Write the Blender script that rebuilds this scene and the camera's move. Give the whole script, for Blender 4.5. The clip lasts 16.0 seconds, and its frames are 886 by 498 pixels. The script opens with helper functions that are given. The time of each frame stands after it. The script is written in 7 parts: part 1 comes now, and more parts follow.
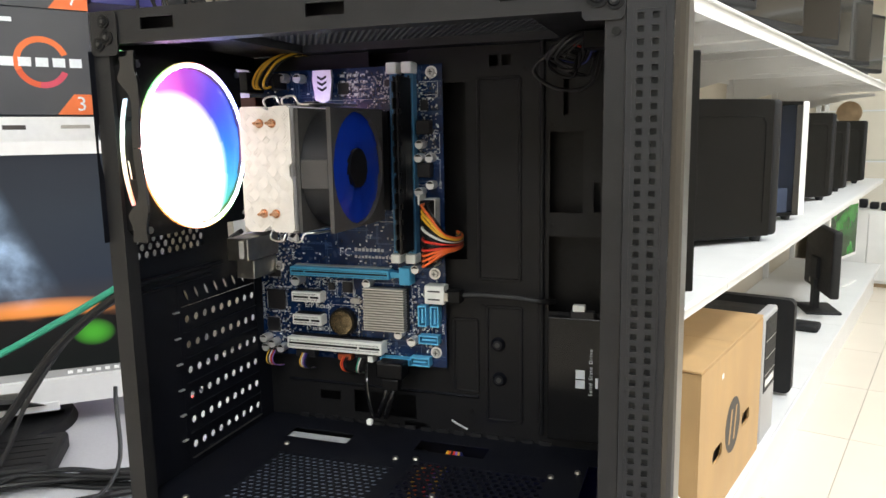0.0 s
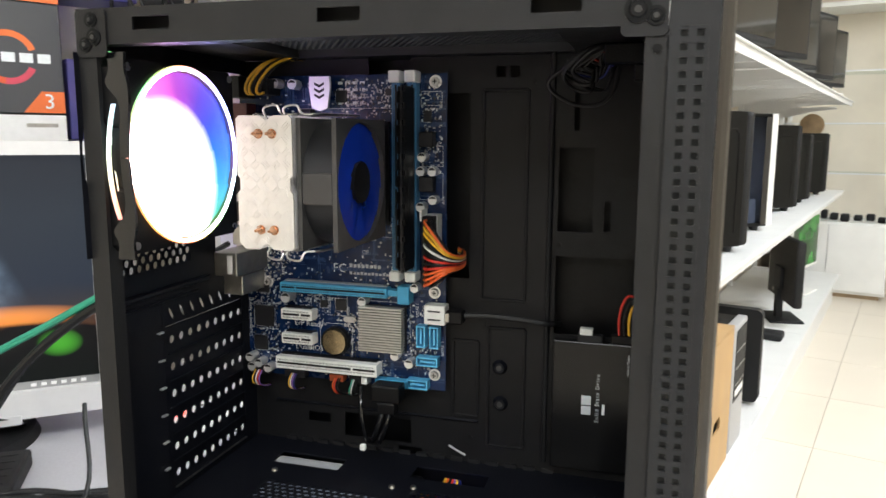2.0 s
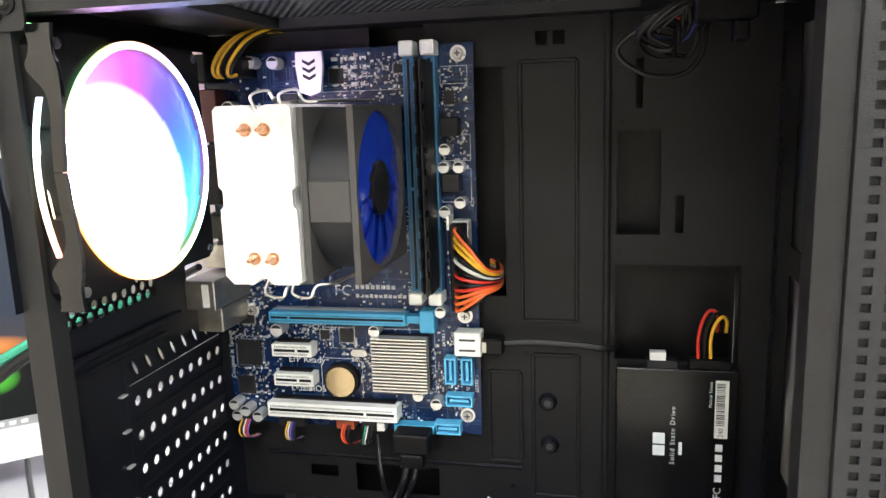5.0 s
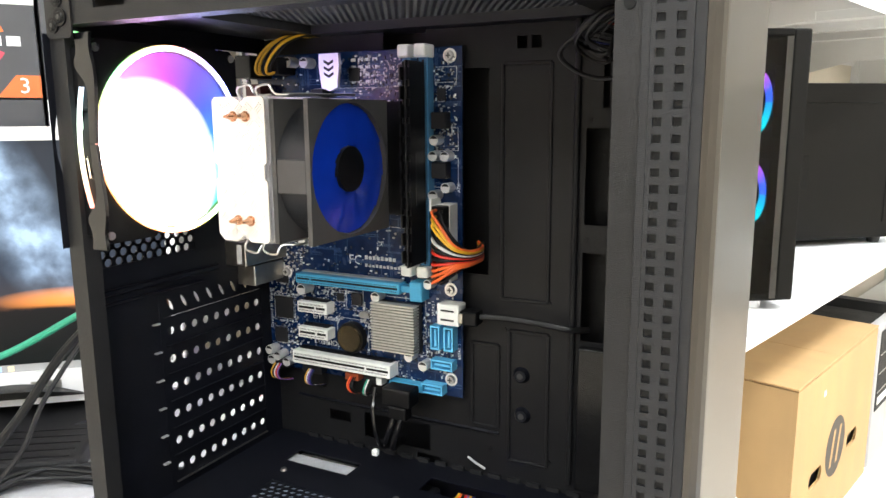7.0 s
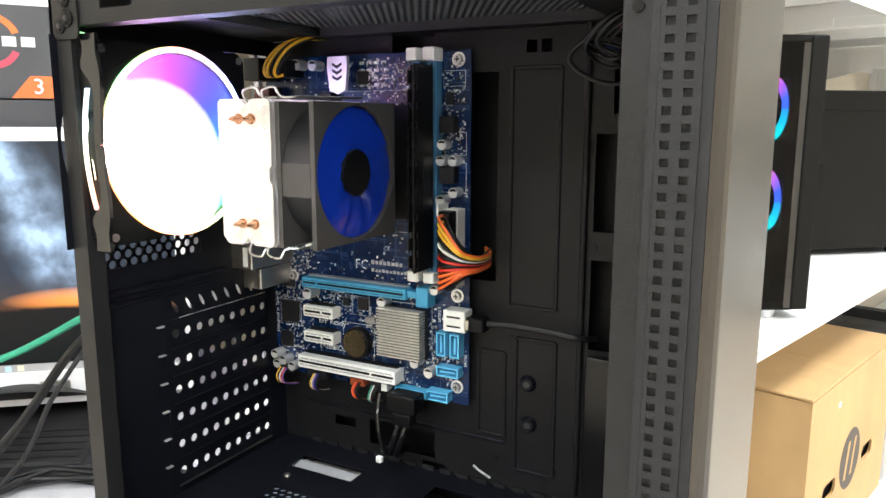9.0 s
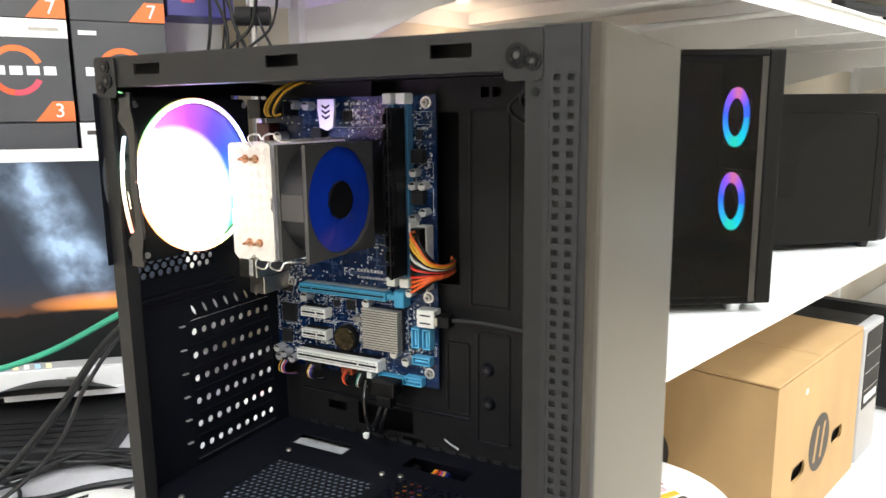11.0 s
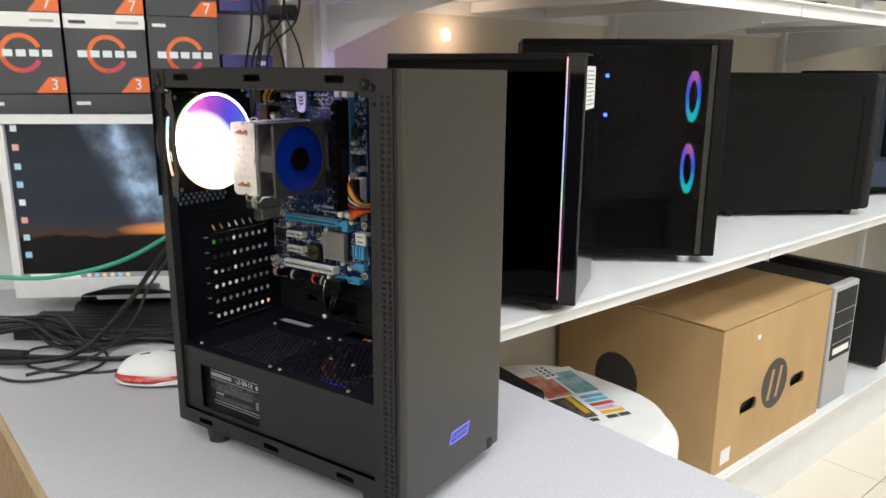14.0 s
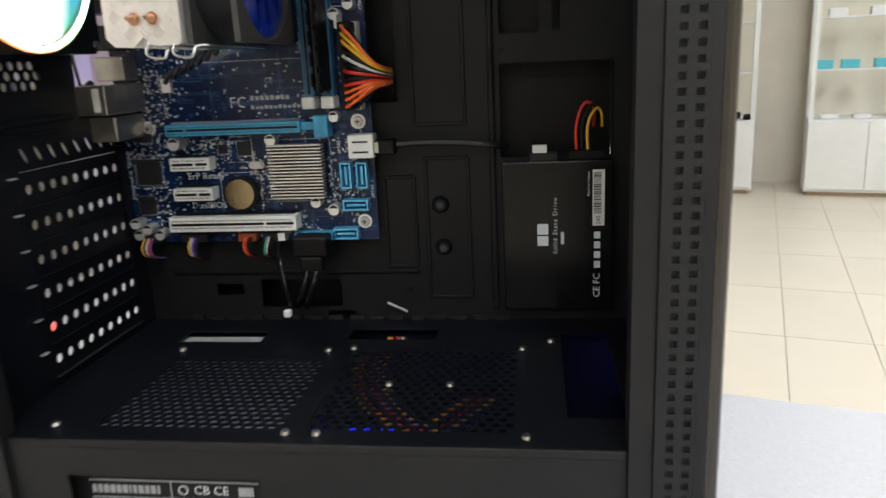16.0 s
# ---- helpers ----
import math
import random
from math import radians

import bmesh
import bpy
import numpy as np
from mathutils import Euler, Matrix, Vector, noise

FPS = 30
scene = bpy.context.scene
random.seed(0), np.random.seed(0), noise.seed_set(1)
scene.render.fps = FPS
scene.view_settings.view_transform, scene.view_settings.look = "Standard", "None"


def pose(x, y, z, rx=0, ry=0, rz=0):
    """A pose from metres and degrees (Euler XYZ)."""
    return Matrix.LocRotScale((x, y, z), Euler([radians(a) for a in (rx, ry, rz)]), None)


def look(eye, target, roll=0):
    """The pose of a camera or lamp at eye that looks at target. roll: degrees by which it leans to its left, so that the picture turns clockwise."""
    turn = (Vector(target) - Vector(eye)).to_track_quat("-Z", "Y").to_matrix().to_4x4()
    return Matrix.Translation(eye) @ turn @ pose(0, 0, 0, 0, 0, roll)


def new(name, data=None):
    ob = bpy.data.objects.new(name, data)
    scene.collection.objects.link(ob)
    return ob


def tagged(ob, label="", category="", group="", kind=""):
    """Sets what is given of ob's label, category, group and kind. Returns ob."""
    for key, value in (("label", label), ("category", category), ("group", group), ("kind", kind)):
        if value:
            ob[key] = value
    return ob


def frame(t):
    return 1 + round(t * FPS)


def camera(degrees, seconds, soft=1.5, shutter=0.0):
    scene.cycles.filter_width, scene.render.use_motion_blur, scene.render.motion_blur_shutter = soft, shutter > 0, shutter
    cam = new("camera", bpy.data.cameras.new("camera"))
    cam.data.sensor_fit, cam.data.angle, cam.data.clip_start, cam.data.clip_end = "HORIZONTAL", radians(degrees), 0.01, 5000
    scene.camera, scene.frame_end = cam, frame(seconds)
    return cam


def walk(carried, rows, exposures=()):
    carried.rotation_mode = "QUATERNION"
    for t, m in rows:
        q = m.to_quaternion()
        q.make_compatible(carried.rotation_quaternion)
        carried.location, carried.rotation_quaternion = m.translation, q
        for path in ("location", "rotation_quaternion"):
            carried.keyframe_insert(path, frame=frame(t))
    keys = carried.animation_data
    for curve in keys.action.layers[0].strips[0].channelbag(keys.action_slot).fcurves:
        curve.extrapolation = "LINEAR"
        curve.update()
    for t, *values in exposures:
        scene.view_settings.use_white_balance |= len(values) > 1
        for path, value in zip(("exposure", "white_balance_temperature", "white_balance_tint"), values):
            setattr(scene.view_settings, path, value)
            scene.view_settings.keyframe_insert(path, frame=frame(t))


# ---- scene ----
cam = camera(62.1, 16.0, shutter=0.4)
PATH = [
    (0, (0.361, -0.376, 1.1), (-0.291, 1.49, 0.79), -1.0),
    (0.5, (0.358, -0.375, 1.1), (-0.298, 1.489, 0.794), -0.8),
    (1, (0.36, -0.373, 1.101), (-0.307, 1.488, 0.799), -1.0),
    (1.5, (0.361, -0.371, 1.102), (-0.299, 1.493, 0.803), -0.3),
    (2, (0.325, -0.358, 1.108), (-0.234, 1.538, 0.803), 0.3),
    (2.5, (0.253, -0.319, 1.114), (-0.118, 1.618, 0.785), -0.2),
    (3, (0.199, -0.287, 1.109), (0.049, 1.678, 0.769), 0.5),
    (3.5, (0.168, -0.275, 1.112), (0.134, 1.695, 0.769), 0.3),
    (3.7, (0.159, -0.273, 1.114), (0.143, 1.697, 0.771), -0.3),
    (5.8, (0.344, -0.262, 1.112), (-0.403, 1.557, 0.746), -0.8),
    (6, (0.367, -0.264, 1.106), (-0.436, 1.532, 0.745), 0.0),
    (6.2, (0.381, -0.267, 1.106), (-0.471, 1.507, 0.747), 0.3),
    (6.5, (0.386, -0.273, 1.108), (-0.512, 1.477, 0.75), -0.3),
    (7, (0.386, -0.276, 1.108), (-0.513, 1.475, 0.752), -0.4),
    (7.5, (0.387, -0.276, 1.107), (-0.521, 1.469, 0.746), -0.0),
    (8, (0.389, -0.274, 1.106), (-0.516, 1.473, 0.746), -0.2),
    (8.5, (0.389, -0.272, 1.107), (-0.542, 1.46, 0.741), 0.3),
    (9, (0.387, -0.269, 1.108), (-0.544, 1.467, 0.763), 0.1),
    (9.2, (0.386, -0.269, 1.108), (-0.544, 1.468, 0.765), -0.1),
    (11.3, (0.493, -0.388, 1.153), (-0.439, 1.344, 0.788), -0.7),
    (11.5, (0.54, -0.437, 1.173), (-0.389, 1.289, 0.78), -0.6),
    (12, (0.621, -0.5, 1.196), (-0.298, 1.226, 0.775), 0.4),
    (12.5, (0.684, -0.517, 1.189), (-0.3, 1.165, 0.741), -0.0),
    (13, (0.733, -0.528, 1.19), (-0.305, 1.123, 0.743), -0.2),
    (13.2, (0.747, -0.541, 1.187), (-0.307, 1.102, 0.753), -0.8),
    (13.5, (0.757, -0.536, 1.191), (-0.322, 1.088, 0.747), -0.9),
    (14, (0.748, -0.521, 1.175), (-0.34, 1.092, 0.71), 0.4),
    (14.5, (0.609, -0.467, 1.109), (-0.294, 1.259, 0.657), 1.4),
    (15, (0.408, -0.41, 1.053), (-0.181, 1.44, 0.575), -1.2),
    (15.5, (0.329, -0.373, 1.043), (-0.048, 1.527, 0.542), -2.0),
    (15.6, (0.317, -0.362, 1.04), (-0.051, 1.538, 0.538), -2.2),
    (16, (0.276, -0.299, 1.023), (0.023, 1.624, 0.533), -2.6),
]
walk(cam, [(t, look(eye, target, roll)) for t, eye, target, roll in PATH],
     exposures=[(0, -0.03), (2, -0.02), (2.5, -0.06), (3, 0.36), (3.5, 0.68), (6, 0.84), (6.5, 0.66), (9.2, 0.6), (11.3, 0.22), (12.5, -0.38), (14, -0.46), (15, -0.5), (15.5, -0.58), (16, -0.45)])

# ---- world and light ----
SHOP = pose(0, 0, 0, 0, 0, -16)          # the shop's own axes: x out of the shelves, y along them
DESK = 0.73

world = bpy.data.worlds.new("world")
world.use_nodes = True
world.node_tree.nodes["Background"].inputs[0].default_value = (0.9, 0.95, 1.0, 1)
world.node_tree.nodes["Background"].inputs[1].default_value = 0.3
scene.world = world


def area_lamp(x, y, z, sx, sy, watts, colour=(0.85, 0.93, 1.0)):
    la = bpy.data.lights.new("ceiling_lamp_light", "AREA")
    la.shape, la.size, la.size_y, la.energy, la.color = "RECTANGLE", sx, sy, watts, colour
    ob = new("ceiling_lamp_light", la)
    ob.matrix_world = SHOP @ pose(x, y, z)
    return ob


# the three at y -3.4 are unseen, added to light the open case's inside
LAMPS = [(-0.6, -3.4), (1.0, -3.4), (2.6, -3.4), (1.0, -1.2), (1.0, 1.2), (1.0, 3.6), (2.6, -1.2), (2.6, 1.2), (2.6, 3.6)]
for lx, ly in LAMPS:
    area_lamp(lx, ly, 2.74, 0.56, 1.16, 25 if ly < 0 else 33)

# ---- materials ----


def mat(name, colour, rough=0.5, metal=0.0, vary=0.12, scale=40.0, bump=0.0, bump_scale=400.0, second=None, second_scale=4.0, second_amount=0.0,
        emit=None, emit_strength=0.0, spec=0.5, coat=0.0, per_object=0.0, rough_vary=0.1, stretch=(1, 1, 1), placed=False):
    m = bpy.data.materials.new(name)
    m.use_nodes = True
    nt = m.node_tree
    n, l = nt.nodes, nt.links
    b = n["Principled BSDF"]
    b.inputs["Roughness"].default_value, b.inputs["Metallic"].default_value = rough, metal
    b.inputs["Specular IOR Level"].default_value, b.inputs["Coat Weight"].default_value = spec, coat
    tc = n.new("ShaderNodeTexCoord")
    mp = n.new("ShaderNodeMapping")
    mp.inputs["Scale"].default_value = stretch
    where = n.new("ShaderNodeNewGeometry").outputs["Position"] if placed else tc.outputs["Object"]
    l.new(where, mp.inputs[0])
    no = n.new("ShaderNodeTexNoise")
    no.inputs["Scale"].default_value, no.inputs["Detail"].default_value = scale, 5
    l.new(mp.outputs[0], no.inputs["Vector"])
    ra = n.new("ShaderNodeValToRGB")
    lo, hi = 1 - vary, 1 + vary
    ra.color_ramp.elements[0].position, ra.color_ramp.elements[1].position = 0.3, 0.7
    ra.color_ramp.elements[0].color = (*[min(1, c * lo) for c in colour], 1)
    ra.color_ramp.elements[1].color = (*[min(1, c * hi) for c in colour], 1)
    l.new(no.outputs["Fac"], ra.inputs[0])
    out = ra.outputs[0]
    if second:
        n2 = n.new("ShaderNodeTexNoise")
        n2.inputs["Scale"].default_value, n2.inputs["Detail"].default_value = second_scale, 4
        l.new(where, n2.inputs["Vector"])
        r2 = n.new("ShaderNodeMapRange")
        r2.inputs[1].default_value, r2.inputs[2].default_value, r2.inputs[4].default_value = 0.45, 0.75, second_amount
        l.new(n2.outputs["Fac"], r2.inputs[0])
        mx = n.new("ShaderNodeMix")
        mx.data_type = "RGBA"
        l.new(r2.outputs[0], mx.inputs[0])
        l.new(out, mx.inputs[6])
        mx.inputs[7].default_value = (*second, 1)
        out = mx.outputs[2]
    if per_object:
        oi = n.new("ShaderNodeObjectInfo")
        hs = n.new("ShaderNodeHueSaturation")
        r3 = n.new("ShaderNodeMapRange")
        r3.inputs[3].default_value, r3.inputs[4].default_value = 1 - per_object, 1 + per_object
        l.new(oi.outputs["Random"], r3.inputs[0])
        l.new(r3.outputs[0], hs.inputs["Value"])
        l.new(out, hs.inputs["Color"])
        out = hs.outputs[0]
    l.new(out, b.inputs["Base Color"])
    rr = n.new("ShaderNodeMapRange")
    rr.inputs[3].default_value, rr.inputs[4].default_value = max(0.02, rough - rough_vary), min(1, rough + rough_vary)
    l.new(no.outputs["Fac"], rr.inputs[0])
    l.new(rr.outputs[0], b.inputs["Roughness"])
    if bump:
        nb = n.new("ShaderNodeTexNoise")
        nb.inputs["Scale"].default_value, nb.inputs["Detail"].default_value = bump_scale, 3
        l.new(mp.outputs[0], nb.inputs["Vector"])
        bp = n.new("ShaderNodeBump")
        bp.inputs["Strength"].default_value, bp.inputs["Distance"].default_value = bump, 0.001
        l.new(nb.outputs["Fac"], bp.inputs["Height"])
        l.new(bp.outputs[0], b.inputs["Normal"])
    if emit:
        b.inputs["Emission Color"].default_value, b.inputs["Emission Strength"].default_value = (*emit, 1), emit_strength
    return m


M_CASE = mat("black_powder_coat", (0.0115, 0.0115, 0.0125), 0.42, 0.0, 0.15, 60, 0.25, 1800, (0.022, 0.022, 0.024), 12, 0.3, spec=0.3)
# tray: the case's steel with some inside shade put into its colour
M_TRAY = mat("half_shaded_tray_steel", (0.009, 0.009, 0.01), 0.42, 0.0, 0.15, 50, 0.2, 1600, (0.0122, 0.012, 0.0122), 9, 0.35, spec=0.2)
M_GLOSS = mat("glossy_black_plastic", (0.006, 0.006, 0.007), 0.16, 0, 0.1, 40, spec=0.6, rough_vary=0.04)
M_FANGREY = mat("grey_fan_plastic", (0.042, 0.041, 0.04), 0.4, 0, 0.12, 90, 0.2, 1500, spec=0.4)
# inner steel: M_CASE made darker and bluer, interior shade put into the colour
M_CASE_IN = mat("shaded_inner_steel", (0.005, 0.0057, 0.0092), 0.4, 0.0, 0.15, 50, 0.2, 1600, (0.0085, 0.0085, 0.0092), 9, 0.35, spec=0.18)
M_DRIVE = mat("satin_black_drive", (0.006, 0.006, 0.0065), 0.22, 0, 0.1, 40, spec=0.28, rough_vary=0.05)
M_SILVER = mat("dull_silver_plastic", (0.42, 0.42, 0.43), 0.42, 0.2, 0.05, 80, 0.1, 900)
M_BEZEL = mat("dark_grey_plastic", (0.012, 0.0125, 0.0145), 0.42, 0.0, 0.12, 90, 0.3, 2500, spec=0.35)
M_FRONT = mat("brushed_dark_front", (0.023, 0.0183, 0.0128), 0.3, 0.0, 0.06, 700, 0.03, 1500, (0.02, 0.017, 0.0125), 9, 0.4, spec=0.7, rough_vary=0.02, stretch=(1, 1, 0.08))
M_BLACK = mat("black_plastic", (0.0035, 0.0035, 0.004), 0.4, 0, 0.2, 60, 0.15, 900, spec=0.2)
M_MATT = mat("matt_black_plastic", (0.011, 0.011, 0.012), 0.6, 0, 0.2, 60, 0.3, 900, spec=0.3)
M_RUBBER = mat("black_rubber", (0.02, 0.02, 0.02), 0.7, 0, 0.2, 80, 0.2, 700)
M_STEEL = mat("steel", (0.55, 0.55, 0.56), 0.3, 1.0, 0.1, 120, 0.1, 800)
M_DIM_STEEL = mat("zinc_steel", (0.42, 0.41, 0.38), 0.38, 1.0, 0.15, 100, 0.1, 600)
M_ALU = mat("aluminium", (0.8, 0.8, 0.8), 0.42, 0.75, 0.05, 150, 0.15, 900)
M_COPPER = mat("copper", (0.55, 0.31, 0.19), 0.26, 1.0, 0.12, 300)
M_BRASS = mat("gold_contact", (0.5, 0.4, 0.25), 0.2, 1.0, 0.1, 300)
M_PCB = mat("blue_circuit_board", (0.0016, 0.012, 0.05), 0.25, 0, 0.35, 140, 0.12, 700, (0.003, 0.024, 0.095), 45, 0.7, spec=0.4)
M_VENT_PALE = mat("pale_vent_backing", (0.3, 0.33, 0.4), 0.6, 0, 0.25, 220, 0.3, 1500)
M_FADED = mat("faded_grey_print", (0.4, 0.41, 0.42), 0.6, 0, 0.1, 300)
M_DIMPRINT = mat("dim_grey_print", (0.15, 0.15, 0.16), 0.6, 0, 0.1, 300)
M_PLATE = mat("bright_aluminium", (0.68, 0.66, 0.63), 0.32, 0.45, 0.04, 150, 0.15, 900)
M_SILK = mat("white_print", (0.72, 0.76, 0.78), 0.6, 0, 0.06, 300)
M_CHIP = mat("chip_plastic", (0.01, 0.01, 0.012), 0.45, 0, 0.15, 200, 0.15, 1500, spec=0.35)
M_COPPER_TRACE = mat("circuit_trace", (0.01, 0.045, 0.13), 0.35, 0, 0.15, 200)
M_SLOT_BLUE = mat("blue_slot_plastic", (0.05, 0.3, 0.5), 0.45, 0, 0.1, 150, 0.1, 900)
M_SATA_BLUE = mat("light_blue_plastic", (0.1, 0.42, 0.68), 0.4, 0, 0.1, 150)
M_SLOT_WHITE = mat("white_slot_plastic", (0.76, 0.77, 0.74), 0.45, 0, 0.05, 150, 0.1, 900)
M_DIMM = mat("dimm_slot_plastic", (0.045, 0.17, 0.32), 0.45, 0, 0.1, 150)
M_FIN = mat("chipset_heatsink", (0.62, 0.61, 0.57), 0.4, 0.7, 0.06, 120)
M_LABEL = mat("white_label", (0.78, 0.78, 0.76), 0.55, 0, 0.04, 90)
M_PAPER = mat("paper", (0.75, 0.75, 0.74), 0.7, 0, 0.04, 60, 0.1, 300)
M_WHITE = mat("white_enamel", (0.78, 0.78, 0.76), 0.35, 0, 0.03, 12, 0.08, 300, (0.7, 0.69, 0.66), 3, 0.3)
M_SHELF = mat("shelf_white_steel", (0.76, 0.76, 0.75), 0.38, 0, 0.04, 8, 0.06, 200, (0.68, 0.68, 0.68), 3, 0.35)
M_SCREENWHITE = mat("silver_bezel", (0.74, 0.74, 0.75), 0.35, 0.1, 0.03, 60, 0.05, 700)
M_CARD = mat("brown_cardboard", (0.47, 0.3, 0.135), 0.62, 0, 0.07, 14, 0.3, 500, (0.4, 0.245, 0.105), 4, 0.6, stretch=(1, 1, 0.35))
M_INK = mat("dark_print_ink", (0.05, 0.042, 0.036), 0.6, 0, 0.15, 80)
M_DESK = mat("grey_desk_laminate", (0.5, 0.5, 0.53), 0.42, 0, 0.06, 260, 0.12, 900, (0.5, 0.5, 0.53), 20, 0.4, spec=0.4)
M_DESKEDGE = mat("wood_edge", (0.42, 0.3, 0.18), 0.5, 0, 0.15, 30, stretch=(1, 8, 1))
M_TILE = mat("beige_floor_tile", (0.72, 0.65, 0.55), 0.36, 0, 0.025, 3, 0.01, 300, (0.68, 0.61, 0.51), 1.2, 0.3, per_object=0.03, rough_vary=0.03, placed=True)
M_GROUT = mat("tile_grout", (0.5, 0.44, 0.37), 0.85, 0, 0.15, 60, 0.4, 500)
M_WALL = mat("cream_wall_paint", (0.76, 0.7, 0.6), 0.75, 0, 0.04, 6, 0.25, 260, (0.66, 0.62, 0.54), 2, 0.4)
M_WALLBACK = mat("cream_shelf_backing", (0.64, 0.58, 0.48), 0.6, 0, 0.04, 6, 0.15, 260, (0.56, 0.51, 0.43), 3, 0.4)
M_CEIL = mat("ceiling_paint", (0.8, 0.8, 0.78), 0.8, 0, 0.03, 5, 0.2, 200)
M_CASEPC = mat("black_side_panel", (0.0048, 0.0045, 0.0041), 0.5, 0, 0.15, 30, 0.15, 1500, (0.0068, 0.0063, 0.0057), 5, 0.5, spec=0.14)
M_GLASSY = mat("dark_tinted_glass", (0.004, 0.004, 0.005), 0.06, 0, 0.1, 5, spec=0.7, rough_vary=0.03)
M_LAMP = mat("lamp_diffuser", (0.9, 0.9, 0.88), 0.5, 0, 0.02, 20, emit=(1.0, 0.97, 0.92), emit_strength=6.0)
M_RED = mat("red_plastic", (0.5, 0.03, 0.03), 0.25, 0, 0.1, 60, coat=0.4)
M_ORANGE = mat("orange_print", (0.75, 0.16, 0.04), 0.45, 0, 0.05, 60)
M_BOXGREY = mat("dark_grey_carton", (0.055, 0.058, 0.065), 0.45, 0, 0.1, 12, 0.06, 300, (0.075, 0.078, 0.085), 5, 0.5)
M_BLUECARD = mat("blue_purple_carton", (0.05, 0.05, 0.2), 0.4, 0, 0.2, 10, 0, 300, (0.12, 0.04, 0.2), 8, 0.7)
M_REDORANGE = mat("red_orange_print", (0.62, 0.09, 0.03), 0.45, 0, 0.05, 60)
M_GREEN = mat("green_print", (0.06, 0.4, 0.16), 0.5, 0, 0.1, 60)
M_CYAN = mat("cyan_print", (0.1, 0.5, 0.6), 0.5, 0, 0.1, 60)
M_MAGENTA = mat("red_print", (0.55, 0.06, 0.1), 0.5, 0, 0.1, 60)
M_PINK = mat("pale_pink_print", (0.6, 0.42, 0.45), 0.4, 0, 0.05, 60)
M_TEALFADE = mat("teal_fading_print", (0.12, 0.34, 0.38), 0.35, 0, 0.4, 14, second=(0.7, 0.74, 0.75), second_scale=16, second_amount=0.9, stretch=(0.3, 2.5, 1))
M_REDFADE = mat("orange_red_fading_print", (0.5, 0.13, 0.07), 0.35, 0, 0.4, 14, second=(0.7, 0.6, 0.55), second_scale=16, second_amount=0.9, stretch=(0.3, 2.5, 1))
M_PHOTO = mat("dark_photo_print", (0.05, 0.045, 0.042), 0.3, 0, 0.6, 60, second=(0.3, 0.2, 0.15), second_scale=45, second_amount=0.8)


def wire_mat(name, colour, rough=0.4):
    return mat(name, colour, rough, 0, 0.1, 200, 0.1, 900)


W_YELLOW = wire_mat("yellow_wire", (0.75, 0.42, 0.03))
W_RED = wire_mat("red_wire", (0.6, 0.035, 0.02))
W_ORANGE = wire_mat("orange_wire", (0.8, 0.14, 0.03))
W_BLACK = mat("black_wire", (0.007, 0.007, 0.0075), 0.42, 0, 0.15, 200, 0.1, 900, spec=0.3)
W_WHITE = wire_mat("white_wire", (0.7, 0.68, 0.65))
W_PURPLE = wire_mat("purple_wire", (0.22, 0.1, 0.4))
W_BLUE = wire_mat("blue_wire", (0.012, 0.02, 0.16))
W_GREEN = wire_mat("green_cable_jacket", (0.03, 0.32, 0.2))
W_GREY = mat("dark_cable_jacket", (0.018, 0.018, 0.02), 0.42, 0, 0.15, 200, 0.1, 900, spec=0.35)


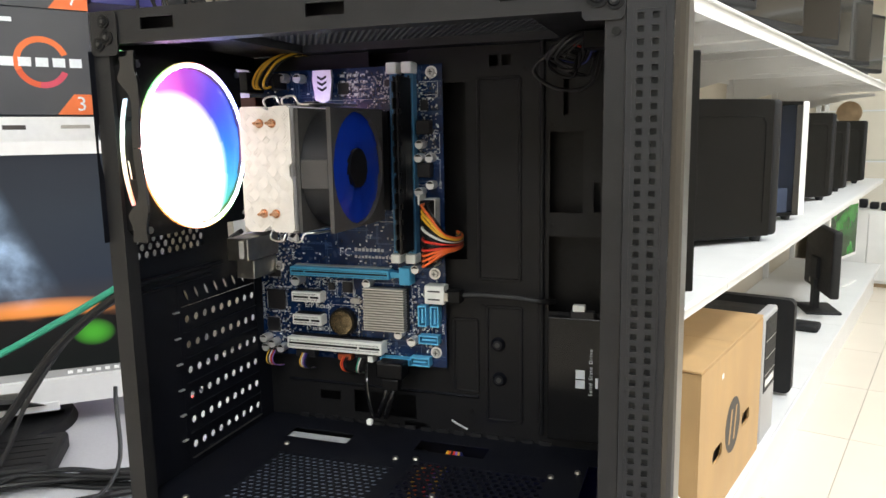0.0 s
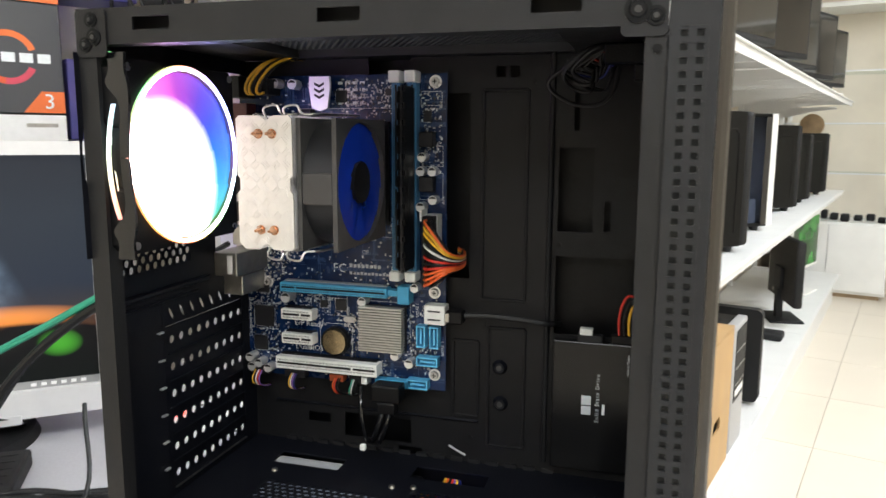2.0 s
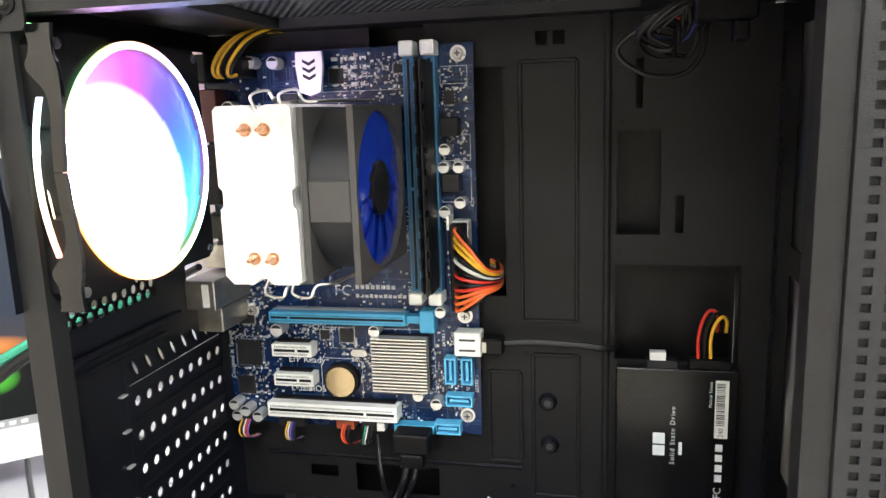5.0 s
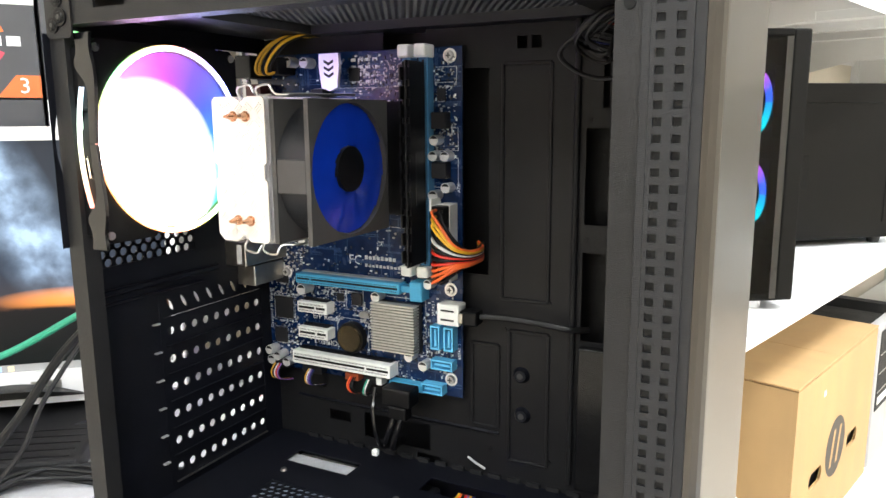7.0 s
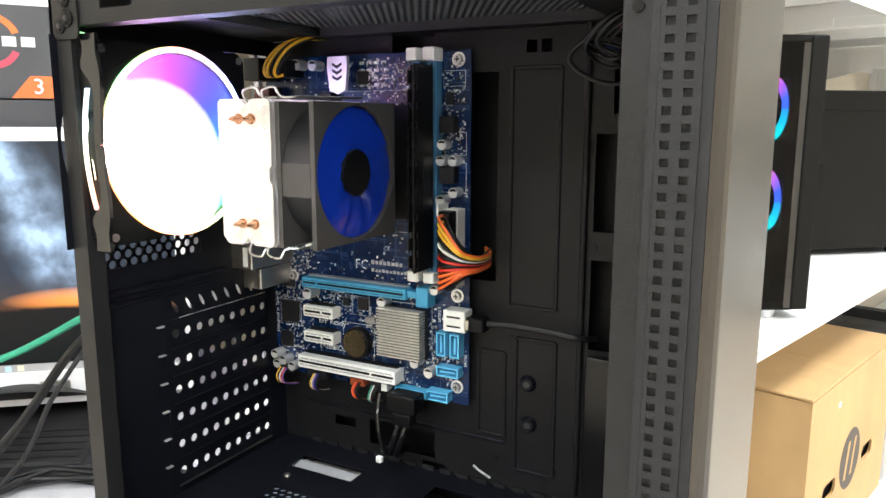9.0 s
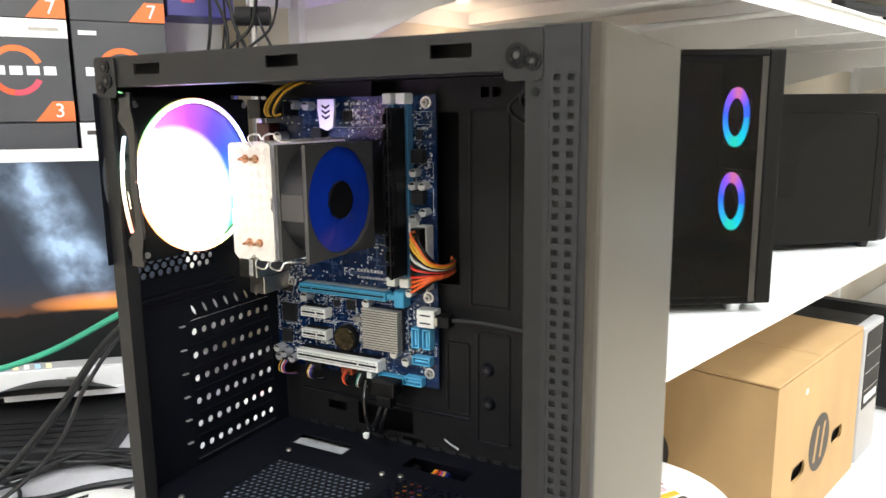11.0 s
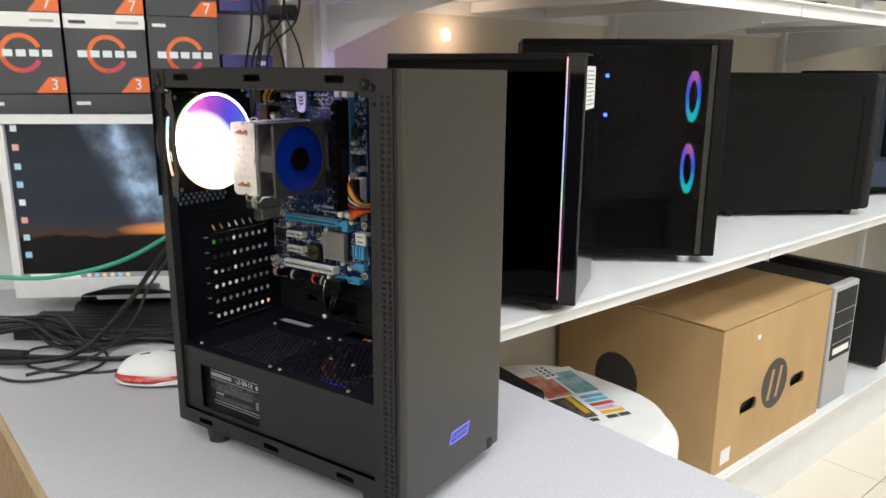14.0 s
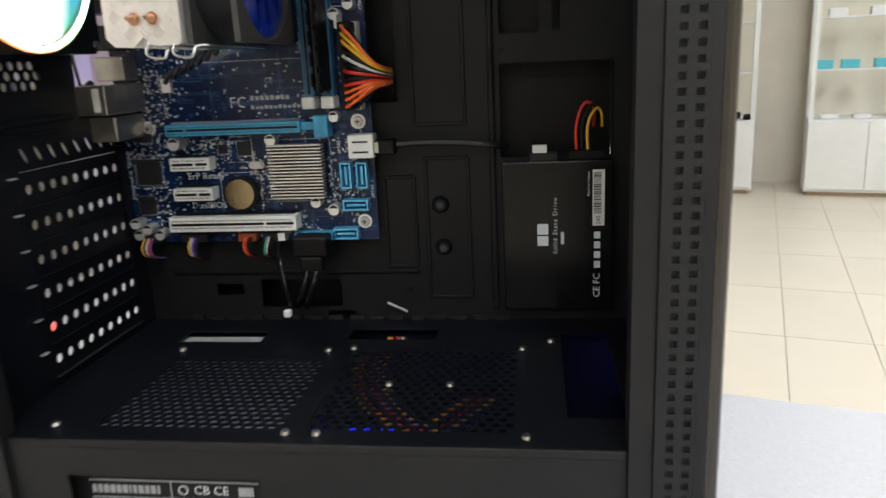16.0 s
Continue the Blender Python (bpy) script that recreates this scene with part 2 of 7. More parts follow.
def glow(name, strength, stops, centre=None, plane="yz", base=(0.6, 0.6, 0.6), axis=None, core=None):
    """A lit translucent plastic whose colour turns with the angle round centre, or runs along an axis."""
    m = bpy.data.materials.new(name)
    m.use_nodes = True
    n, l = m.node_tree.nodes, m.node_tree.links
    b = n["Principled BSDF"]
    b.inputs["Base Color"].default_value, b.inputs["Roughness"].default_value = (*base, 1), 0.4
    tc = n.new("ShaderNodeTexCoord")
    sp = n.new("ShaderNodeSeparateXYZ")
    ramp = n.new("ShaderNodeValToRGB")
    e = ramp.color_ramp.elements
    while len(e) < len(stops):
        e.new(0.5)
    for i, (pos, col) in enumerate(stops):
        e[i].position, e[i].color = pos, (*col, 1)
    if centre:
        mp = n.new("ShaderNodeVectorMath")
        mp.operation = "SUBTRACT"
        mp.inputs[1].default_value = centre
        l.new(tc.outputs["Object"], mp.inputs[0])
        l.new(mp.outputs[0], sp.inputs[0])
        at = n.new("ShaderNodeMath")
        at.operation = "ARCTAN2"
        l.new(sp.outputs["XYZ".index(plane[1].upper())], at.inputs[0])
        l.new(sp.outputs["XYZ".index(plane[0].upper())], at.inputs[1])
        mr = n.new("ShaderNodeMapRange")
        mr.inputs[1].default_value, mr.inputs[2].default_value = -math.pi, math.pi
        l.new(at.outputs[0], mr.inputs[0])
        l.new(mr.outputs[0], ramp.inputs[0])
    else:
        ax, lo, hi = axis
        l.new(tc.outputs["Object"], sp.inputs[0])
        mr = n.new("ShaderNodeMapRange")
        mr.inputs[1].default_value, mr.inputs[2].default_value = lo, hi
        l.new(sp.outputs["XYZ".index(ax.upper())], mr.inputs[0])
        l.new(mr.outputs[0], ramp.inputs[0])
    out = ramp.outputs[0]
    if core:
        # whiter towards the lamp's hot middle
        di = n.new("ShaderNodeVectorMath")
        di.operation = "DISTANCE"
        di.inputs[1].default_value = core[0]
        l.new(tc.outputs["Object"], di.inputs[0])
        cr = n.new("ShaderNodeMapRange")
        cr.inputs[1].default_value, cr.inputs[2].default_value, cr.inputs[3].default_value, cr.inputs[4].default_value = core[1], core[2], 1, 0
        l.new(di.outputs["Value"], cr.inputs[0])
        mx = n.new("ShaderNodeMix")
        mx.data_type = "RGBA"
        l.new(cr.outputs[0], mx.inputs[0])
        l.new(out, mx.inputs[6])
        mx.inputs[7].default_value = (1.0, 0.98, 1.0, 1)
        out = mx.outputs[2]
    l.new(out, b.inputs["Emission Color"])
    b.inputs["Emission Strength"].default_value = strength
    return m


# ---- building helpers ----
WORLDLY = set()


def thing(name, label, category, m=None, group="", kind="", base=None):
    """An Empty for a thing. With m its parts are in its own coordinates; with base they are in the world's."""
    ob = new(name)
    if base is not None:
        ob.matrix_world = Matrix.Translation(base)
        ob.matrix_basis = Matrix.Translation(base)
        WORLDLY.add(ob.name)
    else:
        ob.matrix_basis = m if m is not None else Matrix.Identity(4)
    ob.empty_display_size = 0.02
    return tagged(ob, label, category, group, kind)


def mesh_of(name, bm, material, smooth=False):
    me = bpy.data.meshes.new(name)
    bm.normal_update()
    bm.to_mesh(me)
    bm.free()
    me.materials.append(material)
    if smooth:
        me.polygons.foreach_set("use_smooth", [True] * len(me.polygons))
        me.set_sharp_from_angle(angle=radians(35))
    return me


def part(name, bm, material, parent, label="", smooth=False):
    me = bm if isinstance(bm, bpy.types.Mesh) else mesh_of(name, bm, material, smooth)
    ob = new(name, me)
    ob.parent = parent
    if parent.name in WORLDLY:
        ob.matrix_parent_inverse = parent.matrix_basis.inverted()
    return tagged(ob, label)


def solo(name, bm, material, label, category, m=None, smooth=False, kind="", group=""):
    ob = new(name, mesh_of(name, bm, material, smooth))
    if m is not None:
        ob.matrix_basis = m
    return tagged(ob, label, category, group, kind)


def B():
    return bmesh.new()


def box(bm, x0, x1, y0, y1, z0, z1, bev=0.0, seg=2):
    r = bmesh.ops.create_cube(bm, size=1.0)
    vs = r["verts"]
    for v in vs:
        v.co = Vector((x0 + (v.co.x + 0.5) * (x1 - x0), y0 + (v.co.y + 0.5) * (y1 - y0), z0 + (v.co.z + 0.5) * (z1 - z0)))
    if bev:
        es = list({e for v in vs for e in v.link_edges})
        bmesh.ops.bevel(bm, geom=es, offset=bev, segments=seg, affect="EDGES", profile=0.5)
    return bm


def bx(*a, **k):
    return box(B(), *a, **k)


def cyl(bm, p0, p1, r0, r1=None, n=16, caps=True):
    p0, p1 = Vector(p0), Vector(p1)
    d = p1 - p0
    r1 = r0 if r1 is None else r1
    q = d.to_track_quat("Z", "Y").to_matrix().to_4x4()
    bmesh.ops.create_cone(bm, cap_ends=caps, segments=n, radius1=r0, radius2=r1, depth=d.length, matrix=Matrix.Translation((p0 + p1) / 2) @ q)
    return bm


def smooth_path(pts, steps=8):
    """Catmull-Rom through the points."""
    P = [Vector(p) for p in pts]
    P = [P[0] * 2 - P[1]] + P + [P[-1] * 2 - P[-2]]
    out = []
    for i in range(1, len(P) - 2):
        a, b, c, d = P[i - 1:i + 3]
        for k in range(steps):
            t = k / steps
            out.append(0.5 * (2 * b + (c - a) * t + (2 * a - 5 * b + 4 * c - d) * t * t + (3 * b - a - 3 * c + d) * t ** 3))
    return out + [P[-2]]


def tube(bm, pts, r, n=8, steps=8, flat=1.0):
    path = smooth_path(pts, steps)
    rings, up = [], Vector((0.13, 0.31, 0.94)).normalized()
    for i, p in enumerate(path):
        d = (path[min(i + 1, len(path) - 1)] - path[max(i - 1, 0)]).normalized()
        s = d.cross(up)
        s = s.normalized() if s.length > 1e-4 else Vector((1, 0, 0))
        up = s.cross(d).normalized()
        rings.append([bm.verts.new(p + s * math.cos(a) * r + up * math.sin(a) * r * flat) for a in [2 * math.pi * k / n for k in range(n)]])
    for a, b in zip(rings, rings[1:]):
        for k in range(n):
            bm.faces.new((a[k], a[(k + 1) % n], b[(k + 1) % n], b[k]))
    bm.faces.new(rings[0][::-1])
    bm.faces.new(rings[-1])
    return bm


AX = {"z": lambda a, b, h: (a, b, h), "y": lambda a, b, h: (a, h, b), "x": lambda a, b, h: (h, a, b)}


def panel(bm, axis, a0, a1, b0, b1, h0, h1, holes=()):
    """A sheet across the axis, from h0 to h1 thick, with rectangular openings (a0, a1, b0, b1) cut through it."""
    A = sorted({a0, a1, *[min(max(v, a0), a1) for h in holes for v in h[:2]]})
    C = sorted({b0, b1, *[min(max(v, b0), b1) for h in holes for v in h[2:]]})
    f = AX[axis]

    def solid(i, j):
        if not (0 <= i < len(A) - 1 and 0 <= j < len(C) - 1):
            return False
        ca, cb = (A[i] + A[i + 1]) / 2, (C[j] + C[j + 1]) / 2
        return not any(h[0] < ca < h[1] and h[2] < cb < h[3] for h in holes)

    def quad(*p):
        bm.faces.new([bm.verts.new(f(*q)) for q in p])
    for i in range(len(A) - 1):
        for j in range(len(C) - 1):
            if not solid(i, j):
                continue
            x0, x1, y0, y1 = A[i], A[i + 1], C[j], C[j + 1]
            quad((x0, y0, h0), (x0, y1, h0), (x1, y1, h0), (x1, y0, h0))
            quad((x0, y0, h1), (x1, y0, h1), (x1, y1, h1), (x0, y1, h1))
            if not solid(i - 1, j):
                quad((x0, y0, h0), (x0, y0, h1), (x0, y1, h1), (x0, y1, h0))
            if not solid(i + 1, j):
                quad((x1, y0, h0), (x1, y1, h0), (x1, y1, h1), (x1, y0, h1))
            if not solid(i, j - 1):
                quad((x0, y0, h0), (x1, y0, h0), (x1, y0, h1), (x0, y0, h1))
            if not solid(i, j + 1):
                quad((x0, y1, h0), (x0, y1, h1), (x1, y1, h1), (x1, y1, h0))
    bmesh.ops.remove_doubles(bm, verts=bm.verts, dist=1e-6)
    bmesh.ops.recalc_face_normals(bm, faces=bm.faces)
    return bm


def perforated(bm, axis, a0, a1, b0, b1, h, na, nb, ra, rb=None, sides=6, stagger=True, lean=0.0, depth=0.001):
    """A sheet of na x nb round or slotted holes, staggered row by row, with the holes' inner walls."""
    rb = ra if rb is None else rb
    f = AX[axis]
    pa, pb = (a1 - a0) / (na + (0.5 if stagger else 0)), (b1 - b0) / nb
    V = {}

    def v(a, b, hh):
        k = (round(a, 6), round(b, 6), round(hh, 6))
        if k not in V:
            V[k] = bm.verts.new(f(*k))
        return V[k]
    for j in range(nb):
        y0, y1 = b0 + j * pb, b0 + (j + 1) * pb
        off = pa / 2 if (stagger and j % 2) else 0
        if stagger:
            xa, xb = (a0, a0 + off) if off else (a1 - pa / 2, a1)
            if xb - xa > 1e-7:
                bm.faces.new((v(xa, y0, h), v(xb, y0, h), v(xb, y1, h), v(xa, y1, h)))
        for i in range(na):
            x0 = a0 + off + i * pa
            x1 = x0 + pa
            cx, cy = (x0 + x1) / 2, (y0 + y1) / 2
            ring = []
            for k in range(sides):
                t = 2 * math.pi * (k + 0.5) / sides
                dx, dy = ra * math.cos(t), rb * math.sin(t)
                ring.append((cx + dx + lean * dy, cy + dy))
            hole = [bm.verts.new(f(p[0], p[1], h)) for p in ring]
            back = [bm.verts.new(f(p[0], p[1], h + depth)) for p in ring]
            corner = [v(x1, y1, h), v(x0, y1, h), v(x0, y0, h), v(x1, y0, h)]
            q = sides // 4 if sides % 4 == 0 else None
            owner = [(0 if p[0] >= cx and p[1] >= cy else 1 if p[1] >= cy else 2 if p[0] < cx else 3) for p in [(cx + ra * math.cos(2 * math.pi * (k + 0.5) / sides), cy + rb * math.sin(2 * math.pi * (k + 0.5) / sides)) for k in range(sides)]]
            for k in range(sides):
                k2 = (k + 1) % sides
                o, o2 = owner[k], owner[k2]
                if o == o2:
                    bm.faces.new((hole[k2], hole[k], corner[o]))
                else:
                    bm.faces.new((hole[k2], hole[k], corner[o], corner[o2]))
                bm.faces.new((hole[k], hole[k2], back[k2], back[k]))
    return bm


def lettering(text, size, m, parent, material, name="lettering", thick=0.00005, spacing=1.0):
    cu = bpy.data.curves.new("text", "FONT")
    cu.body, cu.size, cu.extrude, cu.align_x, cu.align_y, cu.space_character = text, size, thick, "CENTER", "CENTER", spacing
    cu.resolution_u = 2
    tmp = bpy.data.objects.new("text", cu)
    me = bpy.data.meshes.new_from_object(tmp)
    bpy.data.objects.remove(tmp)
    me.transform(m)
    me.materials.clear()
    me.materials.append(material)
    ob = new(name, me)
    ob.parent = parent
    if parent.name in WORLDLY:
        ob.matrix_parent_inverse = parent.matrix_basis.inverted()
    return ob


def arc_shape(bm, m, r0, r1, t0, t1, n=24, thick=0.0004):
    """A flat ring segment in the xy plane of m, with a little thickness."""
    rows = []
    for k in range(n + 1):
        t = radians(t0 + (t1 - t0) * k / n)
        c, s = math.cos(t), math.sin(t)
        rows.append([bm.verts.new(m @ Vector(p)) for p in ((r0 * c, r0 * s, 0), (r1 * c, r1 * s, 0), (r1 * c, r1 * s, thick), (r0 * c, r0 * s, thick))])
    for a, b in zip(rows, rows[1:]):
        for k in range(4):
            bm.faces.new((a[k], a[(k + 1) % 4], b[(k + 1) % 4], b[k]))
    bm.faces.new(rows[0])
    bm.faces.new(rows[-1][::-1])
    bmesh.ops.recalc_face_normals(bm, faces=bm.faces)
    return bm


def extruded(bm, pts, m, thick):
    """A flat outline in the xy plane of m, thickened along its z."""
    a = [bm.verts.new(m @ Vector((x, y, 0))) for x, y in pts]
    b = [bm.verts.new(m @ Vector((x, y, thick))) for x, y in pts]
    n = len(pts)
    bm.faces.new(a[::-1])
    bm.faces.new(b)
    for k in range(n):
        bm.faces.new((a[k], a[(k + 1) % n], b[(k + 1) % n], b[k]))
    bmesh.ops.recalc_face_normals(bm, faces=bm.faces)
    return bm


def rounded(x0, x1, y0, y1, r, n=4):
    pts = []
    for cx, cy, t in ((x1 - r, y1 - r, 0), (x0 + r, y1 - r, 90), (x0 + r, y0 + r, 180), (x1 - r, y0 + r, 270)):
        for k in range(n + 1):
            a = radians(t + 90 * k / n)
            pts.append((cx + r * math.cos(a), cy + r * math.sin(a)))
    return pts

# ---- the shop: floor, walls, ceiling ----


def shop_structure():
    bm = bx(-1.6, 4.2, -6.0, 6.4, -0.06, -0.006)
    solo("floor", bm, M_GROUT, "tile grout bed of the shop floor", "floor", SHOP, kind="structure")
    bm = panel(B(), "z", -1.6, 4.2, -6.0, 6.4, 2.8, 2.9)
    solo("ceiling", bm, M_CEIL, "plain white painted ceiling", "ceiling", SHOP, kind="structure")
    for nm, a in (("wall_west", (-1.7, -1.6, -6.0, 6.4, -0.06, 2.9)), ("wall_east", (4.2, 4.3, -6.0, 6.4, -0.06, 2.9)),
                  ("wall_south", (-1.6, 4.2, -6.1, -6.0, -0.06, 2.9)), ("wall_north", (-1.6, 4.2, 6.1, 6.2, -0.06, 2.9))):
        solo(nm, bx(*a), M_WALL, "cream painted shop wall", "wall", SHOP, kind="structure")
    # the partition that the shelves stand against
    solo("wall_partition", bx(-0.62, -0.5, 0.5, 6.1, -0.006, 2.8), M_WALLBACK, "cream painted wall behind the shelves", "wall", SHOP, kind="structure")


def ceiling_lamps():
    # fixtures for all LAMPS, the added unseen row at y -3.4 included
    for lx, ly in LAMPS:
        t = thing("ceiling_light", "white rectangular ceiling light with a glowing diffuser", "ceiling light", SHOP @ pose(lx, ly, 2.8), group="ceiling lights")
        part("frame", panel(B(), "z", -0.31, 0.31, -0.61, 0.61, -0.05, 0.0, [(-0.285, 0.285, -0.585, 0.585)]), M_WHITE, t)
        part("diffuser", bx(-0.285, 0.285, -0.585, 0.585, -0.03, -0.02), M_LAMP, t, "glowing white diffuser")


shop_structure()
ceiling_lamps()

# ---- desk ----


def desk():
    m = SHOP @ pose(0, 0, 0)
    t = thing("desk", "pale grey laminate desk with a wood-coloured front edge", "desk", m)
    part("desktop", bx(-0.86, 1.3, -0.165, 0.432, DESK - 0.026, DESK, bev=0.002), M_DESK, t)
    part("edge_strip", bx(-0.86, 1.3, -0.1675, -0.1651, DESK - 0.025, DESK - 0.001), M_DESKEDGE, t, "light wood edge strip")
    for x in (-0.83, 1.22):
        part("side_panel", bx(x, x + 0.025, -0.12, 0.41, 0.0, DESK - 0.026), M_DESKEDGE, t)
    part("back_panel", bx(-0.805, 1.22, 0.38, 0.4, 0.3, DESK - 0.026), M_DESK, t)


desk()

# ---- shelves along the partition ----
SHELF_LEN = 5.3


def shelf_unit():
    t = thing("wall_shelf_unit", "long white steel wall shelf unit with three levels", "shelf unit", SHOP)
    bays = [(0.5, 1.455), (1.458, 2.455), (2.458, 3.455), (3.458, 4.455), (4.458, 5.3)]
    for z0, z1, v0, v1, ua in ((0.172, 0.2, -0.49, 0.045, 0.5), (0.735, 0.763, -0.49, 0.03, 0.38), (1.306, 1.34, -0.49, 0.04, 0.42)):
        for i, (a, b) in enumerate(bays):
            a = ua if i == 0 else a
            sb = part("shelf_board", bx(v0, v1, a, b, z1 - 0.004, z1, 0.0008, 1), M_SHELF, t)
            part("front_lip", bx(v1 - 0.0022, v1, a, b, z0, z1 - 0.004), M_SHELF, sb)
            part("back_lip", bx(v0, v0 + 0.002, a, b, z0, z1 - 0.004), M_SHELF, sb)
            part("end_lip", bx(v0 + 0.002, v1 - 0.0022, a, a + 0.002, z0, z1 - 0.004), M_SHELF, sb)
            for k in (0.25, 0.5, 0.75):
                part("stiffener", bx(v0 + 0.003, v1 - 0.003, a + (b - a) * k - 0.02, a + (b - a) * k + 0.02, z0 + 0.008, z1 - 0.0042), M_SHELF, sb)
    # price rail along the front of each board
    for z, v1 in ((0.2, 0.045), (0.763, 0.03), (1.34, 0.04)):
        bm = B()
        cyl(bm, (v1 + 0.004, 0.5, z - 0.004), (v1 + 0.004, 5.3, z - 0.004), 0.004, n=8)
        part("price_rail", bm, M_SHELF, t)
    for u in (0.516, 1.456, 2.456, 3.456, 4.456, 5.29):
        bm = bx(-0.499, -0.47, u - 0.015, u + 0.015, 0.0, 2.1)
        for k in range(40):
            box(bm, -0.4699, -0.4692, u - 0.003, u + 0.003, 0.1 + k * 0.05, 0.125 + k * 0.05)
        part("upright", bm, M_SHELF, t)
        for z in (0.735, 1.306):
            bm = B()
            mm = Matrix(((1, 0, 0, 0), (0, 0, 1, u - 0.0015), (0, 1, 0, 0), (0, 0, 0, 1)))
            extruded(bm, [(-0.47, z - 0.09), (-0.44, z - 0.085), (-0.2, z - 0.03), (-0.05, z - 0.015), (-0.05, z), (-0.47, z)], mm, 0.003)
            part("bracket", bm, M_SHELF, t)
    part("kick_board", bx(-0.48, 0.02, 0.5, 5.3, 0.0, 0.172), M_SHELF, t)


shelf_unit()
# ---- the open computer case ----
CX1, CY1, CZ0, CZ1 = 0.325, 0.186, 0.752, 1.178
FX = 0.354                              # front of the bezel
TRAY = 0.178
SHROUD = 0.852


def computer_case():
    t = thing("computer_case", "black tower computer case with its side open on the desk", "computer case", base=(0.18, 0.09, DESK))
    # side frame: rim round the opening
    bm = panel(B(), "y", 0.0, CX1, CZ0, CZ1, 0.0, 0.0012, [(0.0125, 0.315, 0.77, 1.158)] + [(x, x + 0.024, 1.1655, 1.1725) for x in (0.038, 0.151, 0.262)] + [(x, x + 0.024, 0.757, 0.7635) for x in (0.038, 0.151, 0.262)])
    part("side_frame", bm, M_CASE, t)
    # inner returns of the rim
    bm = bx(0.0115, 0.0125, 0.0012, 0.011, 0.77, 1.158)
    box(bm, 0.315, 0.316, 0.0012, 0.014, 0.77, 1.158)
    box(bm, 0.0125, 0.315, 0.0012, 0.012, 1.158, 1.159)
    part("rim_return", bm, M_CASE, t)
    # tray with cut-outs
    holes = [(0.169, 0.188, 1.0, 1.139), (0.254, 0.279, 1.039, 1.1), (0.2535, 0.325, 0.962, 1.021), (0.083, 0.141, 0.861, 0.881),
             (0.107, 0.141, 1.153, 1.168), (0.058, 0.074, 1.15, 1.1545), (0.207, 0.214, 1.15, 1.158), (0.217, 0.224, 1.15, 1.158),
             (0.264, 0.268, 1.112, 1.14), (0.287, 0.292, 1.04, 1.062), (0.05, 0.07, 0.87, 0.878), (0.13, 0.15, 0.852, 0.858)]
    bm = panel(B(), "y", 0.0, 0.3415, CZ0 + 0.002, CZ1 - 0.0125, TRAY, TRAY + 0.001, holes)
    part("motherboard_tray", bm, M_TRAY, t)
    # pressed ridges on the tray: outlines of the raised panels
    def ridge(x0, x1, z0, z1):
        bm = B()
        w = 0.0012
        for p in ((x0, x1, z0 - w, z0 + w), (x0, x1, z1 - w, z1 + w)):
            box(bm, p[0], p[1], TRAY - 0.0012, TRAY + 0.0005, p[2], p[3], 0.0005, 1)
        for p in ((x0 - w, x0 + w, z0, z1), (x1 - w, x1 + w, z0, z1)):
            box(bm, p[0], p[1], TRAY - 0.0012, TRAY + 0.0005, p[2], p[3], 0.0005, 1)
        part("pressed_ridge", bm, M_TRAY, t)
    ridge(0.198, 0.231, 0.985, 1.141)
    ridge(0.176, 0.196, 0.89, 0.951)
    ridge(0.204, 0.232, 0.868, 0.963)
    bm = bx(0.2465, 0.2505, TRAY - 0.004, TRAY + 0.0002, 0.86, 1.17, 0.0015, 2)
    part("pressed_step", bm, M_TRAY, t)
    bm = bx(0.02, 0.197, TRAY - 0.002, TRAY + 0.0002, 0.885, 0.8875, 0.001, 1)
    part("pressed_step", bm, M_CASE_IN, t)
    # screw wells
    for x, z in ((0.213, 0.932), (0.214, 0.903)):
        bm = B()
        cyl(bm, (x, TRAY - 0.003, z), (x, TRAY, z), 0.004, 0.006, 20)
        w = part("screw_boss", bm, M_CASE_IN, t, smooth=True)
        bm = B()
        cyl(bm, (x, TRAY - 0.0036, z), (x, TRAY - 0.0031, z), 0.0022, 0.0022, 12)
        part("screw", bm, M_FANGREY, w)
    for x, z in ((0.235, 1.147), (0.2555, 1.029), (0.2315, 0.985), (0.256, 1.105), (0.2, 0.963), (0.2335, 0.872), (0.19, 0.873)):
        bm = B()
        cyl(bm, (x, TRAY - 0.0006, z), (x, TRAY + 0.0004, z), 0.0018, n=12)
        part("tray_hole", bm, M_BLACK, t)
    # back side panel, top, bottom
    # far panel in M_BLACK, so that the tray's cut-outs look shaded
    part("far_side_panel", bx(0.0, CX1, 0.1995, 0.2007, CZ0, CZ1), M_BLACK, t)
    # added block that stops light leaking in behind the tray's front end
    part("leak_block", bx(CX1 + 0.0003, 0.338, CY1 + 0.0004, 0.2007, CZ0, CZ1), M_BLACK, t)
    part("bottom_plate", bx(0.0, CX1, 0.0013, 0.1994, CZ0, CZ0 + 0.0012), M_CASE_IN, t)
    bm = panel(B(), "z", 0.0, CX1, 0.014, 0.1994, CZ1 - 0.012, CZ1, [(0.055, 0.265, 0.035, 0.165)])
    top = part("top_plate", bm, M_CASE, t)
    part("top_edge", bx(0.0, CX1, 0.0012, 0.0139, CZ1 - 0.0012, CZ1), M_CASE, top)
    bm = perforated(B(), "z", 0.055, 0.265, 0.035, 0.165, CZ1 - 0.006, 40, 29, 0.0018, sides=6, depth=0.001)
    part("top_mesh", bm, M_CASE, t)
    # raised frame round the mesh on top
    bm = panel(B(), "z", 0.05, 0.27, 0.03, 0.17, CZ1, CZ1 + 0.0015, [(0.056, 0.264, 0.036, 0.164)])
    part("mesh_rim", bm, M_CASE, t)
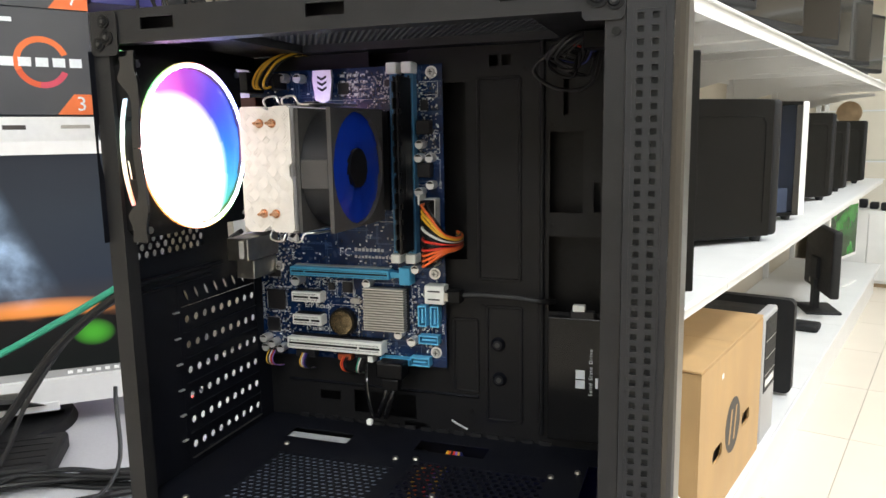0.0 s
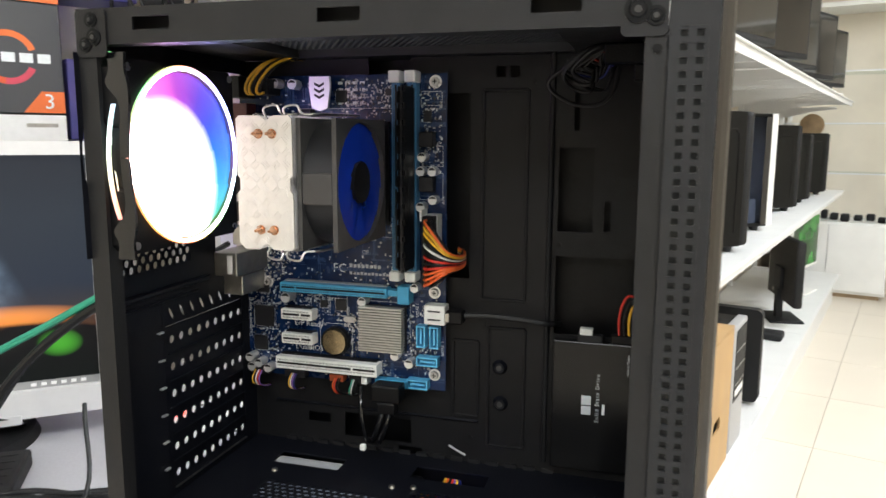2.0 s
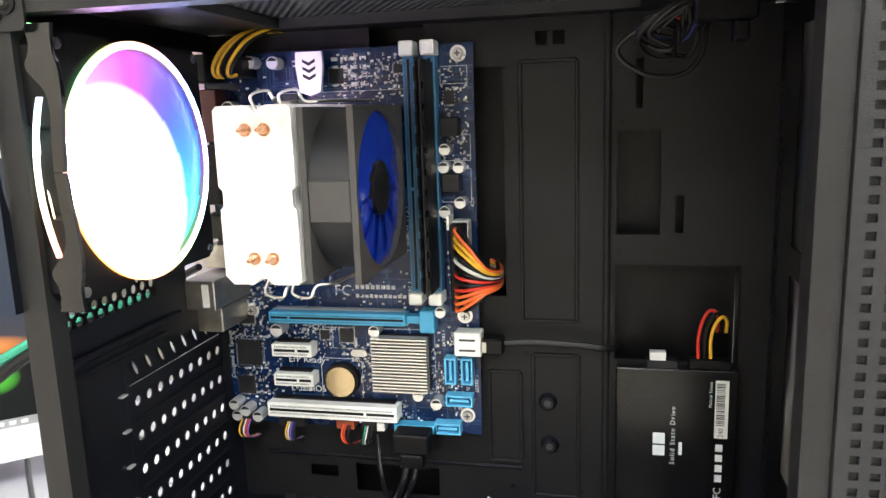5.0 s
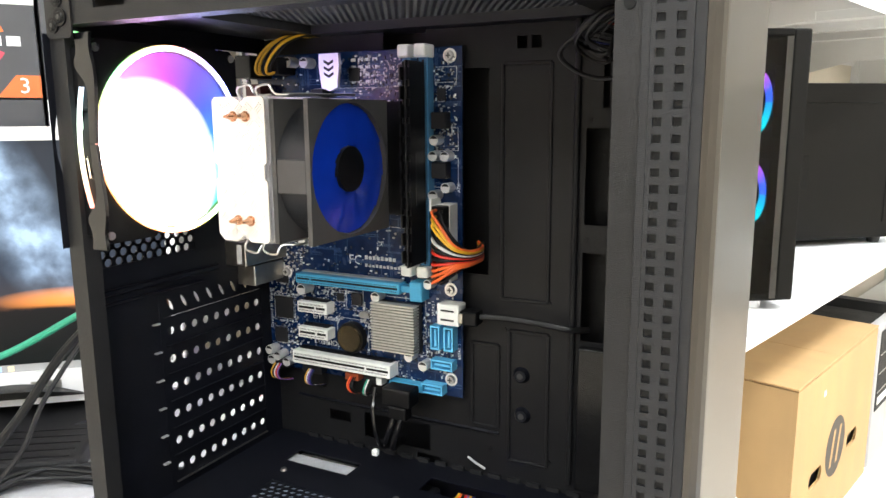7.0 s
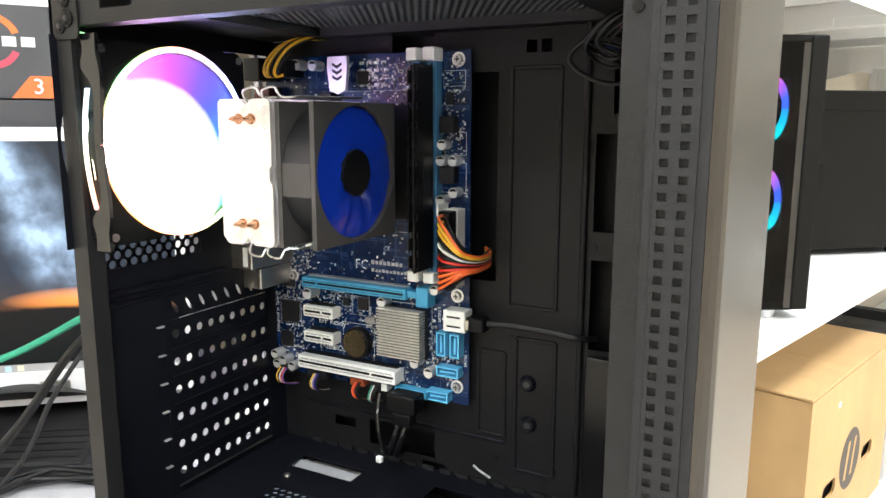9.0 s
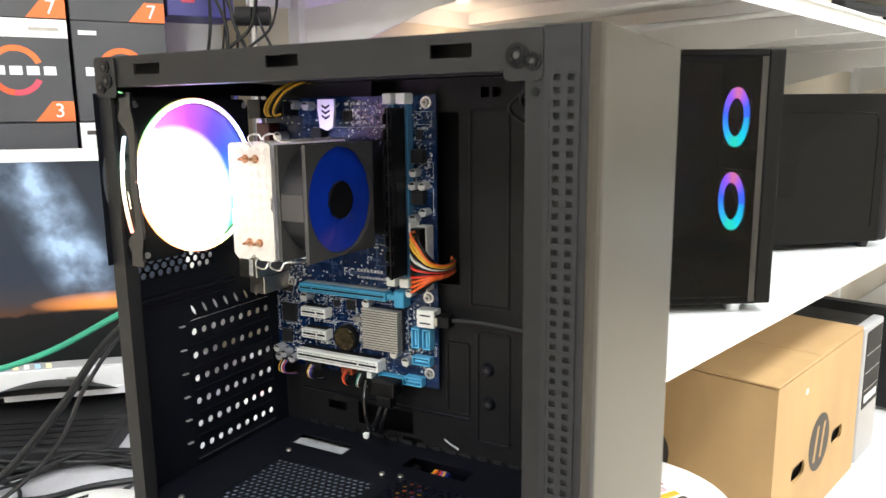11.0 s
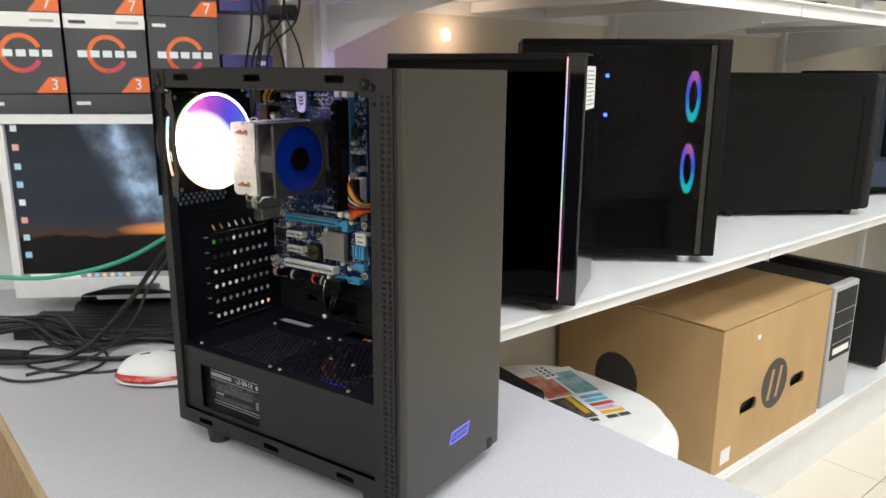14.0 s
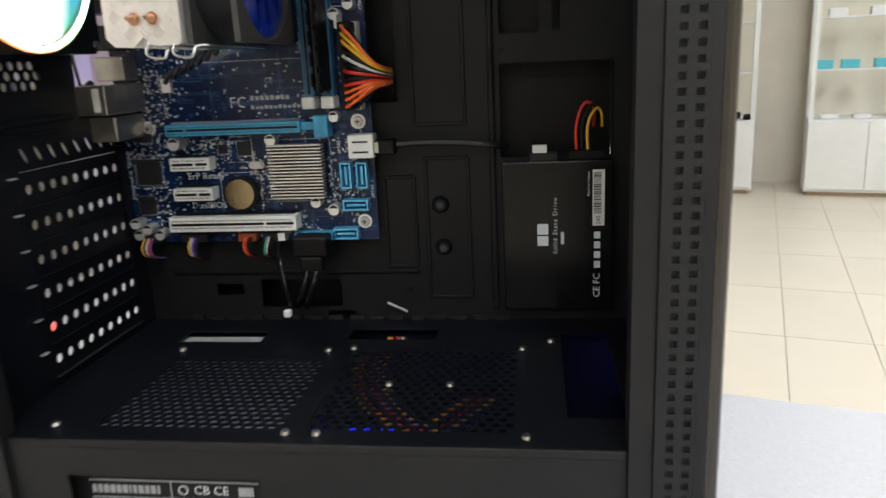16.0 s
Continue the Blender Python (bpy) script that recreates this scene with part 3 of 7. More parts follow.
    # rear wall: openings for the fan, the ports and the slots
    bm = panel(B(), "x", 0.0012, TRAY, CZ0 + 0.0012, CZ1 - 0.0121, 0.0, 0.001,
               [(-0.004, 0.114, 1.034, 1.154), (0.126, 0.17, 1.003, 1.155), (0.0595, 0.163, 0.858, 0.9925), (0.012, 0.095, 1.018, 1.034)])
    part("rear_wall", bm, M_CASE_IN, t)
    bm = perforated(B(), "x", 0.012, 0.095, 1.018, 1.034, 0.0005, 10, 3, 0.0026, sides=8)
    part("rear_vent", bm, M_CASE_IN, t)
    # fan grille ring in the rear wall: square with a round hole
    bm = B()
    n = 48
    ring = [bm.verts.new((0.0005, 0.055 + 0.0575 * math.cos(2 * math.pi * k / n), 1.094 + 0.0575 * math.sin(2 * math.pi * k / n))) for k in range(n)]
    def edge_pt(k):
        a = 2 * math.pi * k / n
        c, s = math.cos(a), math.sin(a)
        q = max(abs(c), abs(s))
        return (0.0005, 0.055 + 0.0595 * c / q, 1.094 + 0.06 * s / q)
    out = [bm.verts.new(edge_pt(k)) for k in range(n)]
    for k in range(n):
        bm.faces.new((ring[k], ring[(k + 1) % n], out[(k + 1) % n], out[k]))
    part("fan_cutout", bm, M_CASE_IN, t)
    # expansion slot covers
    pitch = 0.0197
    for i in range(7):
        z = 0.9855 - i * pitch
        if i == 0:
            bm = perforated(B(), "x", 0.0631, 0.1589, z - 0.0096, z + 0.007, 0.0006, 8, 1, 0.0018, 0.0045, sides=8, stagger=False, lean=-0.5)
        else:
            bm = perforated(B(), "x", 0.0631, 0.1589, z - 0.00985, z + 0.00985, 0.0006, 9, 1, 0.0029, sides=10, stagger=False)
        box(bm, 0.0, 0.0012, 0.0595, 0.0631, z - 0.00985, z + 0.00985)
        box(bm, 0.0, 0.0012, 0.1589, 0.163, z - 0.00985, z + 0.00985)
        part("slot_cover", bm, M_CASE_IN, t)
        if i:
            bm = bx(0.0008, 0.0026, 0.064, 0.158, z - 0.0102, z - 0.0096)
            part("slot_rib", bm, M_DIM_STEEL if i == 6 else M_CASE_IN, t)
            part("slot_tab", bx(0.0012, 0.0035, 0.053, 0.058, z + 0.0072, z + 0.0081), M_ALU, t)
    # stepped plate between fan and slots
    part("rear_step", bx(0.0011, 0.004, 0.003, 0.115, 1.0, 1.004, 0.001, 1), M_CASE_IN, t)
    part("rear_step", bx(0.0011, 0.003, 0.003, 0.1, 0.994, 0.996, 0.0005, 1), M_CASE_IN, t)
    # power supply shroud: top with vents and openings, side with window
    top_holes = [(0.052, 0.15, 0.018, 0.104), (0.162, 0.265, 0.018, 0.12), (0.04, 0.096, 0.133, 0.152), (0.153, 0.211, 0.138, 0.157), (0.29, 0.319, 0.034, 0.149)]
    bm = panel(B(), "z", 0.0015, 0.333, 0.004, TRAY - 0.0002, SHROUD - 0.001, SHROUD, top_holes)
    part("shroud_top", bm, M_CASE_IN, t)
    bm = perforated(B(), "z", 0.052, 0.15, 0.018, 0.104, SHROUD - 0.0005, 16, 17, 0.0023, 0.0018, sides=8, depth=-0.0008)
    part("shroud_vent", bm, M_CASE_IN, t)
    # added pale sheet that imitates light caught on the vent's hole edges
    part("vent_backing", bx(0.048, 0.153, 0.015, 0.107, SHROUD - 0.0026, SHROUD - 0.002), M_VENT_PALE, t, "pale grey sheet added for the light on the vent holes")
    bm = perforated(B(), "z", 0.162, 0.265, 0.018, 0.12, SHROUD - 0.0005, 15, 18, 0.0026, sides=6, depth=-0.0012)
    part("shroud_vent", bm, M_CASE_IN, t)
    bm = panel(B(), "y", 0.013, 0.3148, 0.7712, SHROUD - 0.0011, 0.004, 0.005, [(0.042, 0.142, 0.777, 0.832)])
    part("shroud_side", bm, M_CASE, t)
    bm = bx(0.03, 0.3148, 0.0024, 0.0042, SHROUD - 0.0045, SHROUD + 0.0002, 0.0008, 2)
    part("shroud_lip", bm, M_CASE, t)
    for x, y in ((0.03, 0.018), (0.05, 0.119), (0.146, 0.119), (0.1615, 0.1225), (0.1535, 0.0135), (0.169, 0.0135), (0.194, 0.07), (0.228, 0.07), (0.27, 0.0135), (0.2665, 0.1225), (0.284, 0.135)):
        bm = B()
        cyl(bm, (x, y, SHROUD), (x, y, SHROUD + 0.0016), 0.0026, 0.002, 10)
        part("rivet", bm, M_DIM_STEEL, t, "small steel rivet", smooth=True)
    part("paper_strip", bx(0.038, 0.094, 0.1345, 0.1495, SHROUD - 0.0035, SHROUD - 0.003), M_FADED, t, "pale paper strip under the slot")
    # hem of tabs along the tray's foot
    for k in range(16):
        x = 0.03 + k * 0.0145
        part("tray_tab", bx(x, x + 0.009, TRAY - 0.0025, TRAY - 0.0002, SHROUD, SHROUD + 0.003), M_CASE, t)
    # inner front plate with its rows of holes
    bm = perforated(B(), "x", 0.012, 0.03, 0.775, 1.15, 0.3405, 2, 60, 0.0019, sides=6)
    part("front_mesh", bm, M_CASE_IN, t)
    bm = perforated(B(), "x", 0.1655, 0.1765, 0.775, 1.15, 0.3405, 1, 62, 0.0018, sides=6)
    part("front_flange", bm, M_CASE_IN, t, "black flange with a row of small holes")
    bm = panel(B(), "x", 0.0012, TRAY, CZ0 + 0.0012, CZ1 - 0.0121, 0.3405, 0.3415,
               [(0.012, 0.03, 0.775, 1.15), (0.1655, 0.1765, 0.775, 1.15), (0.035, 0.137, 0.79, 0.9), (0.035, 0.137, 0.915, 1.025), (0.035, 0.137, 1.04, 1.15)])
    part("front_plate", bm, M_GLOSS, t)
    part("front_top_bar", bx(CX1 + 0.0003, 0.3404, 0.014, 0.1994, CZ1 - 0.012, CZ1 - 0.0025), M_CASE_IN, t)
    part("front_corner_plate", bx(0.3165, 0.3404, 0.0013, 0.0022, 0.775, 1.158), M_CASE, t)
    # corner screws
    for x, z, r in ((0.0115, 1.1715, 0.0042), (0.007, 1.158, 0.0042), (0.013, 1.162, 0.0048), (0.3115, 1.165, 0.0062), (0.3195, 1.162, 0.0045)):
        bm = B()
        cyl(bm, (x, -0.0022, z), (x, 0.0012, z), r, r, 20)
        cyl(bm, (x, -0.003, z), (x, -0.0021, z), r * 0.55, r * 0.7, 16)
        s = part("thumb_screw", bm, M_BLACK, t, smooth=True)
        bm = B()
        cyl(bm, (x, -0.0033, z), (x, -0.00295, z), r * 0.28, r * 0.28, 8)
        part("screw_socket", bm, M_FANGREY, s)
    bm = extruded(B(), rounded(0.304, 0.3248, 1.153, 1.1775, 0.003), Matrix(((1, 0, 0, 0), (0, 0, -1, -0.0002), (0, 1, 0, 0), (0, 0, 0, 1))), 0.0012)
    part("corner_plate", bm, M_CASE, t)
    bm = extruded(B(), rounded(0.0005, 0.021, 1.151, 1.1775, 0.003), Matrix(((1, 0, 0, 0), (0, 0, -1, -0.0002), (0, 1, 0, 0), (0, 0, 0, 1))), 0.0012)
    part("corner_plate", bm, M_CASE, t)
    bm = B()
    cyl(bm, (0.3205, -0.0008, 1.1475), (0.3205, 0.0006, 1.1475), 0.0022, n=14)
    part("frame_hole", bm, M_BLACK, t)
    # front bezel: body with a vertical round front corner, side strip of square holes
    bz = thing_part_bezel(t)
    # feet
    for x, y in ((0.05, 0.02), (0.05, 0.165), (0.3, 0.02), (0.3, 0.165)):
        bm = B()
        cyl(bm, (x, y, DESK), (x, y, CZ0 - 0.0002), 0.013, 0.016, 24)
        part("foot", bm, M_RUBBER, t, "black rubber foot", smooth=True)


def thing_part_bezel(t):
    z0, z1 = 0.748, 1.1785
    # front wall with rounded upright edges; the far side stays open behind it
    q = [(FX - 0.0064, -0.0008), (FX - 0.004, -0.0008), (FX - 0.0015, 0.0002), (FX - 0.0002, 0.0024), (FX, 0.005), (FX, CY1 - 0.005), (FX - 0.0008, CY1 - 0.002), (FX - 0.003, CY1)]
    q += [(FX - 0.005, CY1), (FX - 0.005, CY1 - 0.0018), (FX - 0.0022, CY1 - 0.005), (FX - 0.0022, 0.005), (FX - 0.0035, 0.0018), (FX - 0.0064, 0.0012)]
    bz = part("front_bezel", extruded(B(), q, Matrix.Translation((0, 0, z0)), z1 - z0), M_FRONT, t, "dark brown-grey brushed front panel")
    bm = bx(CX1 + 0.0003, FX - 0.0066, -0.0008, 0.0012, z0, z1)
    box(bm, CX1 + 0.0003, FX - 0.0024, 0.0013, CY1 - 0.003, z1 - 0.002, z1)
    box(bm, CX1 + 0.0003, FX - 0.0024, 0.0013, CY1 - 0.003, z0, z0 + 0.002)
    part("bezel_side", bm, M_BEZEL, bz, "dark grey plastic bezel side")
    bm = perforated(B(), "y", 0.3285, 0.3425, 0.756, 1.157, -0.0018, 2, 66, 0.0023, 0.0022, sides=4, stagger=False, depth=0.0012)
    box(bm, 0.3255, 0.3285, -0.0021, -0.001, 0.7485, 1.178)
    box(bm, 0.3425, 0.3435, -0.0021, -0.001, 0.7485, 1.178)
    box(bm, 0.3285, 0.3425, -0.0021, -0.001, 1.157, 1.178)
    box(bm, 0.3285, 0.3425, -0.0021, -0.001, 0.7485, 0.756)
    part("vent_strip", bm, M_BEZEL, t, "dark plastic strip of square vent holes")
    bm = panel(B(), "y", 0.329, 0.342, 0.757, 1.156, -0.0009, -0.0006)
    part("strip_backing", bm, M_BLACK, bz)
    part("bezel_notch", bx(FX - 0.006, FX + 0.0004, 0.158, 0.168, 0.747, 0.759), M_BLACK, bz)
    return bz


computer_case()
# ---- inside the case ----
MBY = 0.170


def on_board(x, z, h=0.0):
    """A frame on the board's face: x to the front of the case, y up, z towards the open side."""
    return Matrix(((1, 0, 0, x), (0, 0, -1, MBY - h), (0, 1, 0, z), (0, 0, 0, 1)))


def bd(bm, x0, x1, z0, z1, h0, h1, bev=0.0, seg=1):
    """A block on the board, from h0 to h1 above its face."""
    return box(bm, x0, x1, MBY - h1, MBY - h0, z0, z1, bev, seg)


def motherboard():
    t = thing("motherboard", "blue micro tower motherboard with white and blue slots", "motherboard", base=(0.085, 0.171, 0.911))
    bm = panel(B(), "y", -0.0005, 0.172, 0.911, 1.153, MBY, MBY + 0.0016)
    part("circuit_board", bm, M_PCB, t)
    # traces and printed lines
    rnd = random.Random(4)
    bm = B()
    for _ in range(150):
        x, z = rnd.uniform(0.03, 0.165), rnd.uniform(0.915, 1.15)
        l = rnd.uniform(0.006, 0.03)
        w = 0.00018
        for k in range(rnd.randint(2, 6)):
            if rnd.random() < 0.5:
                bd(bm, x, min(x + l, 0.171), z + k * 0.0007, z + k * 0.0007 + w * 2, 0, 0.00006)
            else:
                bd(bm, x + k * 0.0007, x + k * 0.0007 + w * 2, z, min(z + l, 1.152), 0, 0.00006)
    tagged(part("trace_pattern", bm, M_COPPER_TRACE, t), kind="stuff")
    # tiny soldered parts
    for nm, ma, cnt, seed in (("resistor_scatter", M_CHIP, 620, 1), ("capacitor_scatter", M_FADED, 760, 2), ("solder_scatter", M_STEEL, 800, 3), ("pad_scatter", M_SILK, 260, 6)):
        rnd = random.Random(seed)
        bm = B()
        for _ in range(cnt):
            if rnd.random() < 0.72:
                x, z = rnd.choice(((0.02, 0.94), (0.018, 0.97), (0.02, 1.0), (0.095, 0.955), (0.15, 0.945), (0.148, 0.96), (0.16, 1.1), (0.16, 1.13), (0.1, 1.14), (0.125, 1.135), (0.06, 0.975), (0.09, 0.92), (0.03, 1.02), (0.12, 0.915)))
                x, z = x + rnd.gauss(0, 0.009), z + rnd.gauss(0, 0.009)
            else:
                x, z = rnd.uniform(0.002, 0.168), rnd.uniform(0.914, 1.15)
            if not (0.002 < x < 0.168 and 0.914 < z < 1.15):
                continue
            a, b = (0.0009, 0.0005) if rnd.random() < 0.5 else (0.0005, 0.0009)
            if nm == "solder_scatter":
                a = b = 0.00035
            bd(bm, x - a, x + a, z - b, z + b, 0, 0.0006)
        tagged(part(nm, bm, ma, t), kind="stuff")
    # printed outlines and marks in white
    bm = B()
    for x0, x1, z0, z1 in ((0.052, 0.13, 1.03, 1.128), (0.006, 0.026, 0.949, 0.971), (0.066, 0.094, 0.93, 0.958), (0.104, 0.143, 0.938, 0.979), (0.075, 0.09, 0.965, 0.982), (0.15, 0.169, 1.06, 1.08), (0.15, 0.169, 1.085, 1.1), (0.152, 0.168, 1.13, 1.14)):
        w = 0.00012
        for a in ((x0, x1, z0 - w, z0 + w), (x0, x1, z1 - w, z1 + w), (x0 - w, x0 + w, z0, z1), (x1 - w, x1 + w, z0, z1)):
            bd(bm, *a, 0, 0.00008)
    for k in range(16):
        bd(bm, 0.085 + (k % 4) * 0.006, 0.089 + (k % 4) * 0.006, 1.131 + (k // 4) * 0.005, 1.1332 + (k // 4) * 0.005, 0, 0.00008)
    tagged(part("outline_print", bm, M_SILK, t), kind="stuff")
    # maker's mark and model, as plain bars
    bm = B()
    for k in range(8):
        bd(bm, 0.0925 + k * 0.0034, 0.095 + k * 0.0034, 1.0048, 1.0078 - 0.0004 * (k % 2), 0, 0.0001)
    for k in range(11):
        bd(bm, 0.0925 + k * 0.0031, 0.0947 + k * 0.0031, 0.9992, 1.0016 - 0.0003 * (k % 3), 0, 0.0001)
    part("printed_bar", bm, M_FADED, t)
    for txt, s, x, z, rot in (("ErP Ready", 0.0062, 0.056, 0.9562, 0), ("FC", 0.010, 0.084, 1.0035, 0), ("Socket 1155", 0.005, 0.128, 1.045, 90), ("capacitors", 0.0055, 0.124, 1.105, 90),
                              ("SATA2  3", 0.003, 0.1695, 0.945, 90), ("SATA2 1", 0.003, 0.149, 0.974, 90), ("DDR3_1", 0.003, 0.1285, 1.005, 90), ("M_BIOS", 0.0026, 0.091, 0.968, 90),
                              ("USB 3.0", 0.0055, 0.03, 1.075, 90), ("DVI", 0.0055, 0.03, 1.1, 90), ("Designed in Taiwan", 0.0042, 0.0025, 0.958, 90), ("R_USB30", 0.003, 0.029, 1.042, 90),
                              ("USB_LAN", 0.003, 0.031, 1.02, 90), ("ASSEM", 0.0034, 0.034, 1.0, 90), ("ATX", 0.003, 0.1695, 1.06, 90), ("PCI Express", 0.0056, 0.072, 0.9785, 0), ("DualBIOS", 0.0062, 0.056, 0.9362, 0), ("CE", 0.005, 0.106, 1.017, 0), ("DDR3_2", 0.003, 0.1418, 1.005, 90), ("SATA3", 0.003, 0.1545, 0.974, 90)):
        lettering(txt, s, on_board(x, z) @ pose(0, 0, 0, 0, 0, rot), t, M_SILK, "board_lettering")
    # graphics slot
    s = part("graphics_slot", bd(B(), 0.0365, 0.1275, 0.984, 0.9915, 0, 0.011, 0.0004), M_SLOT_BLUE, t, "long blue graphics card slot")
    part("slot_groove", bd(B(), 0.038, 0.0495, 0.987, 0.9885, 0.0105, 0.0112), M_BLACK, s)
    part("slot_groove", bd(B(), 0.051, 0.126, 0.987, 0.9885, 0.0105, 0.0112), M_BLACK, s)
    bm = B()
    for k in range(56):
        x = 0.0385 + k * 0.00156
        for z in (0.9856, 0.9895):
            bd(bm, x, x + 0.0006, z - 0.0004, z + 0.0004, 0.0108, 0.0112)
    tagged(part("contact_row", bm, M_CHIP, s), kind="stuff")
    bm = B()
    for k in range(56):
        x = 0.0385 + k * 0.00156
        bd(bm, x, x + 0.0007, 0.9915, 0.9927, 0, 0.005)
    tagged(part("solder_strip", bm, M_FADED, s), kind="stuff")
    bm = bd(B(), 0.1275, 0.1365, 0.9855, 0.99, 0, 0.008)
    bd(bm, 0.1365, 0.146, 0.9805, 0.9945, 0, 0.012, 0.0006)
    part("slot_latch", bm, M_SLOT_BLUE, s, "blue latch")
    # short slots and the long white one
    def white_slot(x0, x1, z, gap, h=0.0105, hz=0.0042):
        s = part("expansion_slot", bd(B(), x0, x1, z - hz, z + hz, 0, h, 0.0004), M_SLOT_WHITE, t, "white expansion slot")
        part("slot_groove", bd(B(), x0 + 0.0016, gap - 0.0009, z - 0.0009, z + 0.0009, h - 0.0004, h + 0.0002), M_BLACK, s)
        part("slot_groove", bd(B(), gap + 0.0009, x1 - 0.0016, z - 0.0009, z + 0.0009, h - 0.0004, h + 0.0002), M_BLACK, s)
        bm = B()
        n = int((x1 - x0 - 0.004) / 0.00127)
        for k in range(n):
            x = x0 + 0.002 + k * 0.00127
            for q in (-0.0024, 0.0024):
                bd(bm, x, x + 0.0005, z + q - 0.0006, z + q + 0.0006, h - 0.0003, h + 0.0001)
        tagged(part("contact_row", bm, M_CHIP, s), kind="stuff")
        bm = B()
        for k in range(n):
            x = x0 + 0.002 + k * 0.00127
            bd(bm, x, x + 0.0006, z + hz, z + hz + 0.0012, 0, 0.006)
        tagged(part("solder_strip", bm, M_CHIP, s), kind="stuff")
    white_slot(0.0365, 0.064, 0.9655, 0.0535)
    white_slot(0.0365, 0.064, 0.9455, 0.0535)
    white_slot(0.0315, 0.1195, 0.9255, 0.0985, 0.0125, 0.005)
    # chipset heatsink with fins
    s = part("chipset_heatsink", bd(B(), 0.105, 0.1405, 0.9415, 0.9765, 0.001, 0.006), M_CHIP, t, "silver finned chipset heatsink")
    for k in range(17):
        z = 0.9418 + k * 0.00212
        part("fin", bd(B(), 0.105, 0.1405, z, z + 0.0009, 0.006, 0.014), M_FIN, s)
    # coin cell
    bm = B()
    cyl(bm, (0.081, MBY, 0.9445), (0.081, MBY - 0.006, 0.9445), 0.0118, n=28)
    s = part("battery_holder", bm, M_BLACK, t, smooth=True)
    bm = B()
    cyl(bm, (0.081, MBY - 0.006, 0.9445), (0.081, MBY - 0.0075, 0.9445), 0.0104, 0.01, n=32)
    part("coin_cell", bm, M_BRASS, s, "shiny coin cell battery", smooth=True)
    # memory slots
    for x in (0.135, 0.1475):
        s = part("memory_slot", bd(B(), x - 0.0034, x + 0.0034, 1.006, 1.146, 0, 0.0085, 0.0003), M_DIMM, t, "blue memory slot")
        part("slot_groove", bd(B(), x - 0.0008, x + 0.0008, 1.0075, 1.068, 0.008, 0.0088), M_BLACK, s)
        part("slot_groove", bd(B(), x - 0.0008, x + 0.0008, 1.07, 1.1445, 0.008, 0.0088), M_BLACK, s)
        bm = B()
        for k in range(100):
            z = 1.009 + k * 0.00134
            for q in (-0.0019, 0.0019):
                bd(bm, x + q - 0.0005, x + q + 0.0005, z, z + 0.0006, 0.0083, 0.0087)
        tagged(part("contact_row", bm, M_CHIP, s), kind="stuff")
        for z0, z1 in ((0.9985, 1.006), (1.146, 1.1545)):
            part("latch", bd(B(), x - 0.0042, x + 0.0042, z0, z1, 0.0, 0.014, 0.0008), M_SLOT_WHITE, s, "white latch")
    # chips
    for x, z, a, b, h in ((0.016, 0.96, 0.0085, 0.0085, 0.0016), (0.085, 0.974, 0.0045, 0.0045, 0.0016), (0.015, 0.985, 0.006, 0.005, 0.0015), (0.088, 1.137, 0.0045, 0.0045, 0.0014),
                          (0.012, 0.937, 0.006, 0.006, 0.0015), (0.128, 1.14, 0.004, 0.0025, 0.0014), (0.157, 1.122, 0.003, 0.004, 0.0014), (0.07, 0.974, 0.003, 0.003, 0.0014)):
        bm = bd(B(), x - a, x + a, z - b, z + b, 0.0002, h, 0.0002)
        s = part("chip", bm, M_CHIP, t)
        bm = B()
        n = max(4, int(a / 0.0006))
        for k in range(n):
            q = -a * 0.9 + 1.8 * a * k / (n - 1)
            w = -b * 0.9 + 1.8 * b * k / (n - 1)
            bd(bm, x + q - 0.0002, x + q + 0.0002, z - b - 0.0009, z - b, 0, 0.0005)
            bd(bm, x + q - 0.0002, x + q + 0.0002, z + b, z + b + 0.0009, 0, 0.0005)
            bd(bm, x - a - 0.0009, x - a, z + w - 0.0002, z + w + 0.0002, 0, 0.0005)
            bd(bm, x + a, x + a + 0.0009, z + w - 0.0002, z + w + 0.0002, 0, 0.0005)
        tagged(part("pin_row", bm, M_STEEL, s), kind="stuff")
    # chokes
    for x, z in ((0.158, 1.105), (0.158, 1.072), (0.06, 1.122), (0.045, 1.105), (0.048, 1.09)):
        part("choke", bd(B(), x - 0.0055, x + 0.0055, z - 0.0055, z + 0.0055, 0, 0.008, 0.0006), M_CHIP, t, "dark grey choke")
    # electrolytic capacitors
    for x, z, r, h in ((0.036, 1.147, 0.0037, 0.01), (0.051, 1.146, 0.0037, 0.01), (0.041, 0.979, 0.0042, 0.011), (0.106, 0.9795, 0.0036, 0.009), (0.149, 0.993, 0.0034, 0.009), (0.133, 0.938, 0.0034, 0.009),
                       (0.1445, 0.933, 0.0036, 0.009), (0.155, 1.092, 0.0034, 0.009), (0.154, 1.0815, 0.0034, 0.009), (0.163, 1.0815, 0.0034, 0.009), (0.1635, 1.0605, 0.0034, 0.009), (0.154, 1.055, 0.0036, 0.009),
                       (0.014, 1.056, 0.0036, 0.01), (0.02, 1.12, 0.0044, 0.011), (0.006, 0.926, 0.0036, 0.01), (0.014, 0.922, 0.0036, 0.01), (0.007, 0.918, 0.0036, 0.009), (0.022, 0.918, 0.0036, 0.009)):
        bm = B()
        cyl(bm, (x, MBY, z), (x, MBY - h, z), r, n=16)
        s = part("capacitor", bm, M_ALU, t, "silver topped capacitor", smooth=True)
        bm = extruded(B(), [(r * 0.86 * math.cos(a), r * 0.86 * math.sin(a)) for a in [radians(20 + 14 * k) for k in range(11)]], on_board(x, z, h), 0.00008)
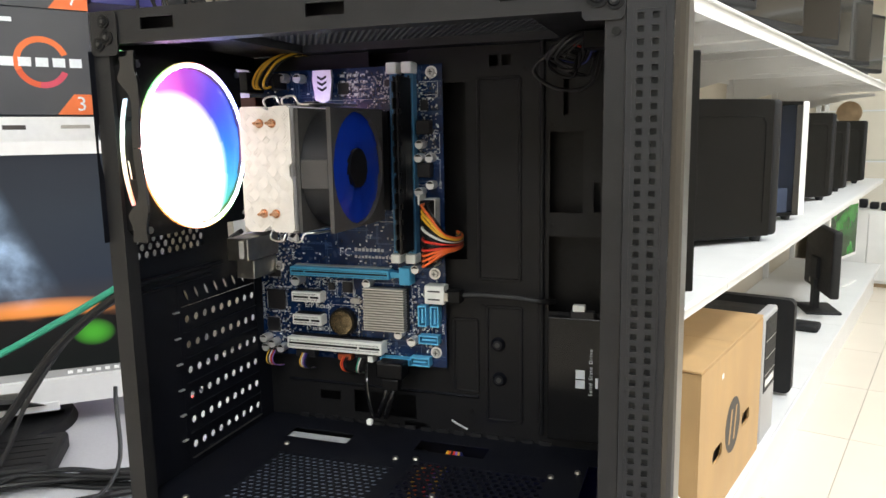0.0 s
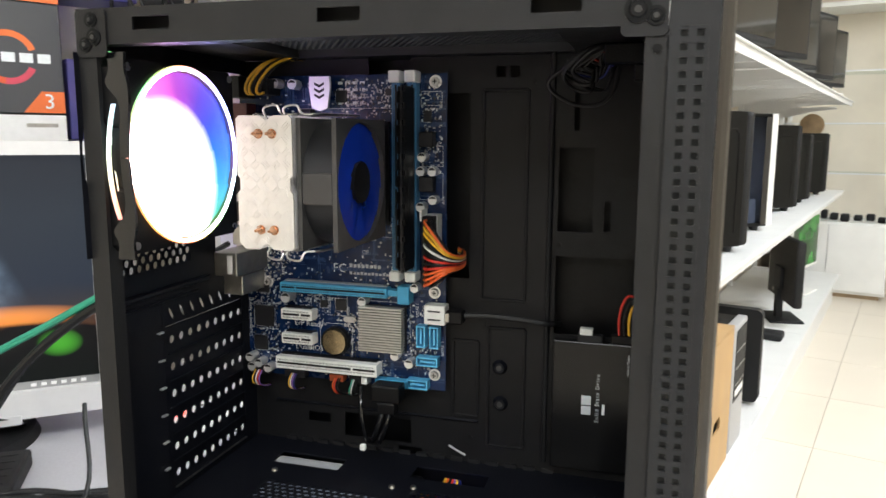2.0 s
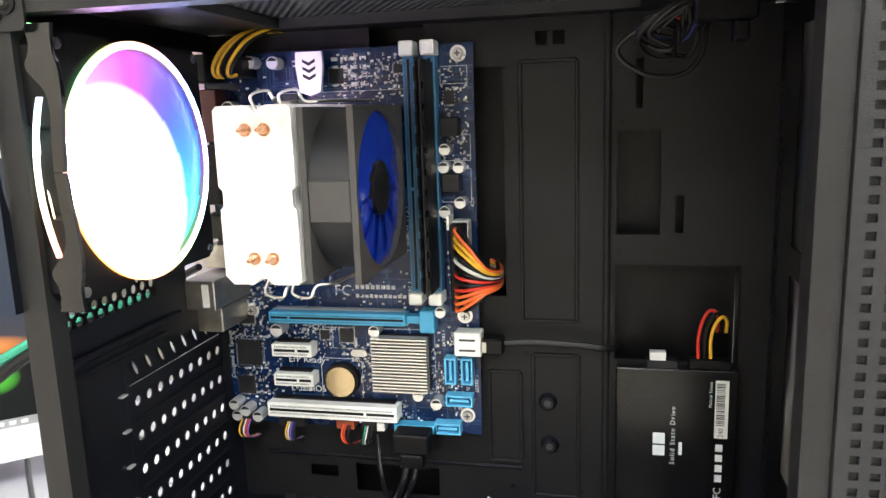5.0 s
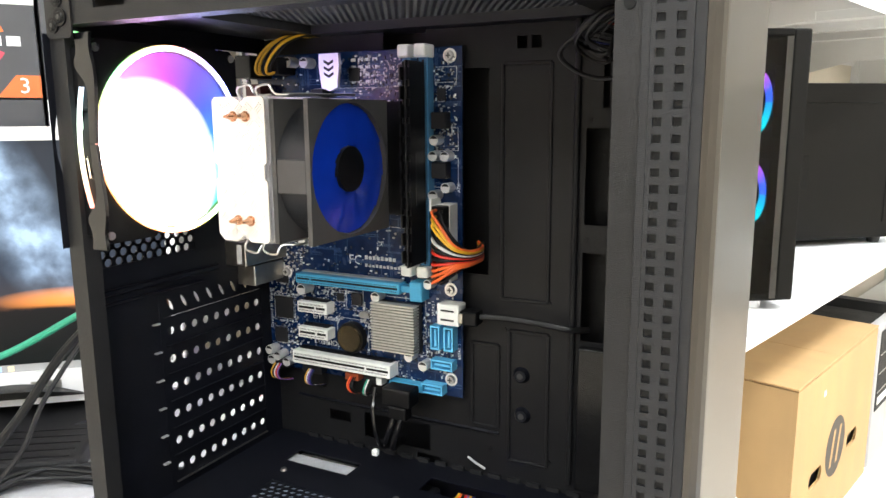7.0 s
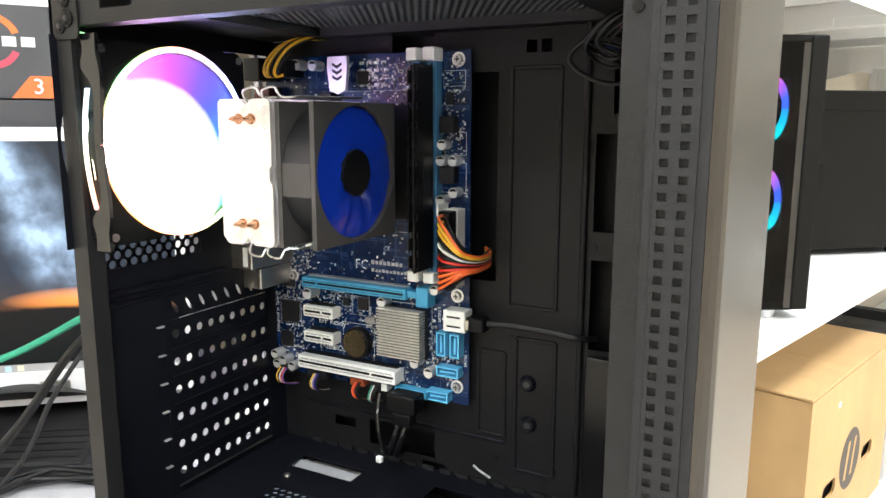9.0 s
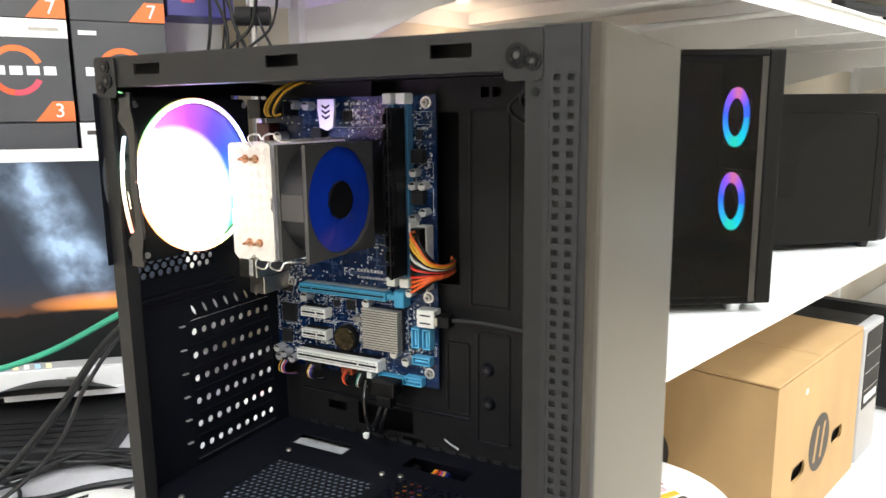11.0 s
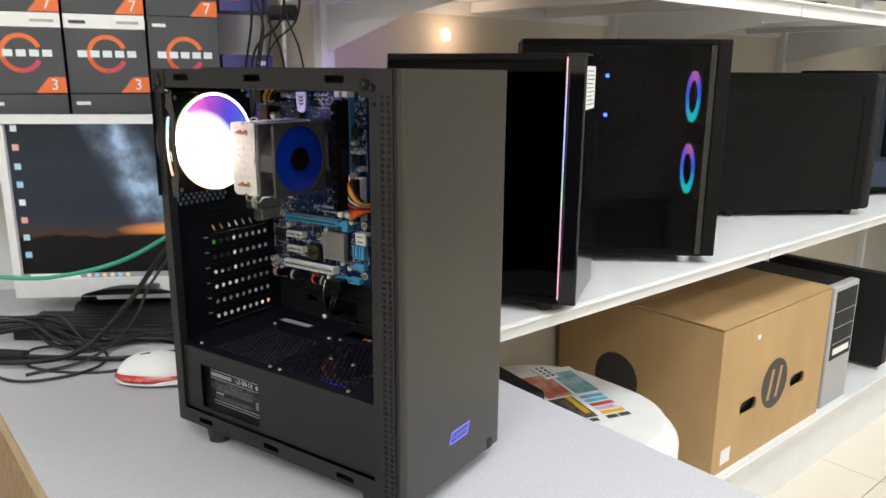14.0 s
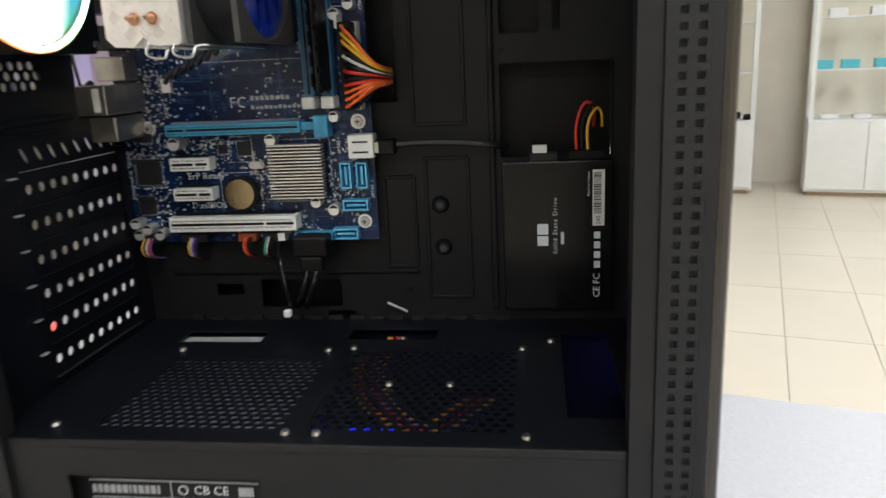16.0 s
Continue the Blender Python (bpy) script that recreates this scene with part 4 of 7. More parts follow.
        part("polarity_mark", bm, M_CHIP, s)
    # quartz crystal
    bm = extruded(B(), rounded(-0.0055, 0.0055, -0.0023, 0.0023, 0.0022), on_board(0.0935, 0.963), 0.0035)
    part("crystal", bm, M_STEEL, t)
    # disk connectors
    for x, z, a, b in ((0.154, 0.955, 0.0036, 0.0085), (0.1645, 0.955, 0.0036, 0.0085), (0.159, 0.9355, 0.0085, 0.0036), (0.151, 0.9165, 0.0085, 0.0036)):
        bm = panel(B(), "y", x - a, x + a, z - b, z + b, MBY - 0.008, MBY, [(x - a + 0.0011, x + a - 0.0011, z - b + 0.0011, z + b - 0.0011)])
        s = part("disk_connector", bm, M_SATA_BLUE, t, "light blue disk connector")
        if a < b:
            part("tongue", bd(B(), x - 0.0008, x + 0.0008, z - b + 0.0025, z + b - 0.0025, 0, 0.007), M_SATA_BLUE, s)
        else:
            part("tongue", bd(B(), x - a + 0.0025, x + a - 0.0025, z - 0.0008, z + 0.0008, 0, 0.007), M_SATA_BLUE, s)
    bm = bd(B(), 0.158, 0.1745, 0.9665, 0.9815, 0, 0.012, 0.0006)
    s = part("disk_connector_block", bm, M_SLOT_WHITE, t, "white twin disk connector block")
    part("slot_groove", bd(B(), 0.161, 0.171, 0.9698, 0.971, 0.0118, 0.0123), M_CHIP, s)
    part("slot_groove", bd(B(), 0.161, 0.171, 0.9763, 0.9775, 0.0118, 0.0123), M_CHIP, s)
    # main power socket
    s = part("power_socket", bd(B(), 0.1585, 0.1685, 0.997, 1.05, 0, 0.012, 0.0005), M_SLOT_WHITE, t)
    part("power_plug", bd(B(), 0.159, 0.168, 0.9975, 1.0495, 0.012, 0.021, 0.0006), M_BLACK, s, "black power plug")
    part("plug_clip", bd(B(), 0.1572, 0.1588, 1.046, 1.054, 0.006, 0.02), M_SLOT_WHITE, s)
    # processor power plug
    s = part("processor_power_plug", bd(B(), 0.024, 0.036, 1.138, 1.15, 0, 0.02, 0.0006), M_BLACK, t)
    # mounting screws on silver pads
    for x, z in ((0.163, 1.147), (0.163, 0.989), (0.163, 0.9235), (0.02, 0.989), (0.02, 1.147)):
        bm = B()
        cyl(bm, (x, MBY, z), (x, MBY - 0.0003, z), 0.0048, n=24)
        s = part("screw_pad", bm, M_ALU, t)
        bm = B()
        cyl(bm, (x, MBY - 0.0003, z), (x, MBY - 0.0026, z), 0.0034, 0.0028, n=16)
        w = part("mounting_screw", bm, M_STEEL, t, smooth=True)
        bm = bd(B(), x - 0.0018, x + 0.0018, z - 0.0004, z + 0.0004, 0.0024, 0.0028)
        bd(bm, x - 0.0004, x + 0.0004, z - 0.0018, z + 0.0018, 0.0024, 0.0028)
        part("screw_cross", bm, M_CHIP, w)
    # rear ports
    def port(name, x1, z0, z1, h, ma, lab):
        return part(name, bd(B(), -0.0005, x1, z0, z1, 0, h, 0.0006), ma, t, lab)
    p = port("network_port", 0.02, 1.001, 1.019, 0.046, M_DIM_STEEL, "bare metal network and serial bus port")
    part("port_label", bd(B(), 0.012, 0.0165, 1.003, 1.017, 0.046, 0.0462), M_LABEL, p)
    port("port_block", 0.017, 0.984, 0.9995, 0.034, M_DIM_STEEL, "bare metal port block")
    port("port_block", 0.018, 1.021, 1.036, 0.018, M_DIM_STEEL, "bare metal port block")
    port("port_block", 0.016, 1.04, 1.055, 0.018, M_CHIP, "black port block")
    port("video_port", 0.016, 1.062, 1.098, 0.022, M_CHIP, "black video port")
    port("video_port", 0.014, 1.1, 1.132, 0.014, mat("wine_port_plastic", (0.08, 0.012, 0.015), 0.4, 0, 0.1, 150), "dark red video port")
    port("keyboard_port", 0.014, 1.136, 1.152, 0.024, M_CHIP, "dark keyboard port")
    # pale strip beside the ports
    part("port_bridge", bd(B(), 0.024, 0.0265, 1.05, 1.115, 0, 0.006), M_STEEL, t, "shiny metal strip")
    part("coil_label", bd(B(), 0.0345, 0.0405, 1.012, 1.021, 0, 0.0035), M_LABEL, t)
    # pin headers along the lower edge
    for x, w, ma in ((0.014, 0.016, M_CHIP), (0.046, 0.018, M_CHIP), (0.083, 0.012, mat("dull_orange_plug", (0.3, 0.06, 0.02), 0.45, 0, 0.1, 150)), (0.099, 0.01, M_CHIP), (0.107, 0.005, M_SLOT_WHITE), (0.13, 0.028, M_SLOT_BLUE)):
        s = part("pin_header", bd(B(), x - w / 2, x + w / 2, 0.9125, 0.918, 0, 0.008, 0.0003), ma, t)


motherboard()


def rgb_fan():
    cy, cz, h = 0.0605, 0.094 + 1.0, 0.0573
    c = (0.02, cy, cz)
    t = thing("case_fan", "black case fan glowing in white and rainbow colours at the rear", "fan", base=(0.014, cy, cz - h))
    stops = [(0.0, (1.0, 0.6, 0.5)), (0.12, (1.0, 0.75, 0.3)), (0.25, (1.0, 0.55, 0.25)), (0.36, (0.6, 1.0, 0.5)), (0.48, (0.9, 0.6, 1.0)), (0.6, (0.5, 0.6, 1.0)), (0.75, (1.0, 0.75, 0.45)), (0.88, (0.6, 1.0, 0.7)), (1.0, (1.0, 0.6, 0.5))]
    m_ring = glow("rainbow_ring_light", 1.5, [(p, tuple(v ** 3 for v in q)) for p, q in stops], centre=c)
    m_dim = glow("dim_rainbow_rim", 0.22, [(p, tuple(v ** 3 for v in q)) for p, q in stops], centre=c, base=(0.05, 0.05, 0.05))
    m_white = glow("white_ring_light", 24.0, [(0.0, (1.0, 0.62, 0.6)), (0.2, (1.0, 0.75, 0.4)), (0.36, (0.6, 1.0, 0.7)), (0.5, (0.4, 0.55, 1.0)), (0.65, (0.42, 0.4, 1.0)), (0.78, (0.6, 0.35, 1.0)), (0.9, (1.0, 0.45, 0.8)), (1.0, (1.0, 0.62, 0.6))], centre=c)
    bl = [(0.0, (1.0, 0.9, 1.0)), (0.24, (0.9, 1.0, 1.0)), (0.34, (0.01, 0.11, 0.06)), (0.42, (0.0, 0.07, 0.13)), (0.5, (0.0, 0.035, 0.14)), (0.6, (0.006, 0.014, 0.14)), (0.68, (0.022, 0.008, 0.12)), (0.77, (0.085, 0.01, 0.11)), (0.87, (0.24, 0.04, 0.15)), (0.95, (1.0, 0.6, 0.8))]
    m_blade = glow("lit_fan_blade", 7.0, bl, centre=c, base=(0.12, 0.12, 0.13), core=((0.022, cy - 0.02, cz - 0.018), 0.022, 0.057))
    m_side = glow("rainbow_side_light", 1.6, [(0.0, (1.0, 0.05, 0.1)), (0.14, (1.0, 0.35, 0.1)), (0.36, (1.0, 0.9, 0.6)), (0.6, (0.75, 1.0, 0.8)), (0.82, (0.6, 0.9, 1.0)), (1.0, (0.4, 0.4, 1.0))], axis=("z", cz - 0.04, cz + 0.04))
    # frame: corner blocks and a ring wall
    bm = B()
    n = 64
    rows = []
    for x, r in ((0.002, 0.0562), (0.002, 0.0572), (0.0262, 0.0572), (0.0262, 0.0565)):
        rows.append([bm.verts.new((x, cy + r * math.cos(2 * math.pi * k / n), cz + r * math.sin(2 * math.pi * k / n))) for k in range(n)])
    rows.append(rows[0])
    for a, b in zip(rows, rows[1:]):
        for k in range(n):
            bm.faces.new((a[k], a[(k + 1) % n], b[(k + 1) % n], b[k]))
    bmesh.ops.recalc_face_normals(bm, faces=bm.faces)
    part("frame_ring", bm, M_BLACK, t, smooth=True)
    for sy in (-1, 1):
        for sz in (-1, 1):
            bm = B()
            mm = Matrix(((0, 0, 1, 0.002), (sy, 0, 0, cy), (0, sz, 0, cz), (0, 0, 0, 1)))
            q = [(0.0573 * math.cos(radians(a)), 0.0573 * math.sin(radians(a))) for a in (72, 60, 45, 30, 18)]
            extruded(bm, [(0.02, 0.0573)] + q + [(0.0573, 0.02), (0.0573, 0.052), (0.052, 0.0573)], mm, 0.024)
            part("frame_corner", bm, M_BLACK, t)
            bm = B()
            cyl(bm, (0.0262, cy + sy * 0.0525, cz + sz * 0.0525), (0.0272, cy + sy * 0.0525, cz + sz * 0.0525), 0.0024, n=12)
            part("screw", bm, M_STEEL, t)
    # lit ring on the face
    mm = Matrix(((0, 0, 1, 0.0263), (1, 0, 0, cy), (0, 1, 0, cz), (0, 0, 0, 1)))
    part("light_ring", arc_shape(B(), mm, 0.0543, 0.0563, 0, 360, 72, 0.0016), m_white, t, "glowing white light ring")
    part("ring_edge", arc_shape(B(), mm, 0.0563, 0.0575, 0, 360, 72, 0.0012), m_ring, t, "rainbow edge of the light ring")
    part("shroud_ring", arc_shape(B(), mm @ pose(0, 0, -0.002), 0.0534, 0.0543, 0, 360, 72, 0.0026), m_dim, t)
    # lit arcs on the frame's side towards the open panel
    bm = B()
    pts = []
    for k in range(21):
        f = -1 + k / 10
        pts.append((0.0138 + 0.0055 * f * f, cz - 0.0025 + 0.0335 * f))
    rows = []
    for x, z in pts:
        rows.append([bm.verts.new(q) for q in ((x, 0.0032, z), (x + 0.0019, 0.0032, z), (x + 0.0019, 0.0014, z), (x, 0.0014, z))])
    for a, b in zip(rows, rows[1:]):
        for k in range(4):
            bm.faces.new((a[k], a[(k + 1) % 4], b[(k + 1) % 4], b[k]))
    bm.faces.new(rows[0])
    bm.faces.new(rows[-1][::-1])
    bmesh.ops.recalc_face_normals(bm, faces=bm.faces)
    part("side_light", bm, m_side, t, "glowing curved side light")
    # curved arms that hold the frame to its corners
    for sz in (-1, 1):
        bm = B()
        mm2 = Matrix(((1, 0, 0, 0.002), (0, 0, -1, 0.0046), (0, sz, 0, cz), (0, 0, 0, 1)))
        arm = [(0.015, 0.06), (0.027, 0.06), (0.026, 0.05), (0.0285, 0.042), (0.0285, 0.03), (0.0266, 0.015), (0.0258, 0.0002), (0.0205, 0.0002), (0.0212, 0.015), (0.0226, 0.026), (0.021, 0.034), (0.0162, 0.0385), (0.0122, 0.0435), (0.0165, 0.05)]
        for _ in range(2):
            arm = [p for i in range(len(arm)) for p in ([arm[i]] if arm[i][1] in (0.06, 0.0002) else [tuple(0.75 * u + 0.25 * v for u, v in zip(arm[i], arm[i - 1])), tuple(0.75 * u + 0.25 * v for u, v in zip(arm[i], arm[(i + 1) % len(arm)]))])]
        extruded(bm, arm, mm2, 0.0022)
        part("frame_arm", bm, M_GLOSS, t)
    part("rim_light", tube(B(), [(0.0148, 0.0042, cz + 0.031), (0.0158, 0.0042, cz + 0.008), (0.018, 0.0042, cz - 0.016), (0.0215, 0.0042, cz - 0.036)], 0.0004, 6, 6), m_side, t, "thin rainbow line of light", smooth=True)
    part("rim_light", tube(B(), [(0.0125, 0.0045, cz + 0.0615), (0.0195, 0.005, cz + 0.0598), (0.026, 0.006, cz + 0.0585)], 0.0005, 6, 4), m_ring, t, "thin pink line of light", smooth=True)
    # hub and blades
    bm = B()
    cyl(bm, (0.006, cy, cz), (0.0262, cy, cz), 0.0195, 0.0185, 36)
    part("hub", bm, m_blade, t, "glowing fan hub", smooth=True)
    bm = B()
    cyl(bm, (0.0262, cy, cz), (0.0265, cy, cz), 0.006, n=20)
    part("hub_cap", bm, m_blade, t)
    def blade(k, count, span):
        bm = B()
        rows = []
        for i in range(7):
            r = 0.018 + (0.0534 - 0.018) * i / 6
            row = []
            for j in range(7):
                f = j / 6
                a = radians(360 / count * k + span * f + 14 * (i / 6) ** 1.5)
                row.append(bm.verts.new((0.0236 + 0.0018 * f, cy + r * math.cos(a), cz + r * math.sin(a))))
            rows.append(row)
        for a, b in zip(rows, rows[1:]):
            for j in range(6):
                bm.faces.new((a[j], a[j + 1], b[j + 1], b[j]))
        return bm
    for k in range(9):
        part("blade", blade(k, 9, 82), m_blade, t, "lit translucent fan blade", smooth=True)
    # struts behind
    for k in range(4):
        a = radians(45 + 90 * k)
        bm = B()
        tube(bm, [(0.004, cy + 0.018 * math.cos(a), cz + 0.018 * math.sin(a)), (0.004, cy + 0.056 * math.cos(a), cz + 0.056 * math.sin(a))], 0.002, 6, 2)
        part("strut", bm, M_BLACK, t)


rgb_fan()


def cpu_cooler():
    t = thing("processor_cooler", "silver tower processor cooler with copper pipes and a fan", "cooler", base=(0.1, 0.169, 1.03))
    x0, x1, z0, z1 = 0.0725, 0.1105, 1.037, 1.1195
    outline = [(x0, z0 + 0.004), (x0 + 0.004, z0), (x0 + 0.014, z0), (x0 + 0.019, z0 + 0.004), (x0 + 0.024, z0), (x1 - 0.002, z0), (x1, z0 + 0.002), (x1, 1.072), (x1 - 0.0018, 1.074), (x1 - 0.0018, 1.081), (x1, 1.083),
               (x1, z1 - 0.002), (x1 - 0.002, z1), (x0 + 0.026, z1), (x0 + 0.021, z1 - 0.003), (x0 + 0.016, z1), (x0 + 0.002, z1), (x0, z1 - 0.002), (x0, 1.083), (x0 + 0.0018, 1.081), (x0 + 0.0018, 1.074), (x0, 1.072)]

    def sheet(y, th):
        return extruded(B(), outline, Matrix(((1, 0, 0, 0), (0, 0, -1, y), (0, 1, 0, 0), (0, 0, 0, 1))), th)
    me = mesh_of("fin", sheet(0.0, 0.0005), M_ALU)
    top = part("top_plate", sheet(0.047, 0.001), M_PLATE, t, "bright aluminium plate with a tread pattern")
    bm = B()
    for i in range(5):
        for j in range(10):
            cx, cz = x0 + 0.005 + i * 0.0072, z0 + 0.006 + j * 0.0078
            s = 1 if (i + j) % 2 else -1
            for k in (-1, 0, 1):
                mm = Matrix.Translation((cx + k * 0.0011, 0.046, cz - s * k * 0.0011)) @ pose(0, 0, 0, 0, -45 * s, 0)
                r = bmesh.ops.create_cube(bm, size=1.0, matrix=mm @ Matrix.Diagonal((0.0052, 0.0008, 0.0007, 1)))
    part("tread_pattern", bm, M_PLATE, top)
    for k in range(26):
        o = new("fin", me)
        o.parent = t
        o.matrix_parent_inverse = t.matrix_basis.inverted()
        o.matrix_basis = Matrix.Translation((0, 0.0505 + k * 0.0034, 0))
    for x in (0.088, 0.0972):
        for z in (1.1085, 1.0495):
            bm = B()
            cyl(bm, (x, 0.0455, z), (x, 0.15, z), 0.003, n=14)
            cyl(bm, (x, 0.0385, z), (x, 0.0455, z), 0.0008, 0.0024, n=14)
            part("heat_pipe", bm, M_COPPER, t, "copper heat pipe with a pointed tip", smooth=True)
            bm = B()
            cyl(bm, (x, 0.0452, z), (x, 0.0459, z), 0.003, 0.0028, n=16)
            part("pipe_collar", bm, M_COPPER, t, smooth=True)
    part("base_block", bx(0.075, 0.11, 0.148, 0.1675, 1.058, 1.1, 0.002, 2), M_ALU, t)
    part("mounting_frame", panel(B(), "y", 0.06, 0.128, 1.04, 1.118, 0.164, 0.168, [(0.07, 0.115, 1.052, 1.106)]), M_BLACK, t)
    # shield-shaped retention tab above
    bm = extruded(B(), [(-0.008, 0.012), (0.008, 0.012), (0.0085, 0.004), (0.0065, -0.011), (0, -0.0135), (-0.0065, -0.011), (-0.0085, 0.004)], on_board(0.0765, 1.139, 0.012), 0.003)
    tab = part("spring_tab", bm, M_ALU, t, "pale metal tab with three chevrons")
    for k in range(3):
        bm = extruded(B(), [(-0.004, 0.003), (0, 0.001), (0.004, 0.003), (0.004, 0.0012), (0, -0.001), (-0.004, 0.0012)], on_board(0.0765, 1.1355 + k * 0.0042, 0.015), 0.0003)
        part("chevron", bm, M_CHIP, tab)
    # wire clips
    for zz, s in ((z1, 1), (z0, -1)):
        for x in (0.094, 0.1075):
            bm = B()
            tube(bm, [(x, 0.048, zz - s * 0.004), (x - 0.002, 0.046, zz + s * 0.004), (x + 0.006, 0.047, zz + s * 0.006), (x + 0.0085, 0.05, zz + s * 0.001), (x + 0.016, 0.06, zz + s * 0.001), (x + 0.02, 0.11, zz + s * 0.0015)], 0.0007, 6, 6)
            part("wire_clip", bm, M_STEEL, t, smooth=True)
    # fan on the front side
    f0, f1, c, cz, h = 0.112, 0.1385, 0.089, 1.0775, 0.0405
    bm = B()
    n = 48
    def sq(k, hh):
        a = 2 * math.pi * k / n
        co, si = math.cos(a), math.sin(a)
        q = max(abs(co), abs(si))
        return co / q * hh, si / q * hh
    for x, y2 in ((f0, f0 + 0.003), (f1 - 0.003, f1)):
        rows = []
        for xx, kind in ((x, 0), (x, 1), (y2, 1), (y2, 0)):
            ring = []
            for k in range(n):
                a = 2 * math.pi * k / n
                p = sq(k, h) if kind else (0.0388 * math.cos(a), 0.0388 * math.sin(a))
                ring.append(bm.verts.new((xx, c + p[0], cz + p[1])))
            rows.append(ring)
        rows.append(rows[0])
        for a, b in zip(rows, rows[1:]):
            for k in range(n):
                bm.faces.new((a[k], a[(k + 1) % n], b[(k + 1) % n], b[k]))
    bmesh.ops.recalc_face_normals(bm, faces=bm.faces)
    frame_o = part("fan_frame", bm, M_FANGREY, t, "dark grey square fan frame")
    bm = B()
    rows = []
    for x, r in ((f0 + 0.003, 0.0385), (f0 + 0.003, 0.0398), (f1 - 0.003, 0.0398), (f1 - 0.003, 0.0385)):
        rows.append([bm.verts.new((x, c + r * math.cos(2 * math.pi * k / n), cz + r * math.sin(2 * math.pi * k / n))) for k in range(n)])
    rows.append(rows[0])
    for a, b in zip(rows, rows[1:]):
        for k in range(n):
            bm.faces.new((a[k], a[(k + 1) % n], b[(k + 1) % n], b[k]))
    bmesh.ops.recalc_face_normals(bm, faces=bm.faces)
    part("fan_tunnel", bm, M_BEZEL, frame_o, smooth=True)
    part("motor_lead_cover", bx(f0 + 0.0031, f1 - 0.0031, c - h + 0.0002, c - h + 0.004, cz - 0.012, cz + 0.0075, 0.0006, 1), M_FANGREY, frame_o)
    m_blue = mat("blue_fan_plastic", (0.003, 0.027, 0.32), 0.22, 0, 0.08, 60, coat=0.3)
    bm = B()
    cyl(bm, (f0 + 0.002, c, cz), (f1 - 0.0005, c, cz), 0.0145, 0.0135, 28)
    part("fan_hub", bm, M_BLACK, frame_o, "black fan hub", smooth=True)
    for kb in range(11):
        bm = B()
        rows = []
        for i in range(6):
            r = 0.0128 + (0.0384 - 0.0128) * i / 5
            row = []
            for j in range(6):
                f = j / 5
                a = radians(360 / 11 * kb + 80 * f - 10 * (i / 5))
                row.append(bm.verts.new((f1 - 0.0022 - 0.0026 * f, c + r * math.cos(a), cz + r * math.sin(a))))
            rows.append(row)
        for a, b in zip(rows, rows[1:]):
            for j in range(5):
                bm.faces.new((a[j], a[j + 1], b[j + 1], b[j]))
        part("fan_blade", bm, m_blue, frame_o, "glossy blue fan blade", smooth=True)


cpu_cooler()


def memory_stick():
    t = thing("memory_module", "black memory module with a notched heat spreader in its slot", "memory", base=(0.1475, 0.162, 1.008))
    x = 0.1475
    part("module_board", bx(x - 0.0006, x + 0.0006, 0.137, 0.1625, 1.009, 1.143), M_CHIP, t)
    for s in (-1, 1):
        bm = bx(x + s * 0.0022 - 0.0006, x + s * 0.0022 + 0.0006, 0.138, 0.1585, 1.01, 1.142, 0.0003, 1)
        for k in range(11):
            z = 1.0125 + k * 0.0118
            box(bm, x + s * 0.0022 - 0.0007, x + s * 0.0022 + 0.0007, 0.134, 0.138, z, z + 0.008, 0.0003, 1)
        part("heat_spreader", bm, M_BLACK, t)
    part("sticker", bx(x + 0.0029, x + 0.0031, 0.145, 0.155, 1.05, 1.085), M_CHIP, t)


memory_stick()


def solid_state_disk():
    t = thing("solid_state_drive", "black flat solid state drive with a barcode label on the tray", "drive", base=(0.289, 0.171, 0.862))
    part("drive_body", bx(0.2545, 0.3245, 0.169, 0.1765, 0.861, 0.96, 0.0012, 2), M_DRIVE, t)
    part("drive_connector", bx(0.272, 0.29, 0.1685, 0.175, 0.96, 0.9655, 0.0006, 1), M_CHIP, t)
    part("cable_plug", bx(0.274, 0.283, 0.1675, 0.174, 0.9655, 0.97), M_SLOT_WHITE, t, "pale plug tip")
    F = lambda x, z: Matrix(((0, -1, 0, x), (0, 0, -1, 0.1689), (1, 0, 0, z), (0, 0, 0, 1)))
    lab = part("barcode_label", bx(0.3115, 0.319, 0.1686, 0.1689, 0.918, 0.954), M_LABEL, t, "white barcode label")
    rnd = random.Random(9)
    bm = B()
    z = 0.926
    while z < 0.952:
        w = rnd.choice((0.0003, 0.0005, 0.0008))
        box(bm, 0.3122, 0.317, 0.16845, 0.1686, z, z + w)
        z += w + rnd.choice((0.0004, 0.0007))
    tagged(part("barcode", bm, M_CHIP, lab), kind="stuff")
    lettering("240", 0.004, F(0.3152, 0.9215) @ pose(0, 0, 0.00035), t, M_CHIP, "drive_lettering")
    lettering("Solid State Drive", 0.0042, F(0.288, 0.918), t, M_SILK, "drive_lettering", spacing=1.25)
    lettering("Made in Taiwan", 0.0025, F(0.309, 0.945), t, M_SILK, "drive_lettering")
    lettering("CE FC", 0.0062, F(0.3145, 0.878), t, M_SILK, "drive_lettering")
    bm = bx(0.2765, 0.2835, 0.1687, 0.1689, 0.905, 0.9115)
    part("brand_bar", bx(0.2765, 0.2835, 0.1687, 0.1689, 0.9125, 0.9195), M_SILK, t)
    part("brand_bar", bm, M_SILK, t)
    part("brand_bar", bx(0.2915, 0.2935, 0.1687, 0.1689, 0.906, 0.914), M_SILK, t)
    for k in range(4):
        part("mark", bx(0.3125, 0.3165, 0.1687, 0.1689, 0.89 + k * 0.0065, 0.8945 + k * 0.0065), M_SILK, t)


solid_state_disk()


